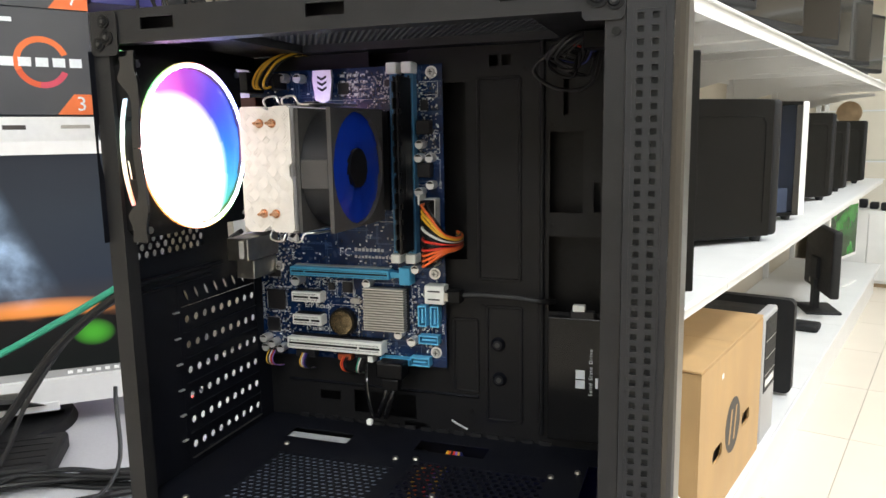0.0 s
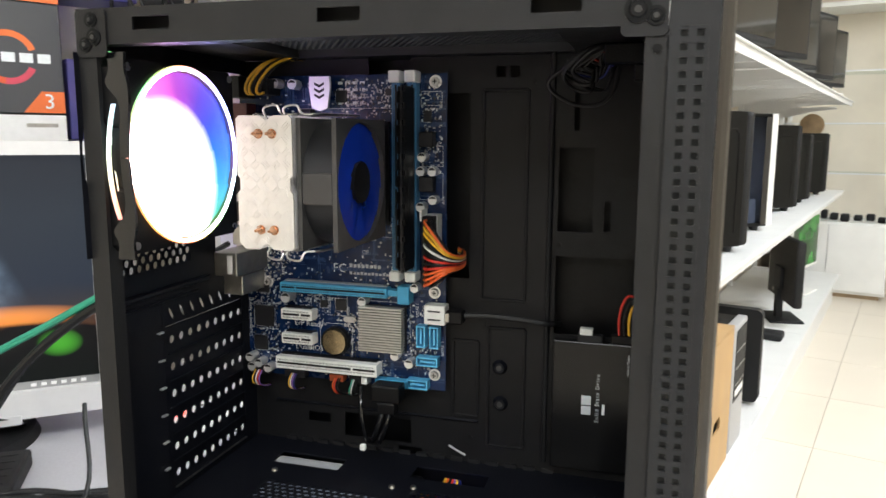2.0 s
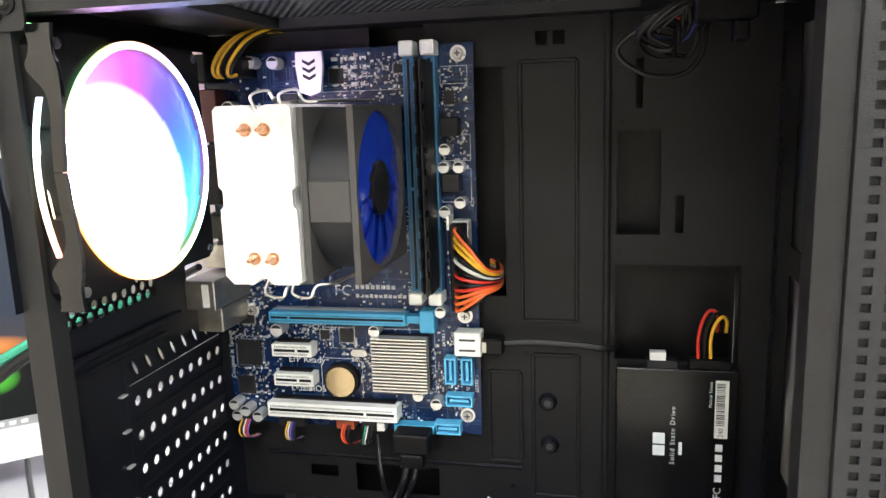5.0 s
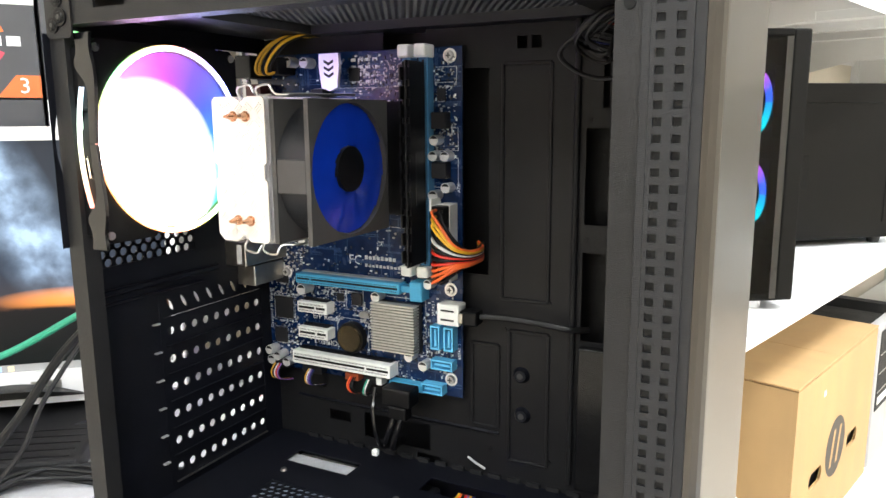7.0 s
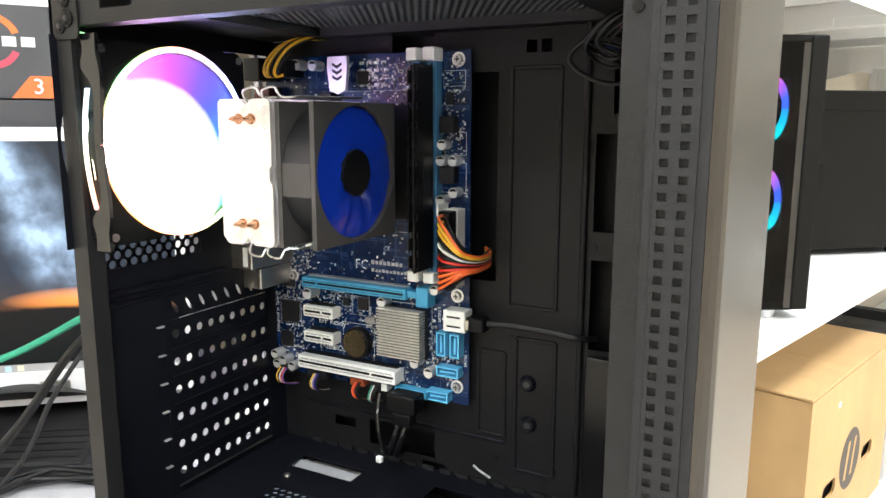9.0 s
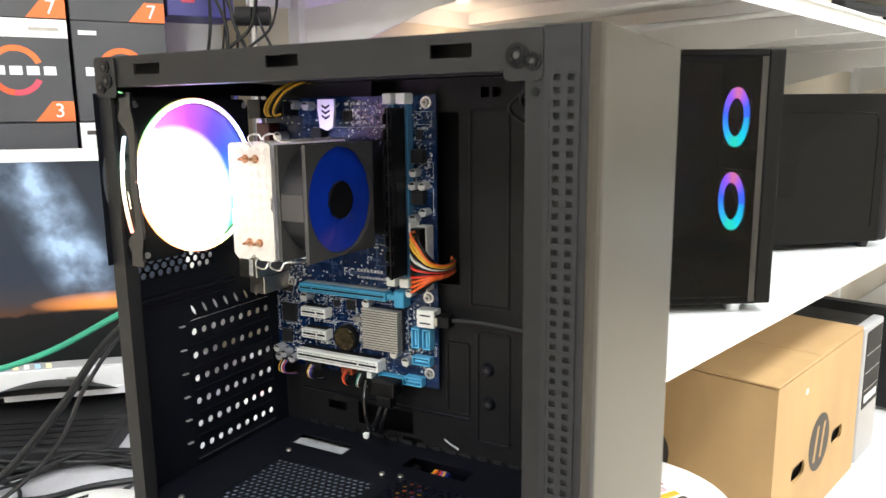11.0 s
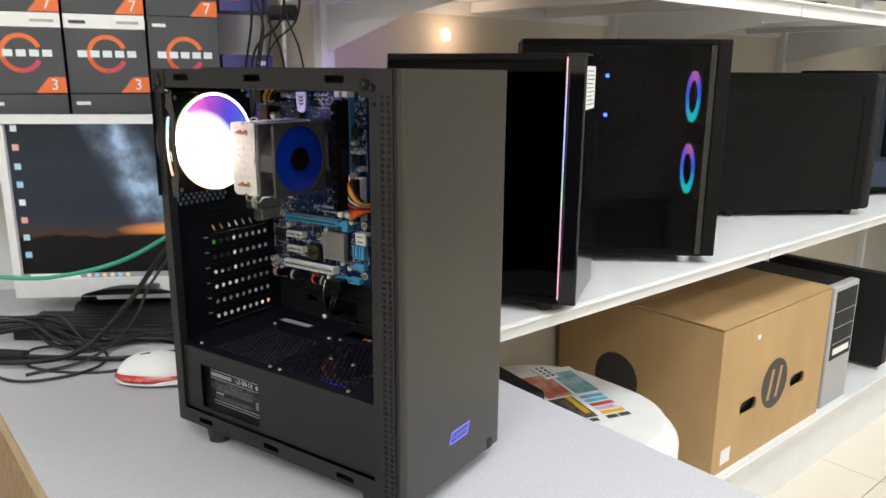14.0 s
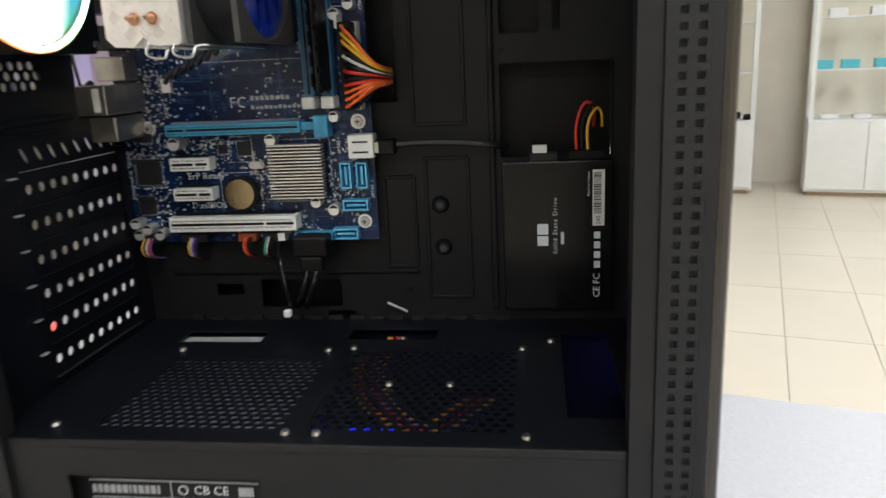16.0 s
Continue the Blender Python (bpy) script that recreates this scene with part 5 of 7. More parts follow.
def power_supply():
    t = thing("power_supply", "black power supply with a white printed rating label", "power supply", base=(0.08, 0.09, CZ0 + 0.0014))
    part("housing", bx(0.004, 0.155, 0.016, 0.168, CZ0 + 0.0014, 0.84, 0.0015, 1), M_CASE, t)
    # guard is a pale disc, to make the vent holes above look lit
    part("fan_guard", cyl(B(), (0.1, 0.088, 0.8401), (0.1, 0.088, 0.8425), 0.05, n=40), M_DIM_STEEL, t, "pale metal fan guard")
    lab = part("rating_label", bx(0.03, 0.15, 0.0156, 0.0159, 0.77, 0.836), M_MATT, t, "dark rating label")
    y0, y1 = 0.0153, 0.0156
    bm = B()
    for a in ((0.045, 0.136, 0.8222, 0.8229), (0.045, 0.136, 0.8122, 0.8128), (0.05, 0.136, 0.7836, 0.7842), (0.05, 0.136, 0.7802, 0.7806), (0.0888, 0.0893, 0.8128, 0.8222), (0.1355, 0.136, 0.7842, 0.8122)):
        box(bm, a[0], a[1], y0, y1, a[2], a[3])
    tagged(part("label_rule", bm, M_FADED, lab), kind="stuff")
    bm = B()
    for z in (0.797, 0.8, 0.8033, 0.8066, 0.8105):
        box(bm, 0.054, 0.12, y0, y1, z, z + 0.0003)
    for k in range(8):
        box(bm, 0.054 + k * 0.0094, 0.0543 + k * 0.0094, y0, y1, 0.797, 0.8105)
    tagged(part("label_table", bm, M_DIMPRINT, lab), kind="stuff")
    rnd = random.Random(5)
    bm = B()
    for k in range(4):
        x = 0.047 + k * 0.0055
        box(bm, x, x + 0.0032, y0, y1, 0.8255, 0.8315)
    x = 0.046
    while x < 0.082:
        w = rnd.uniform(0.0012, 0.0028)
        box(bm, x, x + w, y0, y1, 0.8152, 0.8198)
        x += w + 0.0009
    box(bm, 0.125, 0.133, y0, y1, 0.815, 0.82)
    tagged(part("label_mark", bm, M_FADED, lab), kind="stuff")
    bm = B()
    for z, xa, xb, hh in ((0.7985, 0.056, 0.118, 0.0009), (0.8015, 0.056, 0.118, 0.0009), (0.8046, 0.056, 0.118, 0.0009), (0.8082, 0.075, 0.1, 0.0011), (0.8046, 0.045, 0.052, 0.0009), (0.8015, 0.045, 0.052, 0.0009), (0.7985, 0.045, 0.052, 0.0009),
                          (0.7905, 0.054, 0.115, 0.0008), (0.7885, 0.054, 0.117, 0.0008), (0.7865, 0.054, 0.112, 0.0008), (0.8035, 0.123, 0.134, 0.001)):
        x = xa
        while x < xb:
            w = rnd.uniform(0.001, 0.003)
            box(bm, x, min(x + w, xb), y0, y1, z, z + hh)
            x += w + rnd.uniform(0.0006, 0.0026)
    tagged(part("label_print", bm, M_DIMPRINT, lab), kind="stuff")
    mark = Matrix(((1, 0, 0, 0.0955), (0, 0, -1, 0.0156), (0, 1, 0, 0.8176), (0, 0, 0, 1)))
    part("round_mark", arc_shape(B(), mark, 0.0021, 0.0027, 0, 360, 24, 0.0003), M_SILK, lab)
    part("top_sticker", bx(0.03, 0.09, 0.145, 0.167, 0.8401, 0.8405), M_LABEL, t, "white sticker")
    lettering("CB CE", 0.0068, Matrix(((1, 0, 0, 0.1105), (0, 0, -1, 0.0155), (0, 1, 0, 0.8176), (0, 0, 0, 1))), lab, M_SILK, "label_lettering", 0.0001)
    lettering("CAUTION:", 0.0028, Matrix(((1, 0, 0, 0.0605), (0, 0, -1, 0.0155), (0, 1, 0, 0.7942), (0, 0, 0, 1))), lab, M_SILK, "label_lettering", 0.0001)
    part("label_code", bx(0.124, 0.1335, y0, y1, 0.7895, 0.7995), M_DIMPRINT, lab)


power_supply()


def cable(name, label, strands, category="cable"):
    """strands: (points, radius, material); each is a part."""
    base = Vector(strands[0][0][0])
    t = thing(name, label, category, base=base)
    for pts, r, ma in strands:
        part("wire", tube(B(), pts, r, 8, 7), ma, t, smooth=True)
    return t


def inner_cables():
    # main power bundle: bends out of the plug and into the tray's long slot
    st = []
    cols = [W_ORANGE, W_YELLOW, W_YELLOW, W_BLACK, W_WHITE, W_BLACK, W_RED, W_BLACK, W_RED, W_ORANGE, W_ORANGE, W_ORANGE]
    for i, c in enumerate(cols):
        z = 1.047 - i * 0.0042
        b = (i - 5.5) / 5.5
        st.append(([(0.1625, 0.15, z), (0.164, 0.141, z - 0.001), (0.171 + 0.001 * abs(b), 0.135 + 0.003 * abs(b), 1.023 - 0.0165 * b - 0.002), (0.181, 0.139, 1.0185 - 0.0075 * b), (0.187, 0.152, 1.0165 - 0.0045 * b), (0.186, 0.172, 1.0165 - 0.004 * b), (0.178, 0.183, 1.018 - 0.004 * b)], 0.00105, c))
        st.append(([(0.1665, 0.151, z - 0.001), (0.168, 0.145, z - 0.002), (0.174, 0.143, 1.022 - 0.016 * b - 0.003), (0.182, 0.148, 1.0165 - 0.007 * b), (0.1855, 0.16, 1.0155 - 0.0045 * b), (0.182, 0.182, 1.0165 - 0.005 * b)], 0.00105, W_BLACK if i % 2 else (W_YELLOW if i == 2 else W_ORANGE if i > 8 else W_BLACK)))
    cable("main_power_cable", "bundle of yellow, red, orange and black power wires", st)
    # processor power: yellow and black loops
    st = []
    for i, c in enumerate((W_YELLOW, W_YELLOW, W_BLACK, W_YELLOW, W_YELLOW, W_BLACK, W_BLACK, W_BLACK)):
        q = (i % 4) * 0.0031 + 0.0012 * (i // 4)
        d = 0.003 * (i // 4)
        st.append(([(0.0255 + q * 0.8, 0.151 + d, 1.1395), (0.0215 + q * 0.9, 0.146 + d, 1.1385), (0.0205 + q * 1.05, 0.1445 + d, 1.1435), (0.0245 + q * 1.15, 0.146 + d, 1.152), (0.0315 + q * 1.05, 0.151 + d, 1.16), (0.039 + q, 0.162 + d, 1.1655), (0.043 + q, 0.1775, 1.166)], 0.0011, c))
    cable("processor_power_cable", "yellow and black processor power wires looping from the board", st)
    # flat black disk cable
    t = thing("disk_cable", "flat black disk cable with a metal clip", "cable", base=(0.176, 0.16, 0.973))
    part("plug", bx(0.1748, 0.188, 0.158, 0.169, 0.968, 0.978, 0.001, 1), M_BLACK, t)
    part("clip", bx(0.175, 0.178, 0.1565, 0.158, 0.97, 0.9765), M_DIM_STEEL, t, "dull metal clip")
    part("ribbon", tube(B(), [(0.188, 0.164, 0.974), (0.205, 0.166, 0.9745), (0.23, 0.167, 0.9735), (0.25, 0.17, 0.971), (0.258, 0.182, 0.969)], 0.0011, 8, 8, 1.9), W_BLACK, t, smooth=True)
    # drive power wires
    st = []
    for i, c in enumerate((W_RED, W_BLACK, W_YELLOW)):
        x = 0.3025 + i * 0.0035
        st.append(([(x - 0.001, 0.171, 0.966), (x - 0.0015, 0.17, 0.978), (x + 0.0005, 0.17, 0.989 - i * 0.001), (x + 0.0045, 0.171, 0.9955 - i * 0.0018), (x + 0.0095 - i * 0.001, 0.174, 0.9925 - i * 0.002), (x + 0.0105 - i * 0.001, 0.181, 0.98)], 0.001, c))
    t = cable("drive_power_cable", "red, black and yellow drive power wires", st)
    part("plug", bx(0.296, 0.3195, 0.1685, 0.1755, 0.9605, 0.9665, 0.0006, 1), M_BLACK, t)
    # front panel wires at the lower edge
    def bunch(name, lab, x, cols, dx=0.0):
        st = []
        for i, c in enumerate(cols):
            q = (i - len(cols) / 2) * 0.0015
            st.append(([(x + q, 0.162, 0.9155), (x + q, 0.157, 0.9105), (x + q + dx * 0.4, 0.159, 0.9045), (x + q * 0.6 + dx, 0.169, 0.9), (x + q * 0.5 + dx, 0.177, 0.898)], 0.0005, c))
        return cable(name, lab, st)
    bunch("audio_wires", "yellow, black and red front audio wires", 0.014, (W_YELLOW, W_BLACK, W_WHITE, W_RED, W_PURPLE))
    bunch("header_wires", "yellow, white and purple thin header wires", 0.047, (W_YELLOW, W_WHITE, W_PURPLE, W_BLUE, W_BLACK))
    bunch("header_wires", "orange and black thin header wires", 0.085, (W_ORANGE, W_RED, W_BLACK, W_BLACK), 0.004)
    bunch("front_panel_wires", "green, white and black front panel wires", 0.1, (W_GREEN, W_WHITE, W_BLACK, W_BLACK), -0.004)
    # front serial bus plug with two round cables
    t = thing("front_port_cable", "black front port plug with two thick black cables", "cable", base=(0.13, 0.155, 0.915))
    part("plug", bx(0.119, 0.142, 0.146, 0.161, 0.905, 0.9185, 0.0015, 2), M_BLACK, t)
    part("plug_collar", bx(0.123, 0.138, 0.147, 0.157, 0.895, 0.905, 0.0015, 2), M_BLACK, t)
    for q in (0.1275, 0.1335):
        part("wire", tube(B(), [(q, 0.15, 0.897), (q - 0.002, 0.147, 0.888), (q - 0.007, 0.149, 0.876), (q - 0.012, 0.158, 0.868), (q - 0.015, 0.1775, 0.866)], 0.0022, 10, 8), M_GLOSS, t, smooth=True)
    part("wire", tube(B(), [(0.106, 0.158, 0.912), (0.109, 0.15, 0.898), (0.112, 0.149, 0.88), (0.1135, 0.155, 0.869), (0.113, 0.177, 0.866)], 0.0017, 8, 8), M_GLOSS, t, smooth=True)
    part("loose_plug", bx(0.1085, 0.1135, 0.147, 0.151, 0.8635, 0.8685, 0.0008, 1), M_SLOT_WHITE, t, "loose white plug end")
    # shroud wires seen through the slot and the vent
    st = []
    for i, c in enumerate((W_YELLOW, W_ORANGE, W_BLACK, W_RED, W_PURPLE, W_YELLOW, W_BLUE)):
        x = 0.158 + i * 0.0035
        st.append(([(x * 0.5 + 0.099, 0.158, 0.838), (x * 0.5 + 0.099, 0.152, 0.847), (x * 0.6 + 0.083, 0.143, 0.8475), (x + 0.006, 0.118, 0.843), (x + 0.018, 0.075, 0.838), (x + 0.05, 0.06, 0.83), (x + 0.075, 0.1, 0.83)], 0.0014, c))
    cable("supply_cable_bundle", "coloured power supply wires under the vented shroud", st)
    part_t = thing("wire_tie", "pale twisted wire tie on the tray", "wire tie", base=(0.18, 0.175, 0.858))
    part("tie", tube(B(), [(0.1735, 0.1755, 0.8645), (0.18, 0.174, 0.862), (0.187, 0.1755, 0.858)], 0.0006, 6, 4, 1.5), M_FADED, part_t)
    # coiled fan lead below the cooler
    st = [([(0.045 + 0.0012 * k + 0.002 * math.cos(k * 1.3), 0.15 + 0.003 * math.sin(k * 1.3), 1.02 + 0.00055 * k + 0.003 * math.cos(k * 1.3)) for k in range(34)], 0.0013, W_GREY)]
    cable("fan_lead", "coiled dark fan lead below the cooler", st)
    # tangle of front panel leads in the upper corner
    st = []
    rnd = random.Random(12)
    for i, c in enumerate((W_BLACK, W_GREY, W_BLACK, W_BLUE, W_BLACK, W_GREY, W_BLACK, W_BLACK, W_BLACK, W_GREY, W_BLACK, W_RED, W_BLACK, W_BLACK, W_BLACK, W_GREY, W_BLACK, W_BLACK)):
        a = rnd.uniform(-0.006, 0.006)
        low, wide = (1.128, 1.0) if i < 2 else (rnd.uniform(1.136, 1.156), rnd.uniform(0.25, 0.8))
        if c is W_RED:
            low, wide = 1.155, 0.3
        xc = 0.279 + a
        st.append(([(0.296 + a, 0.128, 1.166), (0.282 + a, 0.122 + a, 1.161), (xc - 0.026 * wide, 0.127 + a, 0.5 * (1.158 + low)), (xc - 0.014 * wide, 0.132, low + 0.002), (xc + 0.004, 0.135 + a, low), (xc + 0.014 * wide, 0.134, low + 0.008), (xc + 0.018 * wide, 0.137, 1.153), (0.302 + a, 0.148, 1.166)], rnd.choice((0.0007, 0.001, 0.0013)), c))
    t = cable("front_lead_tangle", "tangled dark front panel leads under the case top", st)
    part("connector_board", bx(0.288, 0.316, 0.112, 0.127, 1.152, 1.164, 0.001, 1), M_BLACK, t)
    part("connector_board", bx(0.306, 0.313, 0.116, 0.127, 1.142, 1.152, 0.001, 1), M_BLACK, t)


inner_cables()


def front_lights():
    m_b = mat("blue_led", (0.1, 0.1, 0.8), 0.4, 0, 0.02, 20, emit=(0.05, 0.08, 1.0), emit_strength=30.0)
    t = thing("led_strip", "small blue lit strip inside the lower front", "light", base=(0.33, 0.1, 0.79))
    part("strip_body", bx(0.336, 0.34, 0.07, 0.14, 0.785, 0.80), M_CHIP, t)
    for k in range(4):
        part("led", bx(0.3345, 0.336, 0.077 + k * 0.017, 0.083 + k * 0.017, 0.79, 0.796), m_b, t)
    t = thing("led_bar", "blue lit bar on the floor of the case", "light", base=(0.21, 0.09, CZ0 + 0.002))
    m_c = mat("soft_blue_led", (0.05, 0.05, 0.4), 0.4, 0, 0.02, 20, emit=(0.02, 0.03, 1.0), emit_strength=1.1)
    part("bar_body", bx(0.158, 0.215, 0.03, 0.1, CZ0 + 0.0014, 0.812, 0.001, 1), M_CHIP, t)
    for k in range(5):
        part("led", bx(0.161 + k * 0.0108, 0.168 + k * 0.0108, 0.034, 0.096, 0.812, 0.8135), m_c, t)
    m_l = mat("blue_logo_light", (0.1, 0.1, 0.5), 0.4, 0, 0.02, 20, emit=(0.16, 0.17, 1.0), emit_strength=1.3)
    t = thing("front_badge", "blue lit slanted badge on the case front", "badge", base=(FX, 0.09, 0.782))
    mm = Matrix(((0, 0, 1, FX - 0.0003), (1, 0, 0, 0.098), (0, 1, 0, 0.7935), (0, 0, 0, 1)))
    for a in ([(-0.02, -0.006), (-0.0155, 0.007), (0.02, 0.007), (0.0185, 0.0055), (-0.0145, 0.0055), (-0.0188, -0.006)], [(-0.018, -0.0065), (0.0155, -0.0065), (0.02, 0.006), (0.0188, 0.006), (0.0147, -0.0052), (-0.0175, -0.0052)]):
        part("badge_outline", extruded(B(), a, mm, 0.0008), m_l, t)
    for k in range(6):
        x = -0.0125 + k * 0.005
        part("badge_stroke", extruded(B(), [(x - 0.0006, -0.003), (x + 0.0006, -0.003), (x + 0.0022, 0.003), (x + 0.001, 0.003)], mm, 0.0008), m_l, t)


front_lights()
# ---- glass and screens ----


def glass_mat(name, tint, rough=0.02):
    m = bpy.data.materials.new(name)
    m.use_nodes = True
    n, l = m.node_tree.nodes, m.node_tree.links
    n.remove(n["Principled BSDF"])
    tr, gl, mx = n.new("ShaderNodeBsdfTransparent"), n.new("ShaderNodeBsdfGlossy"), n.new("ShaderNodeMixShader")
    tr.inputs[0].default_value = (*tint, 1)
    gl.inputs["Roughness"].default_value = rough
    mx.inputs[0].default_value = 0.012
    l.new(tr.outputs[0], mx.inputs[1])
    l.new(gl.outputs[0], mx.inputs[2])
    l.new(mx.outputs[0], n["Material Output"].inputs[0])
    return m


M_SMOKED = glass_mat("smoked_glass", (0.3, 0.29, 0.3))
M_GREYGLASS = glass_mat("grey_glass", (0.5, 0.53, 0.6))
M_CLEAR = glass_mat("clear_glass", (0.9, 0.93, 0.92))


def led(name, colour, strength=5.0):
    return mat(name, (0.3, 0.3, 0.3), 0.4, 0, 0.02, 20, emit=colour, emit_strength=strength)


L_BLUE = led("blue_led_light", (0.05, 0.15, 1.0), 60)


def tower(label, rx, ry, ang, depth, width, height, style, z=0.763):
    """A tower computer on the shelf; rx, ry is the front corner of the side that faces the aisle."""
    a = radians(ang)
    t = thing("tower_computer", label, "computer", pose(rx - depth * math.cos(a), ry - depth * math.sin(a), z, 0, 0, ang), group="tower computers on the shelf")
    f = 0.018
    for x in (0.05, depth - 0.06):
        for y in (0.03, width - 0.03):
            bm = B()
            cyl(bm, (x, y, 0), (x, y, f), 0.014, 0.018, 20)
            part("foot", bm, M_ALU if style == "fans" and x > 0.1 else M_RUBBER, t, smooth=True)
    h = height
    if style in ("glass", "fans", "white"):
        shell = M_CASEPC if style != "white" else M_WHITE
        part("top_panel", bx(0, depth - 0.03, 0.0, width, h - 0.012, h, 0.002, 1), M_CASEPC, t)
        part("floor_panel", bx(0, depth - 0.03, 0.0, width, f, f + 0.012), M_CASEPC, t)
        part("rear_panel", bx(0, 0.004, 0.0, width, f + 0.012, h - 0.012), M_CASEPC, t)
        part("far_panel", bx(0.004, depth - 0.03, width - 0.004, width, f + 0.012, h - 0.012), M_BLACK if style != "white" else M_CASEPC, t)
        part("inner_tray", bx(0.004, depth - 0.08, width - 0.03, width - 0.028, f + 0.1, h - 0.012), M_BLACK if style != "white" else M_WHITE, t)
        part("shroud", bx(0.004 if style != "white" else depth - 0.26, depth - (0.032 if style != "white" else 0.075), 0.012, width - 0.03, f + 0.012, f + 0.1), M_BLACK if style != "white" else M_WHITE, t)
        if style == "white":
            part("glass_border", bx(depth - 0.062, depth - 0.0322, -0.001, -0.0002, f + 0.004, h - 0.0125), M_GLASSY, t, "black border of the glass")
        g = part("glass_side", bx(0.002, depth - 0.032, 0.0, 0.004, f + 0.004, h - 0.0125), M_GREYGLASS if style == "white" else M_SMOKED, t, "smoked glass side panel")
        part("front_panel", bx(depth - 0.0298, depth, 0.0, width, f, h, 0.003, 2), M_WHITE if style == "white" else M_CASEPC if style == "fans" else M_GLASSY, t)
        if style == "fans":
            part("glass_border", bx(depth - 0.044, depth - 0.0322, -0.001, -0.0002, f + 0.004, h - 0.0125), M_GLASSY, t, "black border of the glass")
        part("inner_board", bx(0.03, 0.2, width - 0.034, width - 0.0305, h - 0.27, h - 0.03), M_CHIP, t)
    else:
        part("body", bx(0, depth - 0.035, 0.0, width, f, h, 0.003, 2), M_CASEPC, t)
        bm = bx(depth - 0.0348, depth, 0.001, width - 0.001, f, h, 0.014, 4)
        part("front_panel", bm, M_MATT, t, smooth=True)
        # pressed handle outline on the side
        bm = B()
        tube(bm, [(0.03, -0.0002, h - 0.05), (depth - 0.11, -0.0002, h - 0.05), (depth - 0.075, -0.0002, h - 0.06), (depth - 0.065, -0.0002, h - 0.095), (depth - 0.065, -0.0002, 0.06)], 0.0016, 6, 6)
        part("pressed_edge", bm, M_CASEPC, t, smooth=True)
        bm = perforated(B(), "y", 0.1, 0.18, 0.15, 0.24, -0.0012, 12, 14, 0.0024, sides=6)
        part("side_vent", bm, M_BLACK, t)
    if style == "glass":
        m = glow("rainbow_edge_light", 1.1, [(0.0, (0.9, 0.15, 0.35)), (0.3, (0.8, 0.2, 0.6)), (0.45, (0.15, 0.5, 0.2)), (0.6, (0.1, 0.25, 1.0)), (0.8, (0.2, 0.2, 0.8)), (1.0, (1.0, 0.25, 0.2))], axis=("z", 0.03, h))
        part("edge_light", bx(depth - 0.0325, depth - 0.0305, -0.002, 0.0005, f + 0.01, h - 0.006), m, t, "thin rainbow edge light")
        m2 = glow("violet_rear_light", 22.0, [(0.0, (0.3, 0.15, 1.0)), (1.0, (0.5, 0.25, 1.0))], axis=("z", 0.2, h), base=(0.3, 0.3, 0.3))
        mm = Matrix(((0, 0, -1, 0.0), (1, 0, 0, width / 2), (0, 1, 0, h - 0.09), (0, 0, 0, 1)))
        part("rear_light_ring", arc_shape(B(), mm, 0.045, 0.055, 0, 360, 40, 0.002), m2, t, "violet glowing rear fan ring")
        part("paper_sticker", bx(depth, depth + 0.0006, 0.004, 0.1, h - 0.09, h - 0.02), M_LABEL, t, "white paper price sticker")
        bm = B()
        for k in range(9):
            box(bm, depth + 0.0006, depth + 0.0008, 0.012, 0.09 - 0.008 * (k % 3), h - 0.083 + k * 0.0068, h - 0.0815 + k * 0.0068)
        part("sticker_print", bm, M_INK, t)
    if style == "fans":
        for k, cz in enumerate((h - 0.12, h - 0.28)):
            c = (depth - 0.057, width / 2 - 0.03, cz)
            m = glow("fan_glow", 9.0, [(0.0, (0.02, 0.35, 0.8)), (0.12, (0.0, 0.7, 0.9)), (0.25, (0.02, 0.8, 0.5)), (0.38, (0.02, 0.5, 0.9)), (0.52, (0.05, 0.15, 1.0)), (0.66, (0.3, 0.1, 1.0)), (0.78, (0.75, 0.2, 0.35)), (0.86, (0.4, 0.12, 0.9)), (0.94, (0.05, 0.15, 1.0))], centre=c, base=(0.2, 0.2, 0.2))
            fan = part("front_fan", panel(B(), "x", c[1] - 0.06, c[1] + 0.06, cz - 0.06, cz + 0.06, depth - 0.054, depth - 0.034, [(c[1] - 0.052, c[1] + 0.052, cz - 0.052, cz + 0.052)]), M_BLACK, t)
            mm = Matrix(((0, 0, 1, depth - 0.0565), (1, 0, 0, c[1]), (0, 1, 0, cz), (0, 0, 0, 1)))
            part("light_ring", arc_shape(B(), mm, 0.036, 0.056, 0, 360, 48, 0.002), m, fan, "rainbow fan ring")
            bm = B()
            cyl(bm, (depth - 0.058, c[1], cz), (depth - 0.036, c[1], cz), 0.02, n=24)
            part("fan_hub", bm, M_BLACK, fan)
            for q in range(7):
                bm = B()
                aa, ab = radians(q * 51.4), radians(q * 51.4 + 36)
                bm.faces.new([bm.verts.new((depth - 0.051 + dx, c[1] + r * math.cos(x), cz + r * math.sin(x))) for r, x, dx in ((0.02, aa, 0), (0.046, aa, 0), (0.046, ab, 0.012), (0.02, ab, 0.012))])
                part("fan_blade", bm, M_CHIP, fan)
        # white drive cage label and blue lights deep inside
        part("white_block", bx(0.155, 0.19, width - 0.075, width - 0.035, h - 0.19, h - 0.06), M_LABEL, t, "white printed block")
        for zz in (h - 0.08, h - 0.17):
            part("blue_light", bx(0.204, 0.211, width - 0.05, width - 0.04, zz, zz + 0.008), L_BLUE, t, "blue point light")
        part("cooler_block", bx(0.09, 0.125, 0.05, width - 0.04, h - 0.2, h - 0.1), M_MATT, t)
    return t


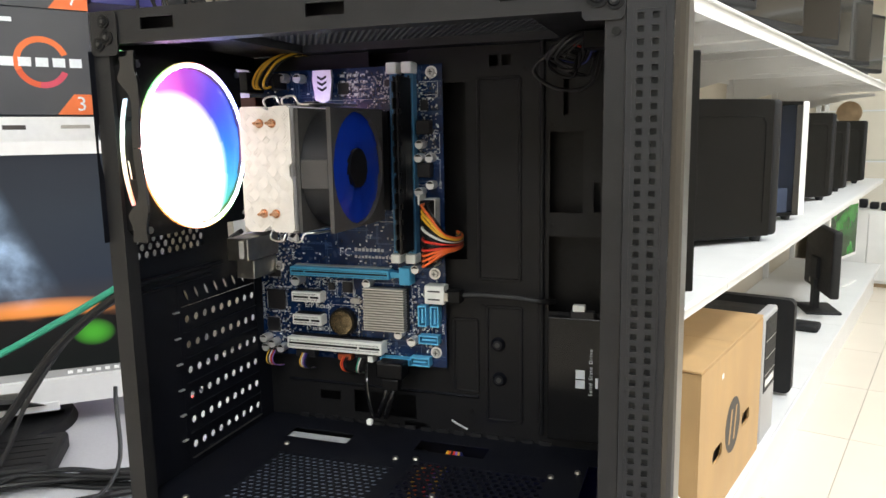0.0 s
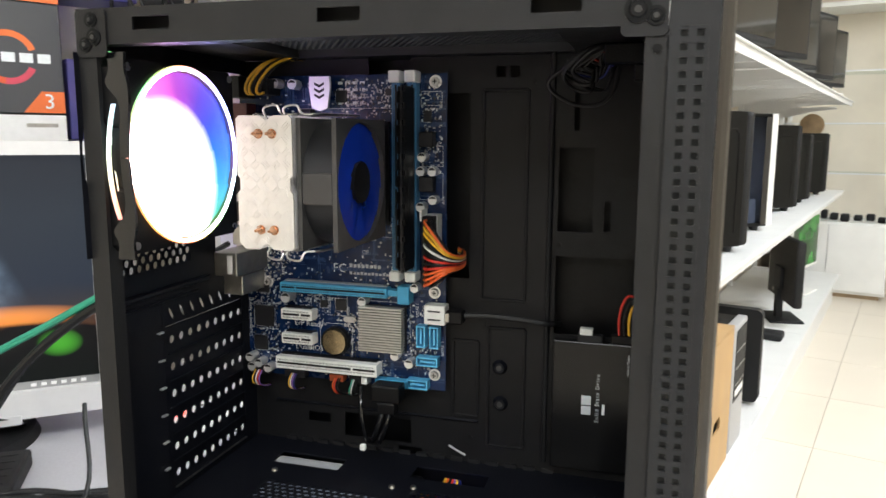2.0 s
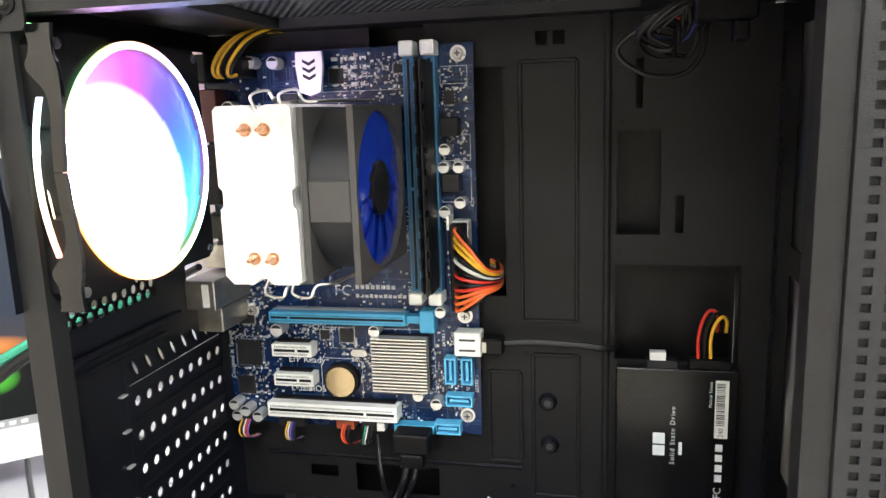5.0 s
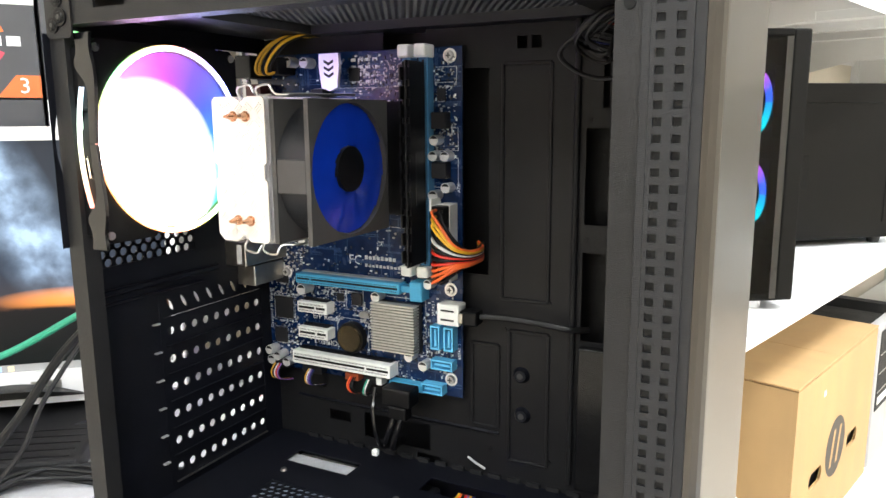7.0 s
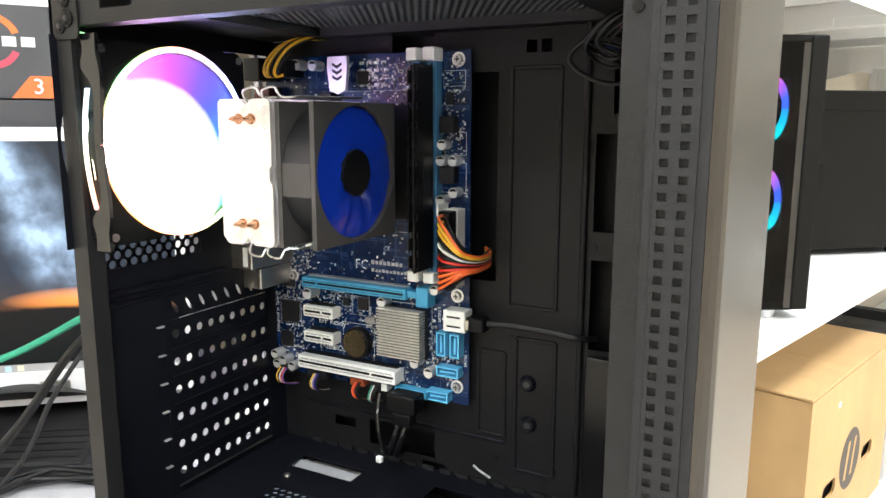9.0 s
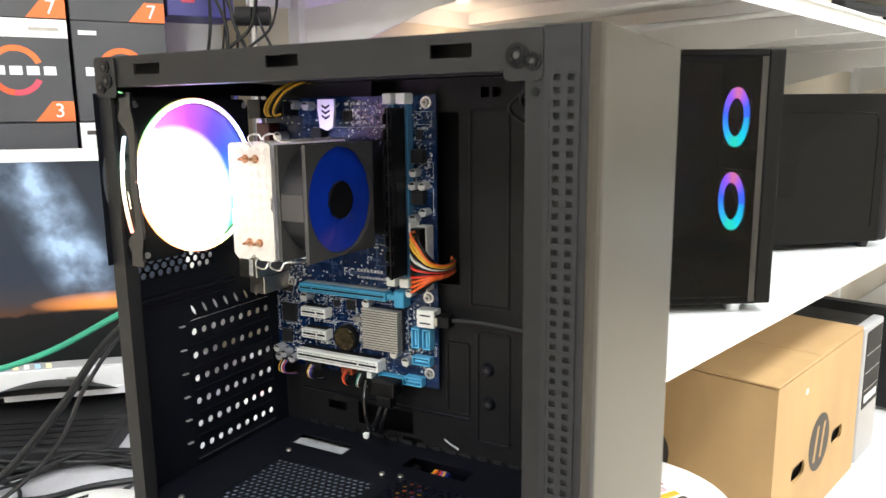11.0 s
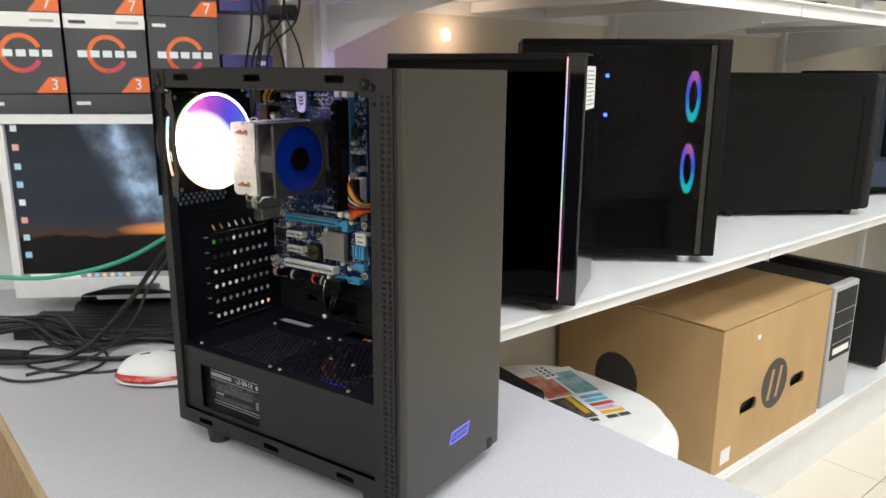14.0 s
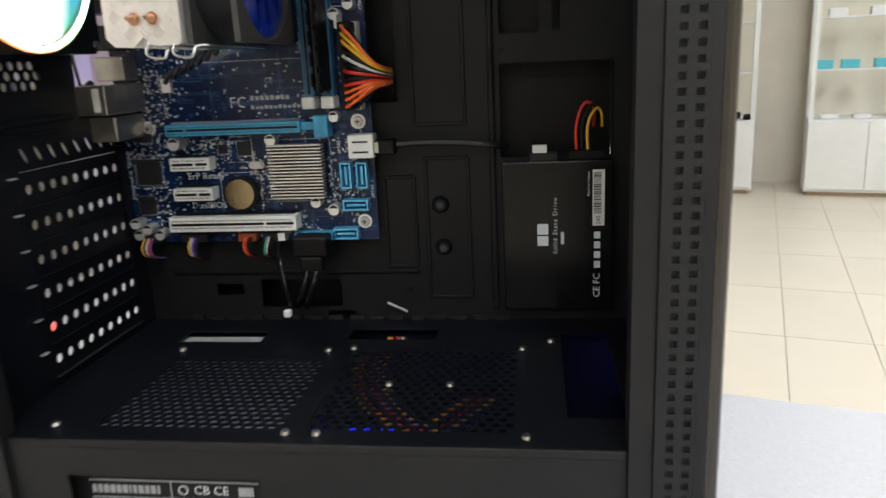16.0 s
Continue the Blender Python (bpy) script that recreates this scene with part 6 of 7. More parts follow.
tower("black tower with a glass side and a rainbow edge light", 0.256, 0.62, 15, 0.35, 0.19, 0.445, "glass")
tower("black glass tower with two rainbow lit front fans", 0.357, 1.14, 31, 0.44, 0.2, 0.485, "fans")
tower("plain black steel tower with a rounded front", 0.59, 2.03, 40, 0.485, 0.19, 0.42, "plain")
tower("tower with a white front and a glass side", 0.73, 2.62, 42, 0.42, 0.2, 0.43, "white")
tower("slim black tower with a plain side", 0.955, 3.46, 44, 0.4, 0.18, 0.4, "plain")
tower("black tower further along the shelf", 1.1, 3.98, 44, 0.38, 0.18, 0.36, "plain")
tower("black tower at the shelf's far end", 1.3, 4.62, 44, 0.4, 0.18, 0.37, "plain")


def carton():
    # big brown box on the bottom board, front towards the aisle
    t = thing("cardboard_box", "large brown cardboard box with printed round logos and hand holes", "box", SHOP @ pose(0.03, 1.275, 0.2))
    w, d, h = 0.585, 0.5, 0.383
    bm = panel(B(), "x", 0.0, w, 0.0, h, -0.005, 0.0, [(0.112, 0.198, 0.13, 0.17), (0.382, 0.468, 0.13, 0.17)])
    part("front_side", bm, M_CARD, t)
    bm = bx(-d, -0.0052, 0.0, 0.005, 0.0, h)
    part("left_side", bm, M_CARD, t)
    part("right_side", bx(-d, -0.0052, w - 0.005, w, 0.0, h), M_CARD, t)
    part("back_side", bx(-d - 0.005, -d, 0.0, w, 0.0, h), M_CARD, t)
    part("bottom", bx(-d, -0.0052, 0.0052, w - 0.0052, 0.0, 0.005), M_CARD, t)
    part("top_flap", bx(-d * 0.5 + 0.001, 0.001, -0.003, w - 0.0005, h + 0.003, h + 0.008, 0.001, 1), M_CARD, t)
    part("top_flap", bx(-d, -d * 0.5 - 0.001, -0.003, w - 0.0005, h + 0.003, h + 0.008, 0.001, 1), M_CARD, t)
    part("packing_tape", bx(-d, -0.0, w / 2 - 0.025, w / 2 + 0.025, h + 0.0082, h + 0.0086), M_CARD, t)
    for y in (0.155, 0.425):
        edge = B()
        oval = [(0.024 * (1 if math.cos(a) > 0 else -1) + 0.018 * math.cos(a), 0.018 * math.sin(a)) for a in [2 * math.pi * (k + 0.5) / 24 for k in range(24)]]
        square = [(0.043 * p[0] / max(abs(p[0]) / 1.0, abs(p[1]) * 2.15), 0.02 * p[1] / max(abs(p[1]), abs(p[0]) / 2.15)) for p in oval]
        for dx in (-0.005, 0.0):
            vi, vo = [[edge.verts.new((dx, y + p[0], 0.15 + p[1])) for p in q] for q in (oval, square)]
            for k in range(24):
                edge.faces.new((vi[k], vi[(k + 1) % 24], vo[(k + 1) % 24], vo[k]))
        part("hole_edge", edge, M_CARD, t)
        # black block behind the cut opening, in place of the box's inner shade
        part("hole_dark_backing", bx(-0.02, -0.012, y - 0.045, y + 0.045, 0.12, 0.18), M_BLACK, t, "black backing that darkens the hand hole")
    mm = Matrix(((0, 0, 1, 0.0), (1, 0, 0, 0.29), (0, 1, 0, 0.175), (0, 0, 0, 1)))
    logo = part("round_logo", extruded(B(), [(0.07 * math.cos(2 * math.pi * k / 40), 0.07 * math.sin(2 * math.pi * k / 40)) for k in range(40)], mm, 0.0004), M_INK, t, "dark round printed logo")
    for q in (-0.022, 0.022):
        part("logo_stroke", extruded(B(), [(q - 0.017, -0.042), (q - 0.003, -0.042), (q + 0.017, 0.042), (q + 0.003, 0.042)], mm @ pose(0, 0, 0.0004), 0.0003), M_CARD, logo)
    mm = Matrix(((1, 0, 0, -0.3), (0, 0, -1, 0.0), (0, 1, 0, 0.17), (0, 0, 0, 1)))
    part("round_logo", extruded(B(), [(0.07 * math.cos(2 * math.pi * k / 40), 0.07 * math.sin(2 * math.pi * k / 40)) for k in range(40)], mm, 0.0004), M_INK, t, "dark round printed logo")
    part("shipping_label", bx(0.0, 0.0005, 0.04, 0.085, 0.02, 0.06), M_LABEL, t, "small white label")
    part("printed_mark", bx(0.0, 0.0004, 0.17, 0.185, 0.325, 0.337), M_LABEL, t)


carton()


def bottom_shelf_things():
    # silver desktop computer beside the carton
    t = thing("desktop_computer", "silver desktop computer with a dark front grille", "computer", SHOP @ pose(0.03, 1.885, 0.2))
    part("body", bx(-0.4, -0.03, 0.0, 0.17, 0.0, 0.375, 0.004, 2), M_CASEPC, t)
    part("front_panel", bx(-0.0298, 0.0, 0.0, 0.17, 0.0, 0.38, 0.006, 3), M_SILVER, t, smooth=True)
    part("front_grille", bx(0.0, 0.002, 0.015, 0.155, 0.15, 0.365, 0.001, 1), M_MATT, t, "dark front grille")
    for k in range(3):
        part("drive_line", bx(0.002, 0.003, 0.02, 0.15, 0.2 + k * 0.05, 0.202 + k * 0.05), M_STEEL, t)
    part("sticker", bx(0.002, 0.0026, 0.03, 0.14, 0.165, 0.185), M_LABEL, t)
    # black slab-like monitor stored on its foot
    t = thing("stored_display", "black flat display standing on the bottom shelf", "display", SHOP @ pose(0.03, 2.34, 0.2))
    side = Matrix(((1, 0, 0, 0), (0, 0, 1, 0.0), (0, 1, 0, 0), (0, 0, 0, 1)))
    part("panel_back", extruded(B(), rounded(-0.42, 0.0, 0.012, 0.335, 0.022, 6), side, 0.04), M_MATT, t, "matt black back shell")
    part("screen", extruded(B(), rounded(-0.405, -0.015, 0.03, 0.32, 0.004, 2), Matrix(((1, 0, 0, 0), (0, 0, 1, 0.0402), (0, 1, 0, 0), (0, 0, 0, 1))), 0.001), M_GLASSY, t)
    part("stand", bx(-0.3, -0.12, -0.03, 0.08, 0.0, 0.012, 0.003, 1), M_MATT, t)
    # monitor further along
    t = thing("display_monitor", "black monitor on a stand on the bottom shelf", "display", pose(0.94, 3.62, 0.2, 0, 0, 97))
    part("stand_base", bx(-0.12, 0.12, -0.08, 0.08, 0.0, 0.012, 0.005, 2), M_MATT, t)
    part("stand_neck", bx(-0.025, 0.025, 0.0, 0.03, 0.012, 0.16), M_MATT, t)
    part("screen_back", bx(-0.23, 0.23, -0.03, 0.012, 0.1, 0.42, 0.01, 3), M_MATT, t, smooth=True)
    part("hinge_block", bx(-0.06, 0.06, 0.0122, 0.03, 0.16, 0.27, 0.008, 2), M_MATT, t)
    part("round_mark", cyl(B(), (0.12, 0.012, 0.13), (0.12, 0.0126, 0.13), 0.012, n=20), M_DIM_STEEL, t, "small round maker's mark")
    part("screen", bx(-0.215, 0.215, -0.031, -0.0299, 0.115, 0.405), M_GLASSY, t)
    t = thing("display_monitor", "white monitor with a green picture on the bottom shelf", "display", pose(1.13, 4.35, 0.2, 0, 0, 64))
    part("stand_base", bx(-0.12, 0.12, -0.08, 0.08, 0.0, 0.012, 0.005, 2), M_WHITE, t)
    part("stand_neck", bx(-0.025, 0.025, 0.0, 0.03, 0.012, 0.2), M_WHITE, t)
    part("screen_back", bx(-0.25, 0.25, -0.03, 0.0, 0.14, 0.47, 0.006, 2), M_WHITE, t)
    part("screen", bx(-0.23, 0.23, -0.031, -0.0299, 0.16, 0.45), mat("green_screen_picture", (0.02, 0.05, 0.02), 0.2, 0, 0.5, 9, second=(0.1, 0.6, 0.1), second_scale=6, second_amount=0.9), t)
    # small dark parts on the shelf
    for u, v in ((3.15, -0.2), (3.3, -0.1), (2.9, -0.25)):
        bm = bx(v - 0.08, v + 0.08, u - 0.05, u + 0.05, 0.2, 0.235, 0.012, 3)
        solo("cable_box", bm, M_MATT, "low black plastic box on the bottom shelf", "box", SHOP, smooth=True, group="low boxes on the bottom shelf")
    # white round-cornered machine with printed sheets on it
    t = thing("printer", "white round-cornered printer on the bottom shelf", "printer", SHOP @ pose(0, 0, 0.2))
    pts = rounded(-0.42, 0.115, 0.56, 1.12, 0.2, 10)
    bm = extruded(B(), pts, Matrix.Identity(4), 0.225)
    top = [e for e in bm.edges if all(abs(v.co.z - 0.225) < 1e-5 for v in e.verts)]
    bmesh.ops.bevel(bm, geom=top, offset=0.025, segments=4, affect="EDGES", profile=0.5)
    part("body", bm, M_WHITE, t, smooth=True)
    bm = extruded(B(), rounded(-0.4, 0.095, 0.58, 1.1, 0.19, 10), pose(0, 0, 0.2255), 0.02)
    top = [e for e in bm.edges if all(abs(v.co.z - 0.2455) < 1e-5 for v in e.verts)]
    bmesh.ops.bevel(bm, geom=top, offset=0.012, segments=4, affect="EDGES", profile=0.5)
    part("lid", bm, M_WHITE, t, "white rounded lid", smooth=True)
    part("knob", cyl(B(), (-0.06, 1.0, 0.2455), (-0.06, 1.0, 0.249), 0.012, n=20), M_SCREENWHITE, t)
    # printed sheets
    z = 0.2 + 0.2462
    t = thing("colour_chart", "glossy printed colour test sheet lying on the printer", "paper", pose(0.278, 0.962, z, 0, 0, 146.7))
    part("sheet", bx(0.0, 0.297, 0.0, 0.21, 0, 0.0006), M_PAPER, t)
    for k, ma in enumerate((W_YELLOW, M_PINK, M_MAGENTA, M_CYAN, M_SATA_BLUE)):
        part("colour_patch", bx(0.032 + k * 0.021, 0.047 + k * 0.021, 0.018, 0.078, 0.0006, 0.0009), ma, t)
    for y in (0.018, 0.05, 0.1, 0.136):
        part("colour_patch", bx(0.01, 0.025, y, y + 0.028, 0.0006, 0.0009), M_INK, t)
    part("gradient_print", bx(0.145, 0.27, 0.012, 0.075, 0.0006, 0.0009), M_TEALFADE, t, "teal print fading to white")
    part("gradient_print", bx(0.145, 0.27, 0.082, 0.15, 0.0006, 0.0009), M_REDFADE, t, "orange red print fading to white")
    part("photo_print", bx(0.03, 0.138, 0.092, 0.2, 0.0006, 0.0009), M_PHOTO, t, "dark photo print")
    part("photo_streak", bx(0.05, 0.138, 0.097, 0.112, 0.0009, 0.0011), W_YELLOW, t)
    t = thing("black_tray", "long black plastic device with rounded edges lying on the printer", "device", pose(0.085, 0.885, z + 0.0012, 0, 0, 156))
    part("tray_body", bx(0.0, 0.34, 0.0, 0.11, 0.0, 0.036, 0.014, 4), M_MATT, t, smooth=True)
    t = thing("key_plate", "small white key plate with dark keys on the printer", "key plate", pose(0.0, 1.045, z, 0, 0, 150))
    part("plate", bx(-0.035, 0.035, -0.02, 0.02, 0.0, 0.004, 0.001, 1), M_LABEL, t)
    for i in range(4):
        for j in range(2):
            part("key", bx(-0.027 + i * 0.016, -0.021 + i * 0.016, -0.012 + j * 0.016, -0.006 + j * 0.016, 0.004, 0.0055), M_INK, t)


bottom_shelf_things()


def upper_shelf_things():
    for i, (u, v, a, w) in enumerate(((1.55, -0.08, 74, 0.42), (2.1, -0.06, 78, 0.46), (2.62, -0.05, 70, 0.44), (3.1, -0.06, 76, 0.5), (3.75, -0.05, 74, 0.46), (4.4, -0.05, 74, 0.46))):
        t = thing("shelf_monitor", "black monitor with a silver foot on the upper shelf", "monitor", SHOP @ pose(v, u, 1.34, 0, 0, a), group="monitors on the upper shelf")
        part("stand_base", bx(-0.11, 0.11, -0.07, 0.09, 0.0, 0.012, 0.005, 2), M_SCREENWHITE if i % 2 else M_MATT, t)
        part("stand_neck", bx(-0.03, 0.03, 0.01, 0.035, 0.012, 0.12, 0.004, 1), M_SCREENWHITE if i % 2 else M_MATT, t)
        part("screen_back", bx(-w / 2, w / 2, -0.025, 0.012, 0.05, 0.36, 0.006, 2), M_MATT, t)
        part("screen", bx(-w / 2 + 0.014, w / 2 - 0.014, -0.026, -0.0249, 0.07, 0.345), M_GLASSY, t)
    t = thing("wooden_clock", "round wooden clock on the far upper shelf", "clock", SHOP @ pose(-0.15, 4.95, 0.763))
    bm = B()
    cyl(bm, (0.0, -0.02, 0.42), (0.0, 0.02, 0.42), 0.07, n=32)
    part("face", bm, M_DESKEDGE, t)
    part("stand", bx(-0.06, 0.06, -0.03, 0.03, 0.0, 0.35), M_DESKEDGE, t)


upper_shelf_things()


def display_cabinet(v0, v1, label):
    t = thing("display_cabinet", label, "cabinet", SHOP @ pose(v0, 5.5, 0), group="display cabinets")
    w, d = v1 - v0, 0.4
    part("lower_body", bx(0.0, w, 0.0, d, 0.03, 0.53, 0.003, 1), M_WHITE, t)
    part("plinth", bx(0.03, w - 0.03, 0.03, d - 0.03, 0.0, 0.03), M_DESKEDGE, t)
    part("cabinet_door", bx(0.004, w / 2 - 0.002, -0.016, 0.0, 0.05, 0.515, 0.002, 1), M_WHITE, t)
    part("cabinet_door", bx(w / 2 + 0.002, w - 0.004, -0.016, 0.0, 0.05, 0.515, 0.002, 1), M_WHITE, t)
    for x in (0.0, w - 0.03):
        for y in (0.0, d - 0.03):
            part("post", bx(x, x + 0.03, y, y + 0.03, 0.53, 1.98), M_WHITE, t)
    part("top_board", bx(0.0, w, 0.0, d, 1.98, 2.01), M_WHITE, t)
    for z in (0.86, 1.2, 1.55):
        s = part("glass_shelf", bx(0.031, w - 0.031, 0.005, d - 0.005, z, z + 0.006), M_CLEAR, t)
        s.visible_shadow = False
        part("shelf_edge", bx(0.031, w - 0.031, 0.0, 0.0048, z - 0.002, z + 0.008), M_SCREENWHITE, t)
    part("back_board", bx(0.031, w - 0.031, d - 0.006, d - 0.002, 0.531, 1.979), M_WALL, t)
    return t


display_cabinet(-0.42, 0.315, "white display cabinet with glass shelves and black gadgets")
display_cabinet(0.655, 1.4, "white display cabinet with glass shelves and blue boxes")
display_cabinet(1.75, 2.5, "white display cabinet with empty glass shelves")


def cabinet_goods():
    rnd = random.Random(21)
    for i in range(9):
        u, v = 5.56 + rnd.uniform(0, 0.2), -0.34 + i * 0.075
        bm = bx(v - 0.025, v + 0.03, u - 0.04, u + 0.04, 0.53, 0.565 + rnd.uniform(0, 0.05), 0.01, 2)
        solo("gadget", bm, M_MATT, "small black gadget standing in the display cabinet", "gadget", SHOP, smooth=True, group="gadgets in the cabinet")
    for z, v in ((0.866, 0.74), (0.866, 0.9), (0.866, 1.1), (0.53, 0.8), (0.53, 1.0), (0.53, 1.2), (1.206, 0.8), (1.206, 1.05)):
        bm = bx(v - 0.06, v + 0.05, 5.6, 5.7, z, z + (0.06 if z > 0.6 else 0.03), 0.002, 1)
        solo("small_box", bm, M_CYAN if z < 1 and z > 0.6 else M_PAPER, "small boxed product in the display cabinet", "box", SHOP, group="boxes in the cabinet")
    t = thing("door_post", "dark blue painted post by the far cabinets", "post", SHOP @ pose(0.12, 5.96, 0))
    part("post", bx(-0.05, 0.05, -0.05, 0.05, 0, 2.8), mat("blue_paint", (0.04, 0.05, 0.25), 0.4, 0, 0.1, 20), t)
    t = thing("framed_picture", "small framed picture with orange on the far wall", "picture", SHOP @ pose(-0.3, 6.09, 1.45))
    part("frame", panel(B(), "y", -0.2, 0.2, 0.0, 0.35, -0.02, 0.0, [(-0.18, 0.18, 0.02, 0.33)]), M_INK, t)
    part("image", bx(-0.18, 0.18, -0.012, -0.006, 0.02, 0.33), mat("orange_picture", (0.6, 0.4, 0.25), 0.5, 0, 0.3, 9, second=(0.7, 0.18, 0.03), second_scale=7, second_amount=0.9), t)


cabinet_goods()

# ---- the desk's own things ----


def screen_picture():
    """Night sky over a sunset strip with a dark land below, in the screen's own x and z."""
    m = bpy.data.materials.new("night_sky_screen")
    m.use_nodes = True
    n, l = m.node_tree.nodes, m.node_tree.links
    b = n["Principled BSDF"]
    b.inputs["Base Color"].default_value, b.inputs["Roughness"].default_value = (0.004, 0.004, 0.005, 1), 0.4
    b.inputs["Specular IOR Level"].default_value = 0.15
    tc, sp = n.new("ShaderNodeTexCoord"), n.new("ShaderNodeSeparateXYZ")
    l.new(tc.outputs["Object"], sp.inputs[0])

    def math_node(op, a, b2=None, c=None):
        k = n.new("ShaderNodeMath")
        k.operation = op
        for i, v in enumerate((a, b2, c)):
            if v is None:
                continue
            if isinstance(v, (int, float)):
                k.inputs[i].default_value = v
            else:
                l.new(v, k.inputs[i])
        return k.outputs[0]
    x, z = sp.outputs[0], sp.outputs[2]
    no = n.new("ShaderNodeTexNoise")
    no.inputs["Scale"].default_value, no.inputs["Detail"].default_value = 22, 7
    l.new(tc.outputs["Object"], no.inputs["Vector"])
    # the sky's ground colour by height
    mr = n.new("ShaderNodeMapRange")
    mr.inputs[1].default_value, mr.inputs[2].default_value = 0.012, 0.29
    l.new(math_node("ADD", z, math_node("MULTIPLY", math_node("SUBTRACT", no.outputs["Fac"], 0.5), 0.03)), mr.inputs[0])
    ra = n.new("ShaderNodeValToRGB")
    e = ra.color_ramp.elements
    stops = [(0.0, (0.004, 0.006, 0.005)), (0.235, (0.008, 0.007, 0.007)), (0.25, (0.09, 0.04, 0.02)), (0.3, (0.05, 0.045, 0.05)), (0.42, (0.03, 0.04, 0.06)), (0.7, (0.035, 0.045, 0.06)), (1.0, (0.03, 0.035, 0.045))]
    while len(e) < len(stops):
        e.new(0.5)
    for i, (p, c) in enumerate(stops):
        e[i].position, e[i].color = p, (*c, 1)
    l.new(mr.outputs[0], ra.inputs[0])
    # milky way: a leaning bright band
    lean = math_node("SUBTRACT", x, math_node("MULTIPLY_ADD", z, -0.45, 0.3))
    band = math_node("POWER", math_node("MAXIMUM", math_node("SUBTRACT", 1.0, math_node("MULTIPLY", math_node("ABSOLUTE", lean), 17.0)), 0.0), 1.4)
    above = n.new("ShaderNodeMapRange")
    above.inputs[1].default_value, above.inputs[2].default_value = 0.09, 0.13
    l.new(z, above.inputs[0])
    cloud = math_node("MULTIPLY", math_node("MULTIPLY", band, above.outputs[0]), math_node("POWER", math_node("MULTIPLY", no.outputs["Fac"], 1.75), 3.2))
    # sunset glow near the horizon
    dx = math_node("MULTIPLY", math_node("SUBTRACT", x, 0.275), 9.5)
    dz = math_node("MULTIPLY", math_node("SUBTRACT", z, 0.09), 62.0)
    sun = math_node("MAXIMUM", math_node("SUBTRACT", 1.0, math_node("ADD", math_node("MULTIPLY", dx, dx), math_node("MULTIPLY", dz, dz))), 0.0)
    hz = n.new("ShaderNodeMapRange")
    hz.inputs[1].default_value, hz.inputs[2].default_value = 0.079, 0.083
    l.new(z, hz.inputs[0])
    sun = math_node("MULTIPLY", sun, hz.outputs[0])
    # green tent
    tx = math_node("MULTIPLY", math_node("SUBTRACT", x, 0.335), 38.0)
    tz = math_node("MULTIPLY", math_node("SUBTRACT", z, 0.055), 55.0)
    tent = math_node("MAXIMUM", math_node("SUBTRACT", 1.0, math_node("ADD", math_node("MULTIPLY", tx, tx), math_node("MULTIPLY", tz, tz))), 0.0)

    def add(base, fac, colour):
        mx = n.new("ShaderNodeMix")
        mx.data_type, mx.blend_type = "RGBA", "ADD"
        l.new(fac, mx.inputs[0])
        l.new(base, mx.inputs[6])
        mx.inputs[7].default_value = (*colour, 1)
        mx.clamp_factor = True
        return mx.outputs[2]
    out = add(ra.outputs[0], cloud, (0.45, 0.62, 0.85))
    out = add(out, sun, (1.0, 0.32, 0.05))
    out = add(out, tent, (0.07, 0.42, 0.03))
    l.new(out, b.inputs["Emission Color"])
    b.inputs["Emission Strength"].default_value = 1.0
    return m


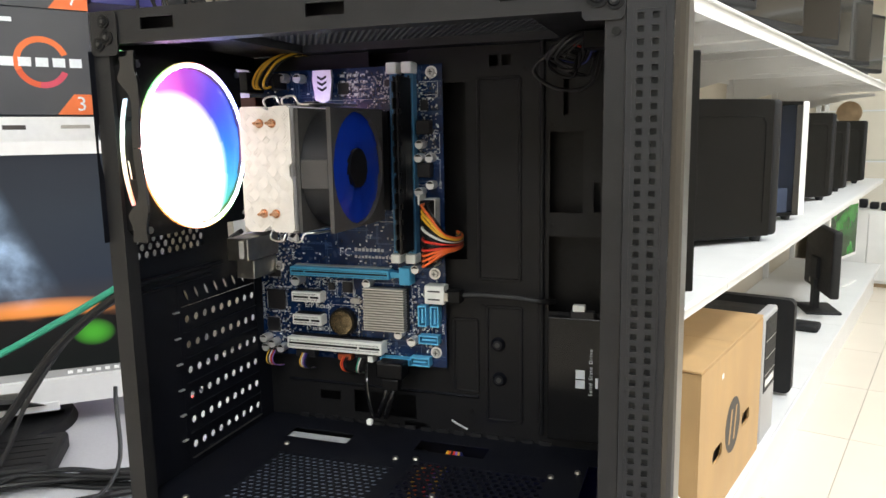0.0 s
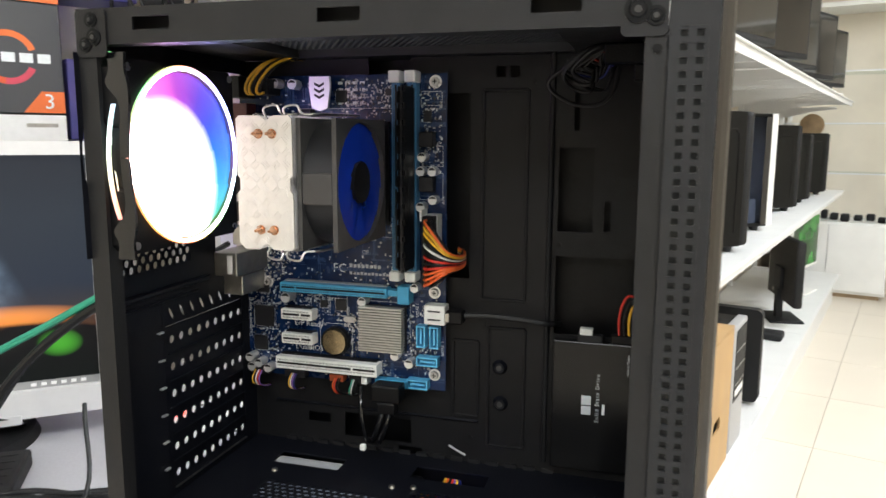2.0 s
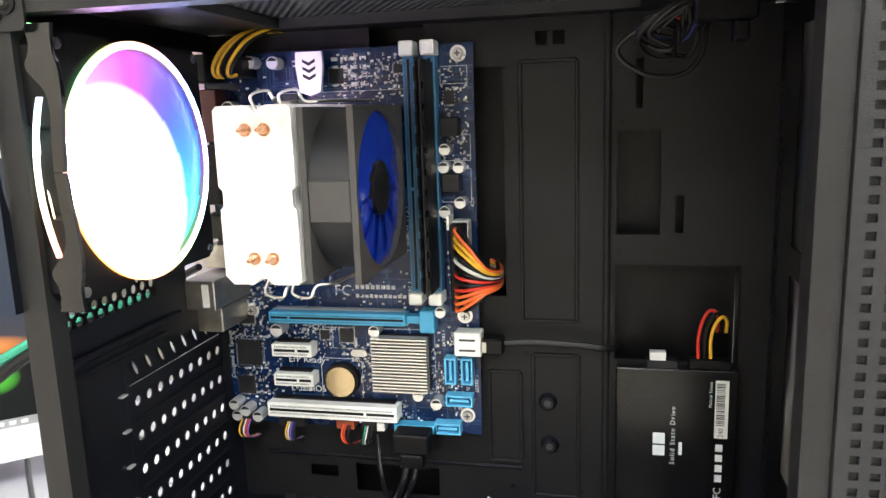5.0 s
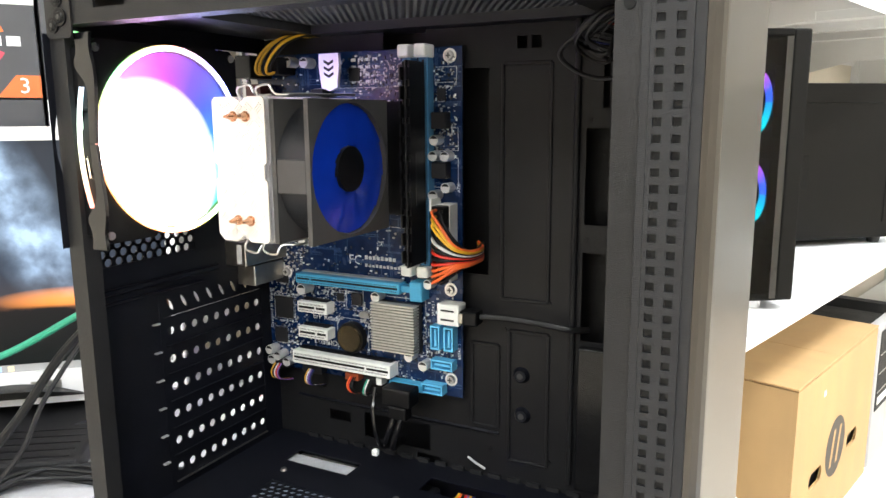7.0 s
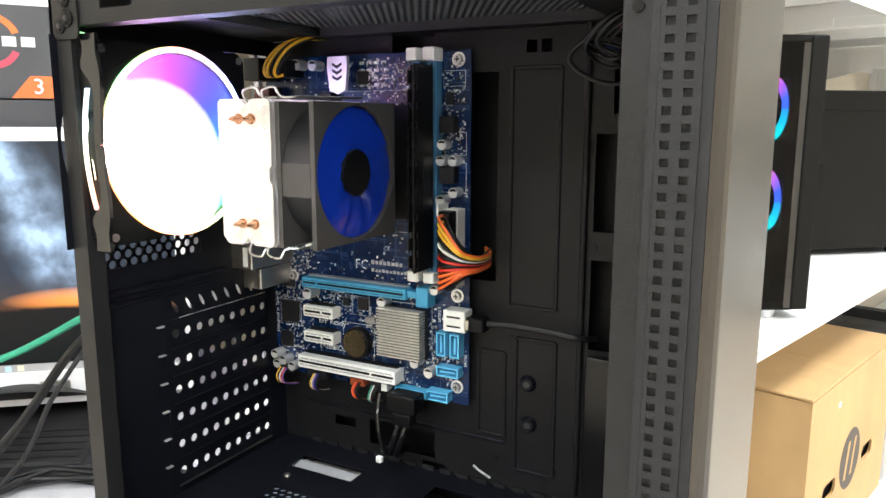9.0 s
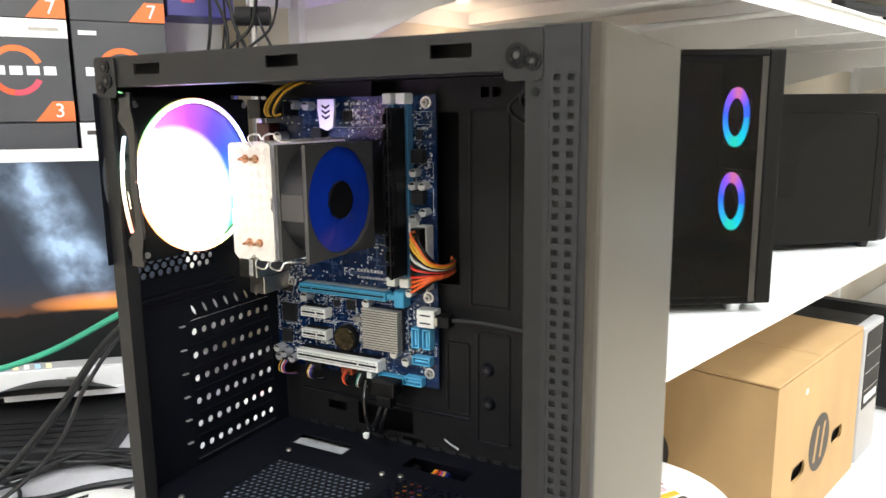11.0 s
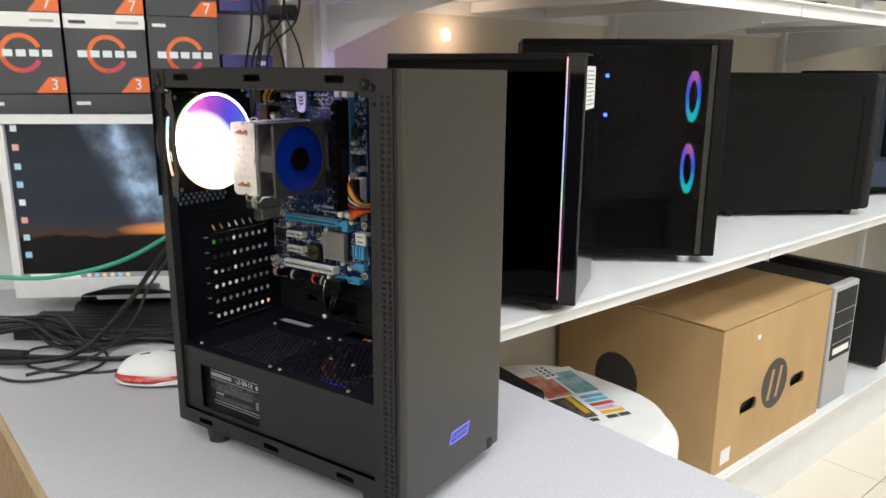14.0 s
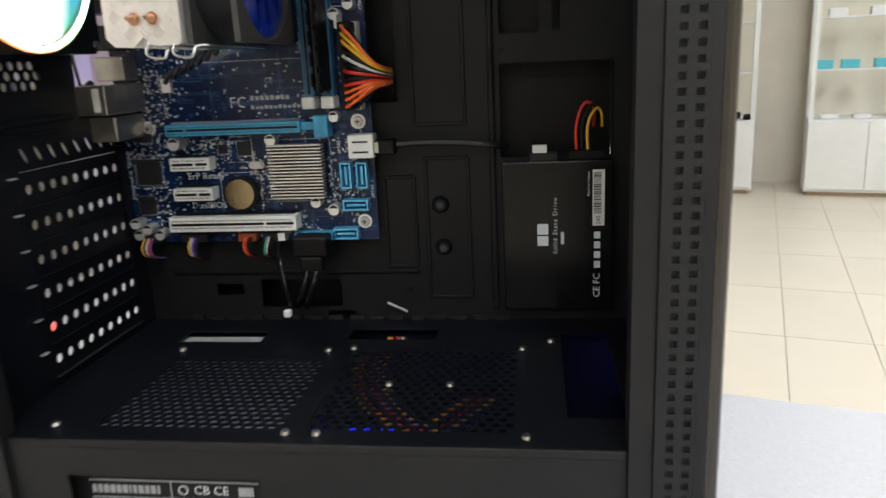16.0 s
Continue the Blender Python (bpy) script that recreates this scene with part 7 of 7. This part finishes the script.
def desk_monitor():
    ang = math.degrees(math.atan2(0.262, 0.305))
    w, h = 0.405, 0.335
    t = thing("monitor", "silver-framed monitor showing a night sky wallpaper on the desk", "monitor", pose(-0.643, 0.127, DESK, 0, 0, ang))
    z0 = 0.034
    fr = part("bezel", panel(B(), "y", 0.0, w, z0, z0 + h, -0.012, 0.006, [(0.014, w - 0.014, z0 + 0.034, z0 + h - 0.016)]), M_SCREENWHITE, t, "silver-white screen frame")
    part("back_shell", bx(0.02, w - 0.02, 0.0062, 0.05, z0 + 0.02, z0 + h - 0.02, 0.012, 3), M_MATT, t)
    me = mesh_of("screen", bx(0.0, w - 0.028, -0.002, 0.0, 0.0, h - 0.05), screen_picture())
    s = part("screen", me, None, t, "lit screen with a milky way and sunset")
    s.matrix_basis = pose(0.014, 0.0, z0 + 0.034)
    # icons and task bar
    icons = ((M_LABEL, 0.298), (M_RED, 0.262), (M_CYAN, 0.225), (M_SATA_BLUE, 0.19), (M_LABEL, 0.155), (M_PAPER, 0.12), (M_ORANGE, 0.085), (M_RED, 0.05))
    for i, (ma, z) in enumerate(icons):
        z *= 0.93
        part("desktop_icon", bx(0.008, 0.019, -0.0026, -0.0021, z - 0.006, z + 0.005), led("icon_light", tuple(min(1, 1.6 * c) for c in ((0.7, 0.75, 0.8), (0.6, 0.1, 0.1), (0.2, 0.5, 0.7), (0.1, 0.4, 0.7))[i % 4]), 0.6), s)
    part("task_bar", bx(0.0, w - 0.028, -0.0026, -0.0021, 0.0, 0.0095), led("task_bar_light", (0.012, 0.014, 0.016), 1.0), s)
    part("search_field", bx(0.012, 0.1, -0.003, -0.0026, 0.0008, 0.0088), led("search_light", (0.8, 0.8, 0.8), 0.8), s)
    for k in range(6):
        part("task_icon", bx(0.112 + k * 0.014, 0.119 + k * 0.014, -0.003, -0.0026, 0.0015, 0.008), led("task_light", ((0.6, 0.6, 0.6), (0.1, 0.4, 0.8), (0.8, 0.6, 0.2))[k % 3], 0.8), s)
    for k in range(6):
        part("task_icon", bx(0.3 + k * 0.011, 0.306 + k * 0.011, -0.003, -0.0026, 0.003, 0.007), led("task_light", (0.7, 0.7, 0.7), 0.8), s)
    part("brand_bar", bx(w / 2 + 0.02, w / 2 + 0.055, -0.0124, -0.012, z0 + 0.013, z0 + 0.023), M_DIM_STEEL, t)
    part("button_strip", bx(w / 2 - 0.06, w / 2 + 0.1, -0.0135, -0.0121, z0 - 0.006, z0 + 0.006, 0.001, 1), M_SCREENWHITE, t)
    part("stand_neck", bx(w / 2 - 0.05, w / 2 + 0.05, 0.0505, 0.075, 0.02, 0.2, 0.01, 2), M_MATT, t)
    bm = B()
    cyl(bm, (w / 2, 0.03, 0.0), (w / 2, 0.03, 0.012), 0.115, 0.11, 40)
    cyl(bm, (w / 2, 0.03, 0.012), (w / 2, 0.04, 0.03), 0.1, 0.05, 32)
    part("stand_base", bm, M_MATT, t, "round black stand base", smooth=True)


desk_monitor()


def mouse():
    t = thing("computer_mouse", "white and red computer mouse on the desk", "mouse", pose(-0.16, 0.088, DESK, 0, 0, 46) @ Matrix.Scale(1.14, 4))
    bm = B()
    bmesh.ops.create_uvsphere(bm, u_segments=28, v_segments=18, radius=1.0)
    for v in bm.verts:
        x, y, z = v.co
        v.co = Vector((x * 0.057 * (1 - 0.06 * y * y), y * 0.031 * (1 + 0.12 * x), max(0.0, z) * 0.034 * (1 - 0.25 * x) + 0.006 + min(0, z) * 0.004))
    part("shell", bm, M_WHITE, t, "glossy white shell", smooth=True)
    bm = B()
    bmesh.ops.create_uvsphere(bm, u_segments=28, v_segments=10, radius=1.0)
    for v in bm.verts:
        x, y, z = v.co
        v.co = Vector((x * 0.0578, y * 0.0318, z * 0.0125 + 0.0126))
    part("skirt", bm, M_RED, t, "translucent red skirt", smooth=True)
    bm = B()
    tube(bm, [(-0.035, 0.0, 0.03), (-0.024, 0.0, 0.0365), (-0.012, 0, 0.0385)], 0.006, 10, 4, 0.35)
    part("wheel_cover", bm, M_MATT, t, "dark scroll wheel cover", smooth=True)


mouse()


def desk_cables():
    D = DESK
    cable("green_cable", "green network cable hanging between the screen and the case", [([(-0.78, -0.12, 0.85), (-0.62, -0.06, 0.862), (-0.45, 0.035, 0.852), (-0.38, 0.085, 0.858), (-0.3, 0.128, 0.884), (-0.2, 0.146, 0.934), (-0.1, 0.155, 0.985), (-0.012, 0.152, 1.008)], 0.0034, W_GREEN)])
    cable("screen_cable", "thick black cable rising from the desk to the case", [([(-0.46, -0.05, D + 0.006), (-0.36, 0.0, D + 0.012), (-0.3, 0.05, D + 0.03), (-0.25, 0.1, D + 0.1), (-0.2, 0.135, D + 0.18), (-0.12, 0.155, D + 0.24), (-0.02, 0.15, D + 0.27)], 0.0042, W_BLACK)])
    t = cable("video_cable", "black video cable with a ferrite bead on the desk", [([(-0.7, -0.08, D + 0.005), (-0.5, -0.03, D + 0.006), (-0.42, 0.0, D + 0.008), (-0.36, 0.035, D + 0.008), (-0.28, 0.09, D + 0.006), (-0.24, 0.15, D + 0.006), (-0.12, 0.26, D + 0.006)], 0.0038, W_BLACK)])
    bm = B()
    cyl(bm, (-0.445, -0.012, D + 0.0095), (-0.4, 0.012, D + 0.0095), 0.0085, n=18)
    part("ferrite_bead", bm, M_MATT, t, smooth=True)
    rnd = random.Random(31)
    for k in range(9):
        a, b = rnd.uniform(-0.03, 0.03), rnd.uniform(0.0, 0.05)
        ma = (W_BLACK, W_GREY, W_BLACK)[k % 3]
        z = D + 0.0035 + (k % 4) * 0.004
        cable("desk_cable", ("thin black cable lying across the desk", "thin grey cable looping over the desk", "black power cable lying under the monitor")[k % 3],
              [([(-0.72 + a, -0.05 + b, z), (-0.58 + a, 0.02 + b + 0.03 * math.sin(k), z), (-0.47 + a, 0.06 + b, z + 0.012 + 0.004 * (k % 3)), (-0.38 + b, 0.1 + a + 0.02 * math.cos(k * 2.1), z + 0.006), (-0.3 + a, 0.17 + b * 0.6 + 0.02 * math.sin(k * 1.7), z), (-0.2 + b, 0.24 + a, z), (-0.05 + a, 0.3 + b, z)], (0.0028, 0.002, 0.0034)[k % 3], ma)])
    cable("looped_cable", "dark cable lying in a loose loop on the desk", [([(-0.46, -0.04, D + 0.003), (-0.34, -0.045, D + 0.003), (-0.29, 0.0, D + 0.003), (-0.28, 0.06, D + 0.004), (-0.33, 0.1, D + 0.004), (-0.4, 0.08, D + 0.004), (-0.42, 0.03, D + 0.008), (-0.36, 0.0, D + 0.003), (-0.25, 0.06, D + 0.0025), (-0.2, 0.18, D + 0.02), (-0.24, 0.24, D + 0.1)], 0.0023, W_GREY)])
    cable("grey_cable", "thin grey cable hanging in front of the monitor", [([(-0.34, -0.02, D + 0.0025), (-0.3, 0.06, D + 0.012), (-0.27, 0.115, D + 0.06), (-0.255, 0.145, D + 0.12), (-0.22, 0.19, D + 0.19), (-0.12, 0.21, D + 0.24), (-0.01, 0.16, D + 0.29)], 0.0024, W_GREY)])
    t = thing("power_strip", "white power strip with a red lit switch on the desk", "power strip", pose(-0.17, 0.5, D, 0, 0, 62))
    part("strip_body", bx(-0.16, 0.16, -0.024, 0.024, 0.0, 0.036, 0.006, 3), M_WHITE, t)
    for k in range(4):
        bm = B()
        cyl(bm, (-0.1 + k * 0.055, 0, 0.036), (-0.1 + k * 0.055, 0, 0.0365), 0.019, n=24)
        s = part("socket", bm, M_LABEL, t)
        for q in (-0.007, 0.007):
            part("socket_hole", bx(-0.1025 + k * 0.055, -0.0975 + k * 0.055, q - 0.0025, q + 0.0025, 0.0366, 0.037), M_INK, s)
    part("switch", bx(-0.15, -0.128, -0.009, 0.009, 0.036, 0.042, 0.001, 1), led("red_switch_light", (1.0, 0.06, 0.03), 2.0), t, "red lit switch")
    t = thing("keyboard_tray", "flat black device under the monitor on the desk", "device", pose(-0.43, 0.16, D, 0, 0, 35))
    part("device_body", bx(-0.13, 0.13, -0.05, 0.05, 0.0, 0.022, 0.004, 2), M_MATT, t)
    for k in range(5):
        part("device_groove", bx(-0.12, 0.12, -0.04 + k * 0.018, -0.037 + k * 0.018, 0.022, 0.0226), M_BLACK, t)


desk_cables()


def product_boxes():
    dx, dy = 0.5408, 0.8412
    nx, ny, c = 0.8412, -0.5408, -0.6375
    ang = math.degrees(math.atan2(dy, dx))

    def at(s, z):
        return pose(dx * s + nx * c, dy * s + ny * c, z, 0, 0, ang)
    # the ledge that they stand on
    t = thing("product_ledge", "dark display ledge for boxed processors behind the monitor", "ledge", at(0, 0))
    part("board", bx(-0.75, 0.27, 0.0, 0.16, 0.972, 0.99, 0.002, 1), M_SHELF, t)
    part("board", bx(-0.75, 0.27, 0.0, 0.16, 1.418, 1.423), M_SHELF, t)
    part("back_board", bx(-0.75, 0.27, 0.161, 0.18, DESK, 2.1), M_SHELF, t)
    for s in (-0.74, 0.26):
        part("leg", bx(s, s + 0.012, 0.12, 0.16, DESK, 0.972), M_SHELF, t)

    def processor_box(s, z, w, h, digit, band, label):
        t = thing("processor_box", label, "box", at(s, z), group="boxed processors")
        part("carton", bx(0.0015, w - 0.0015, 0.0, 0.1, 0.0, h - 0.0005, 0.001, 1), M_BOXGREY, t)
        f = Matrix(((1, 0, 0, 0), (0, 0, -1, 0.0), (0, 1, 0, 0), (0, 0, 0, 1)))
        if band:
            part("white_band", bx(0.0015, w - 0.0015, -0.0004, 0.0, h - (0.042 if w < 0.135 else 0.026), h - 0.001), M_LABEL, t, "white printed band")
            part("band_print", bx(w - 0.05, w - 0.012, -0.0006, -0.0004, h - 0.017, h - 0.012), M_DIM_STEEL, t)
            part("brand_bar", bx(0.01, 0.038, -0.0006, -0.0004, h - 0.018, h - 0.012), M_INK, t)
        else:
            part("brand_bar", bx(0.01, 0.034, -0.0004, 0.0, h - 0.02, h - 0.014), M_SILK, t)
        cz = h * 0.5 if digit != "x" else h * 0.45
        m = f @ pose(w * 0.5, cz, 0)
        for a0, a1, ma in ((20, 200, M_ORANGE), (200, 262, M_REDORANGE), (262, 335, M_MAGENTA)):
            part("ring_mark", arc_shape(B(), m, 0.0265, 0.0345, a0, a1, 16, 0.0004), ma, t)
        # name as five plain blocks
        for k in range(5):
            x = w * 0.5 - 0.042 + k * 0.021
            bmk = B()
            extruded(bmk, [(-0.0078, -0.006), (0.0078, -0.006), (0.0078, 0.006), (-0.0078, 0.006)], f @ pose(x, cz, 0.0004), 0.0004)
            part("name_block", bmk, M_SILK, t)
        # corner flag with the number
        part("corner_flag", extruded(B(), [(w - 0.052, 0.001), (w - 0.0015, 0.001), (w - 0.0015, 0.029), (w - 0.029, 0.029)], f, 0.0004), M_ORANGE, t, "orange corner flag")
        if digit in "37":
            lettering(digit, 0.028, f @ pose(w - 0.02, 0.015, 0.0006), t, M_SILK, "box_number")
    cols = [(-0.685, 0.14), (-0.543, 0.14), (-0.401, 0.14), (-0.262, 0.139), (-0.121, 0.14), (0.021, 0.131)]
    for i, (s, w) in enumerate(cols):
        for j, z in enumerate((0.9905, 1.134, 1.2765)):
            h = 0.1425
            dg = "3" if j < 2 else "7"
            processor_box(s, z, w, h, dg, (j == 1 and i < 5) or (i == 5 and j == 0), "dark grey processor box with an orange ring and a corner flag")
    for z, ma in ((0.9905, M_BLUECARD), (1.1, M_BLUECARD), (1.29, M_BLUECARD)):
        t = thing("processor_carton", "blue and purple processor box with bright lettering shapes", "box", at(0.156, z), group="boxed processors")
        w, h = 0.098, 0.108 if z < 1.2 else 0.12
        part("carton", bx(0.0, w, 0.0, 0.09, 0.0, h, 0.001, 1), ma, t)
        part("brand_oval", bx(w - 0.03, w - 0.012, -0.0004, 0.0, h - 0.02, h - 0.012), M_SILK, t)
        if z < 1.2:
            for k in range(4):
                part("name_stroke", bx(0.018, 0.04, -0.0005, 0.0, 0.012 + k * 0.016, 0.024 + k * 0.016), M_GREEN, t)
            part("name_stroke", bx(0.05, 0.056, -0.0005, 0.0, 0.02, 0.062), M_GREEN, t)
            part("number_stroke", bx(0.062, 0.084, -0.0005, 0.0, 0.052, 0.066), M_CYAN, t)
            part("number_stroke", bx(0.062, 0.07, -0.0005, 0.0, 0.036, 0.0519), M_CYAN, t)
            part("number_stroke", bx(0.07, 0.086, -0.0005, 0.0, 0.01, 0.036), M_CYAN, t)
        else:
            for k in range(3):
                part("name_stroke", bx(0.02, 0.04, -0.0005, 0.0, 0.02 + k * 0.022, 0.034 + k * 0.022), M_MAGENTA, t)
            part("print", bx(0.05, 0.09, -0.0005, 0.0, 0.06, 0.1), W_BLUE, t)


product_boxes()


def wall_leads():
    # black leads hanging at the shelf's end
    for k, pts in enumerate(([(-0.44, 0.52, 1.5), (-0.4, 0.5, 1.36), (-0.36, 0.5, 1.27), (-0.35, 0.48, 1.2), (-0.4, 0.5, 1.08)], [(-0.46, 0.54, 1.5), (-0.41, 0.52, 1.3), (-0.42, 0.5, 1.15), (-0.4, 0.48, 0.95)],
                             [(-0.33, 0.52, 1.5), (-0.3, 0.5, 1.36), (-0.31, 0.5, 1.27), (-0.37, 0.48, 1.2), (-0.38, 0.48, 1.0)], [(-0.36, 0.52, 1.5), (-0.35, 0.5, 1.3), (-0.31, 0.5, 1.2), (-0.28, 0.5, 1.0)])):
        cable("hanging_cable", "thin black cable hanging at the end of the shelves", [(pts, 0.0026, W_BLACK), ([(x + 0.012 + 0.01 * k, y + 0.008, z) for x, y, z in pts], 0.002, W_BLACK)])
    t = thing("pole_clamp", "round black clamp on a thin steel pole", "clamp", base=(-0.33, 0.51, 0.74))
    part("pole", cyl(B(), (-0.335, 0.53, 0.74), (-0.335, 0.53, 1.9), 0.006, n=12), M_STEEL, t, smooth=True)
    bm = B()
    cyl(bm, (-0.35, 0.512, 1.285), (-0.33, 0.524, 1.285), 0.014, n=20)
    part("knob", bm, M_MATT, t, smooth=True)
    bm = B()
    cyl(bm, (-0.328, 0.525, 1.285), (-0.308, 0.537, 1.285), 0.014, n=20)
    part("knob", bm, M_MATT, t, smooth=True)


wall_leads()


def wall_spot():
    # a warm reflection on the wall, made as a glowing disc
    t = thing("wall_glow_spot", "added glowing disc for a warm reflection on the shelf wall", "light", SHOP @ pose(-0.5, 0.85, 1.262))
    part("housing", cyl(B(), (0, 0, 0), (0.002, 0, 0), 0.014, n=24), M_WHITE, t, smooth=True)
    # added point lamp for the reflection's halo on the wall
    la = bpy.data.lights.new("wall_glow_helper", "POINT")
    la.energy, la.color, la.shadow_soft_size = 0.3, (1.0, 0.72, 0.5), 0.004
    new("wall_glow_helper", la).matrix_world = SHOP @ pose(-0.5, 0.85, 1.262) @ pose(0.06, 0, 0)
    part("lens", cyl(B(), (0.002, 0, 0), (0.005, 0, 0), 0.012, n=24), led("warm_reflection_glow", (1.0, 0.75, 0.45), 14), t, "glowing warm disc for the reflection")


wall_spot()

# ---- floor tiles, one by one ----


def tiles():
    long, wide, gap = 0.61, 0.285, 0.003
    me = mesh_of("tile", bx(-wide / 2 + gap / 2, wide / 2 - gap / 2, -long / 2 + gap / 2, long / 2 - gap / 2, -0.006, 0.0), M_TILE)
    fl = bpy.data.objects["floor"]
    near, rest = [], B()
    for i in range(-6, 15):
        for j in range(-10, 7):
            x, y = 0.334 + i * wide, 2.893 + j * long
            if not (-1.6 < x - wide / 2 and x + wide / 2 < 4.2 and -3.4 < y - long / 2 and y + long / 2 < 6.4):
                continue
            if 0.0 < x < 2.9 and 0.4 < y < 6.4:
                near.append((x, y))
            else:
                box(rest, x - wide / 2 + gap / 2, x + wide / 2 - gap / 2, y - long / 2 + gap / 2, y + long / 2 - gap / 2, -0.006, 0.0)
    for x, y in near:
        o = new("tile", me)
        o.parent = fl
        o.matrix_basis = pose(x, y, 0)
    o = new("tiles_beyond", mesh_of("tiles_beyond", rest, M_TILE))
    o.parent = fl
    tagged(o, "beige floor tiles", kind="stuff")


tiles()
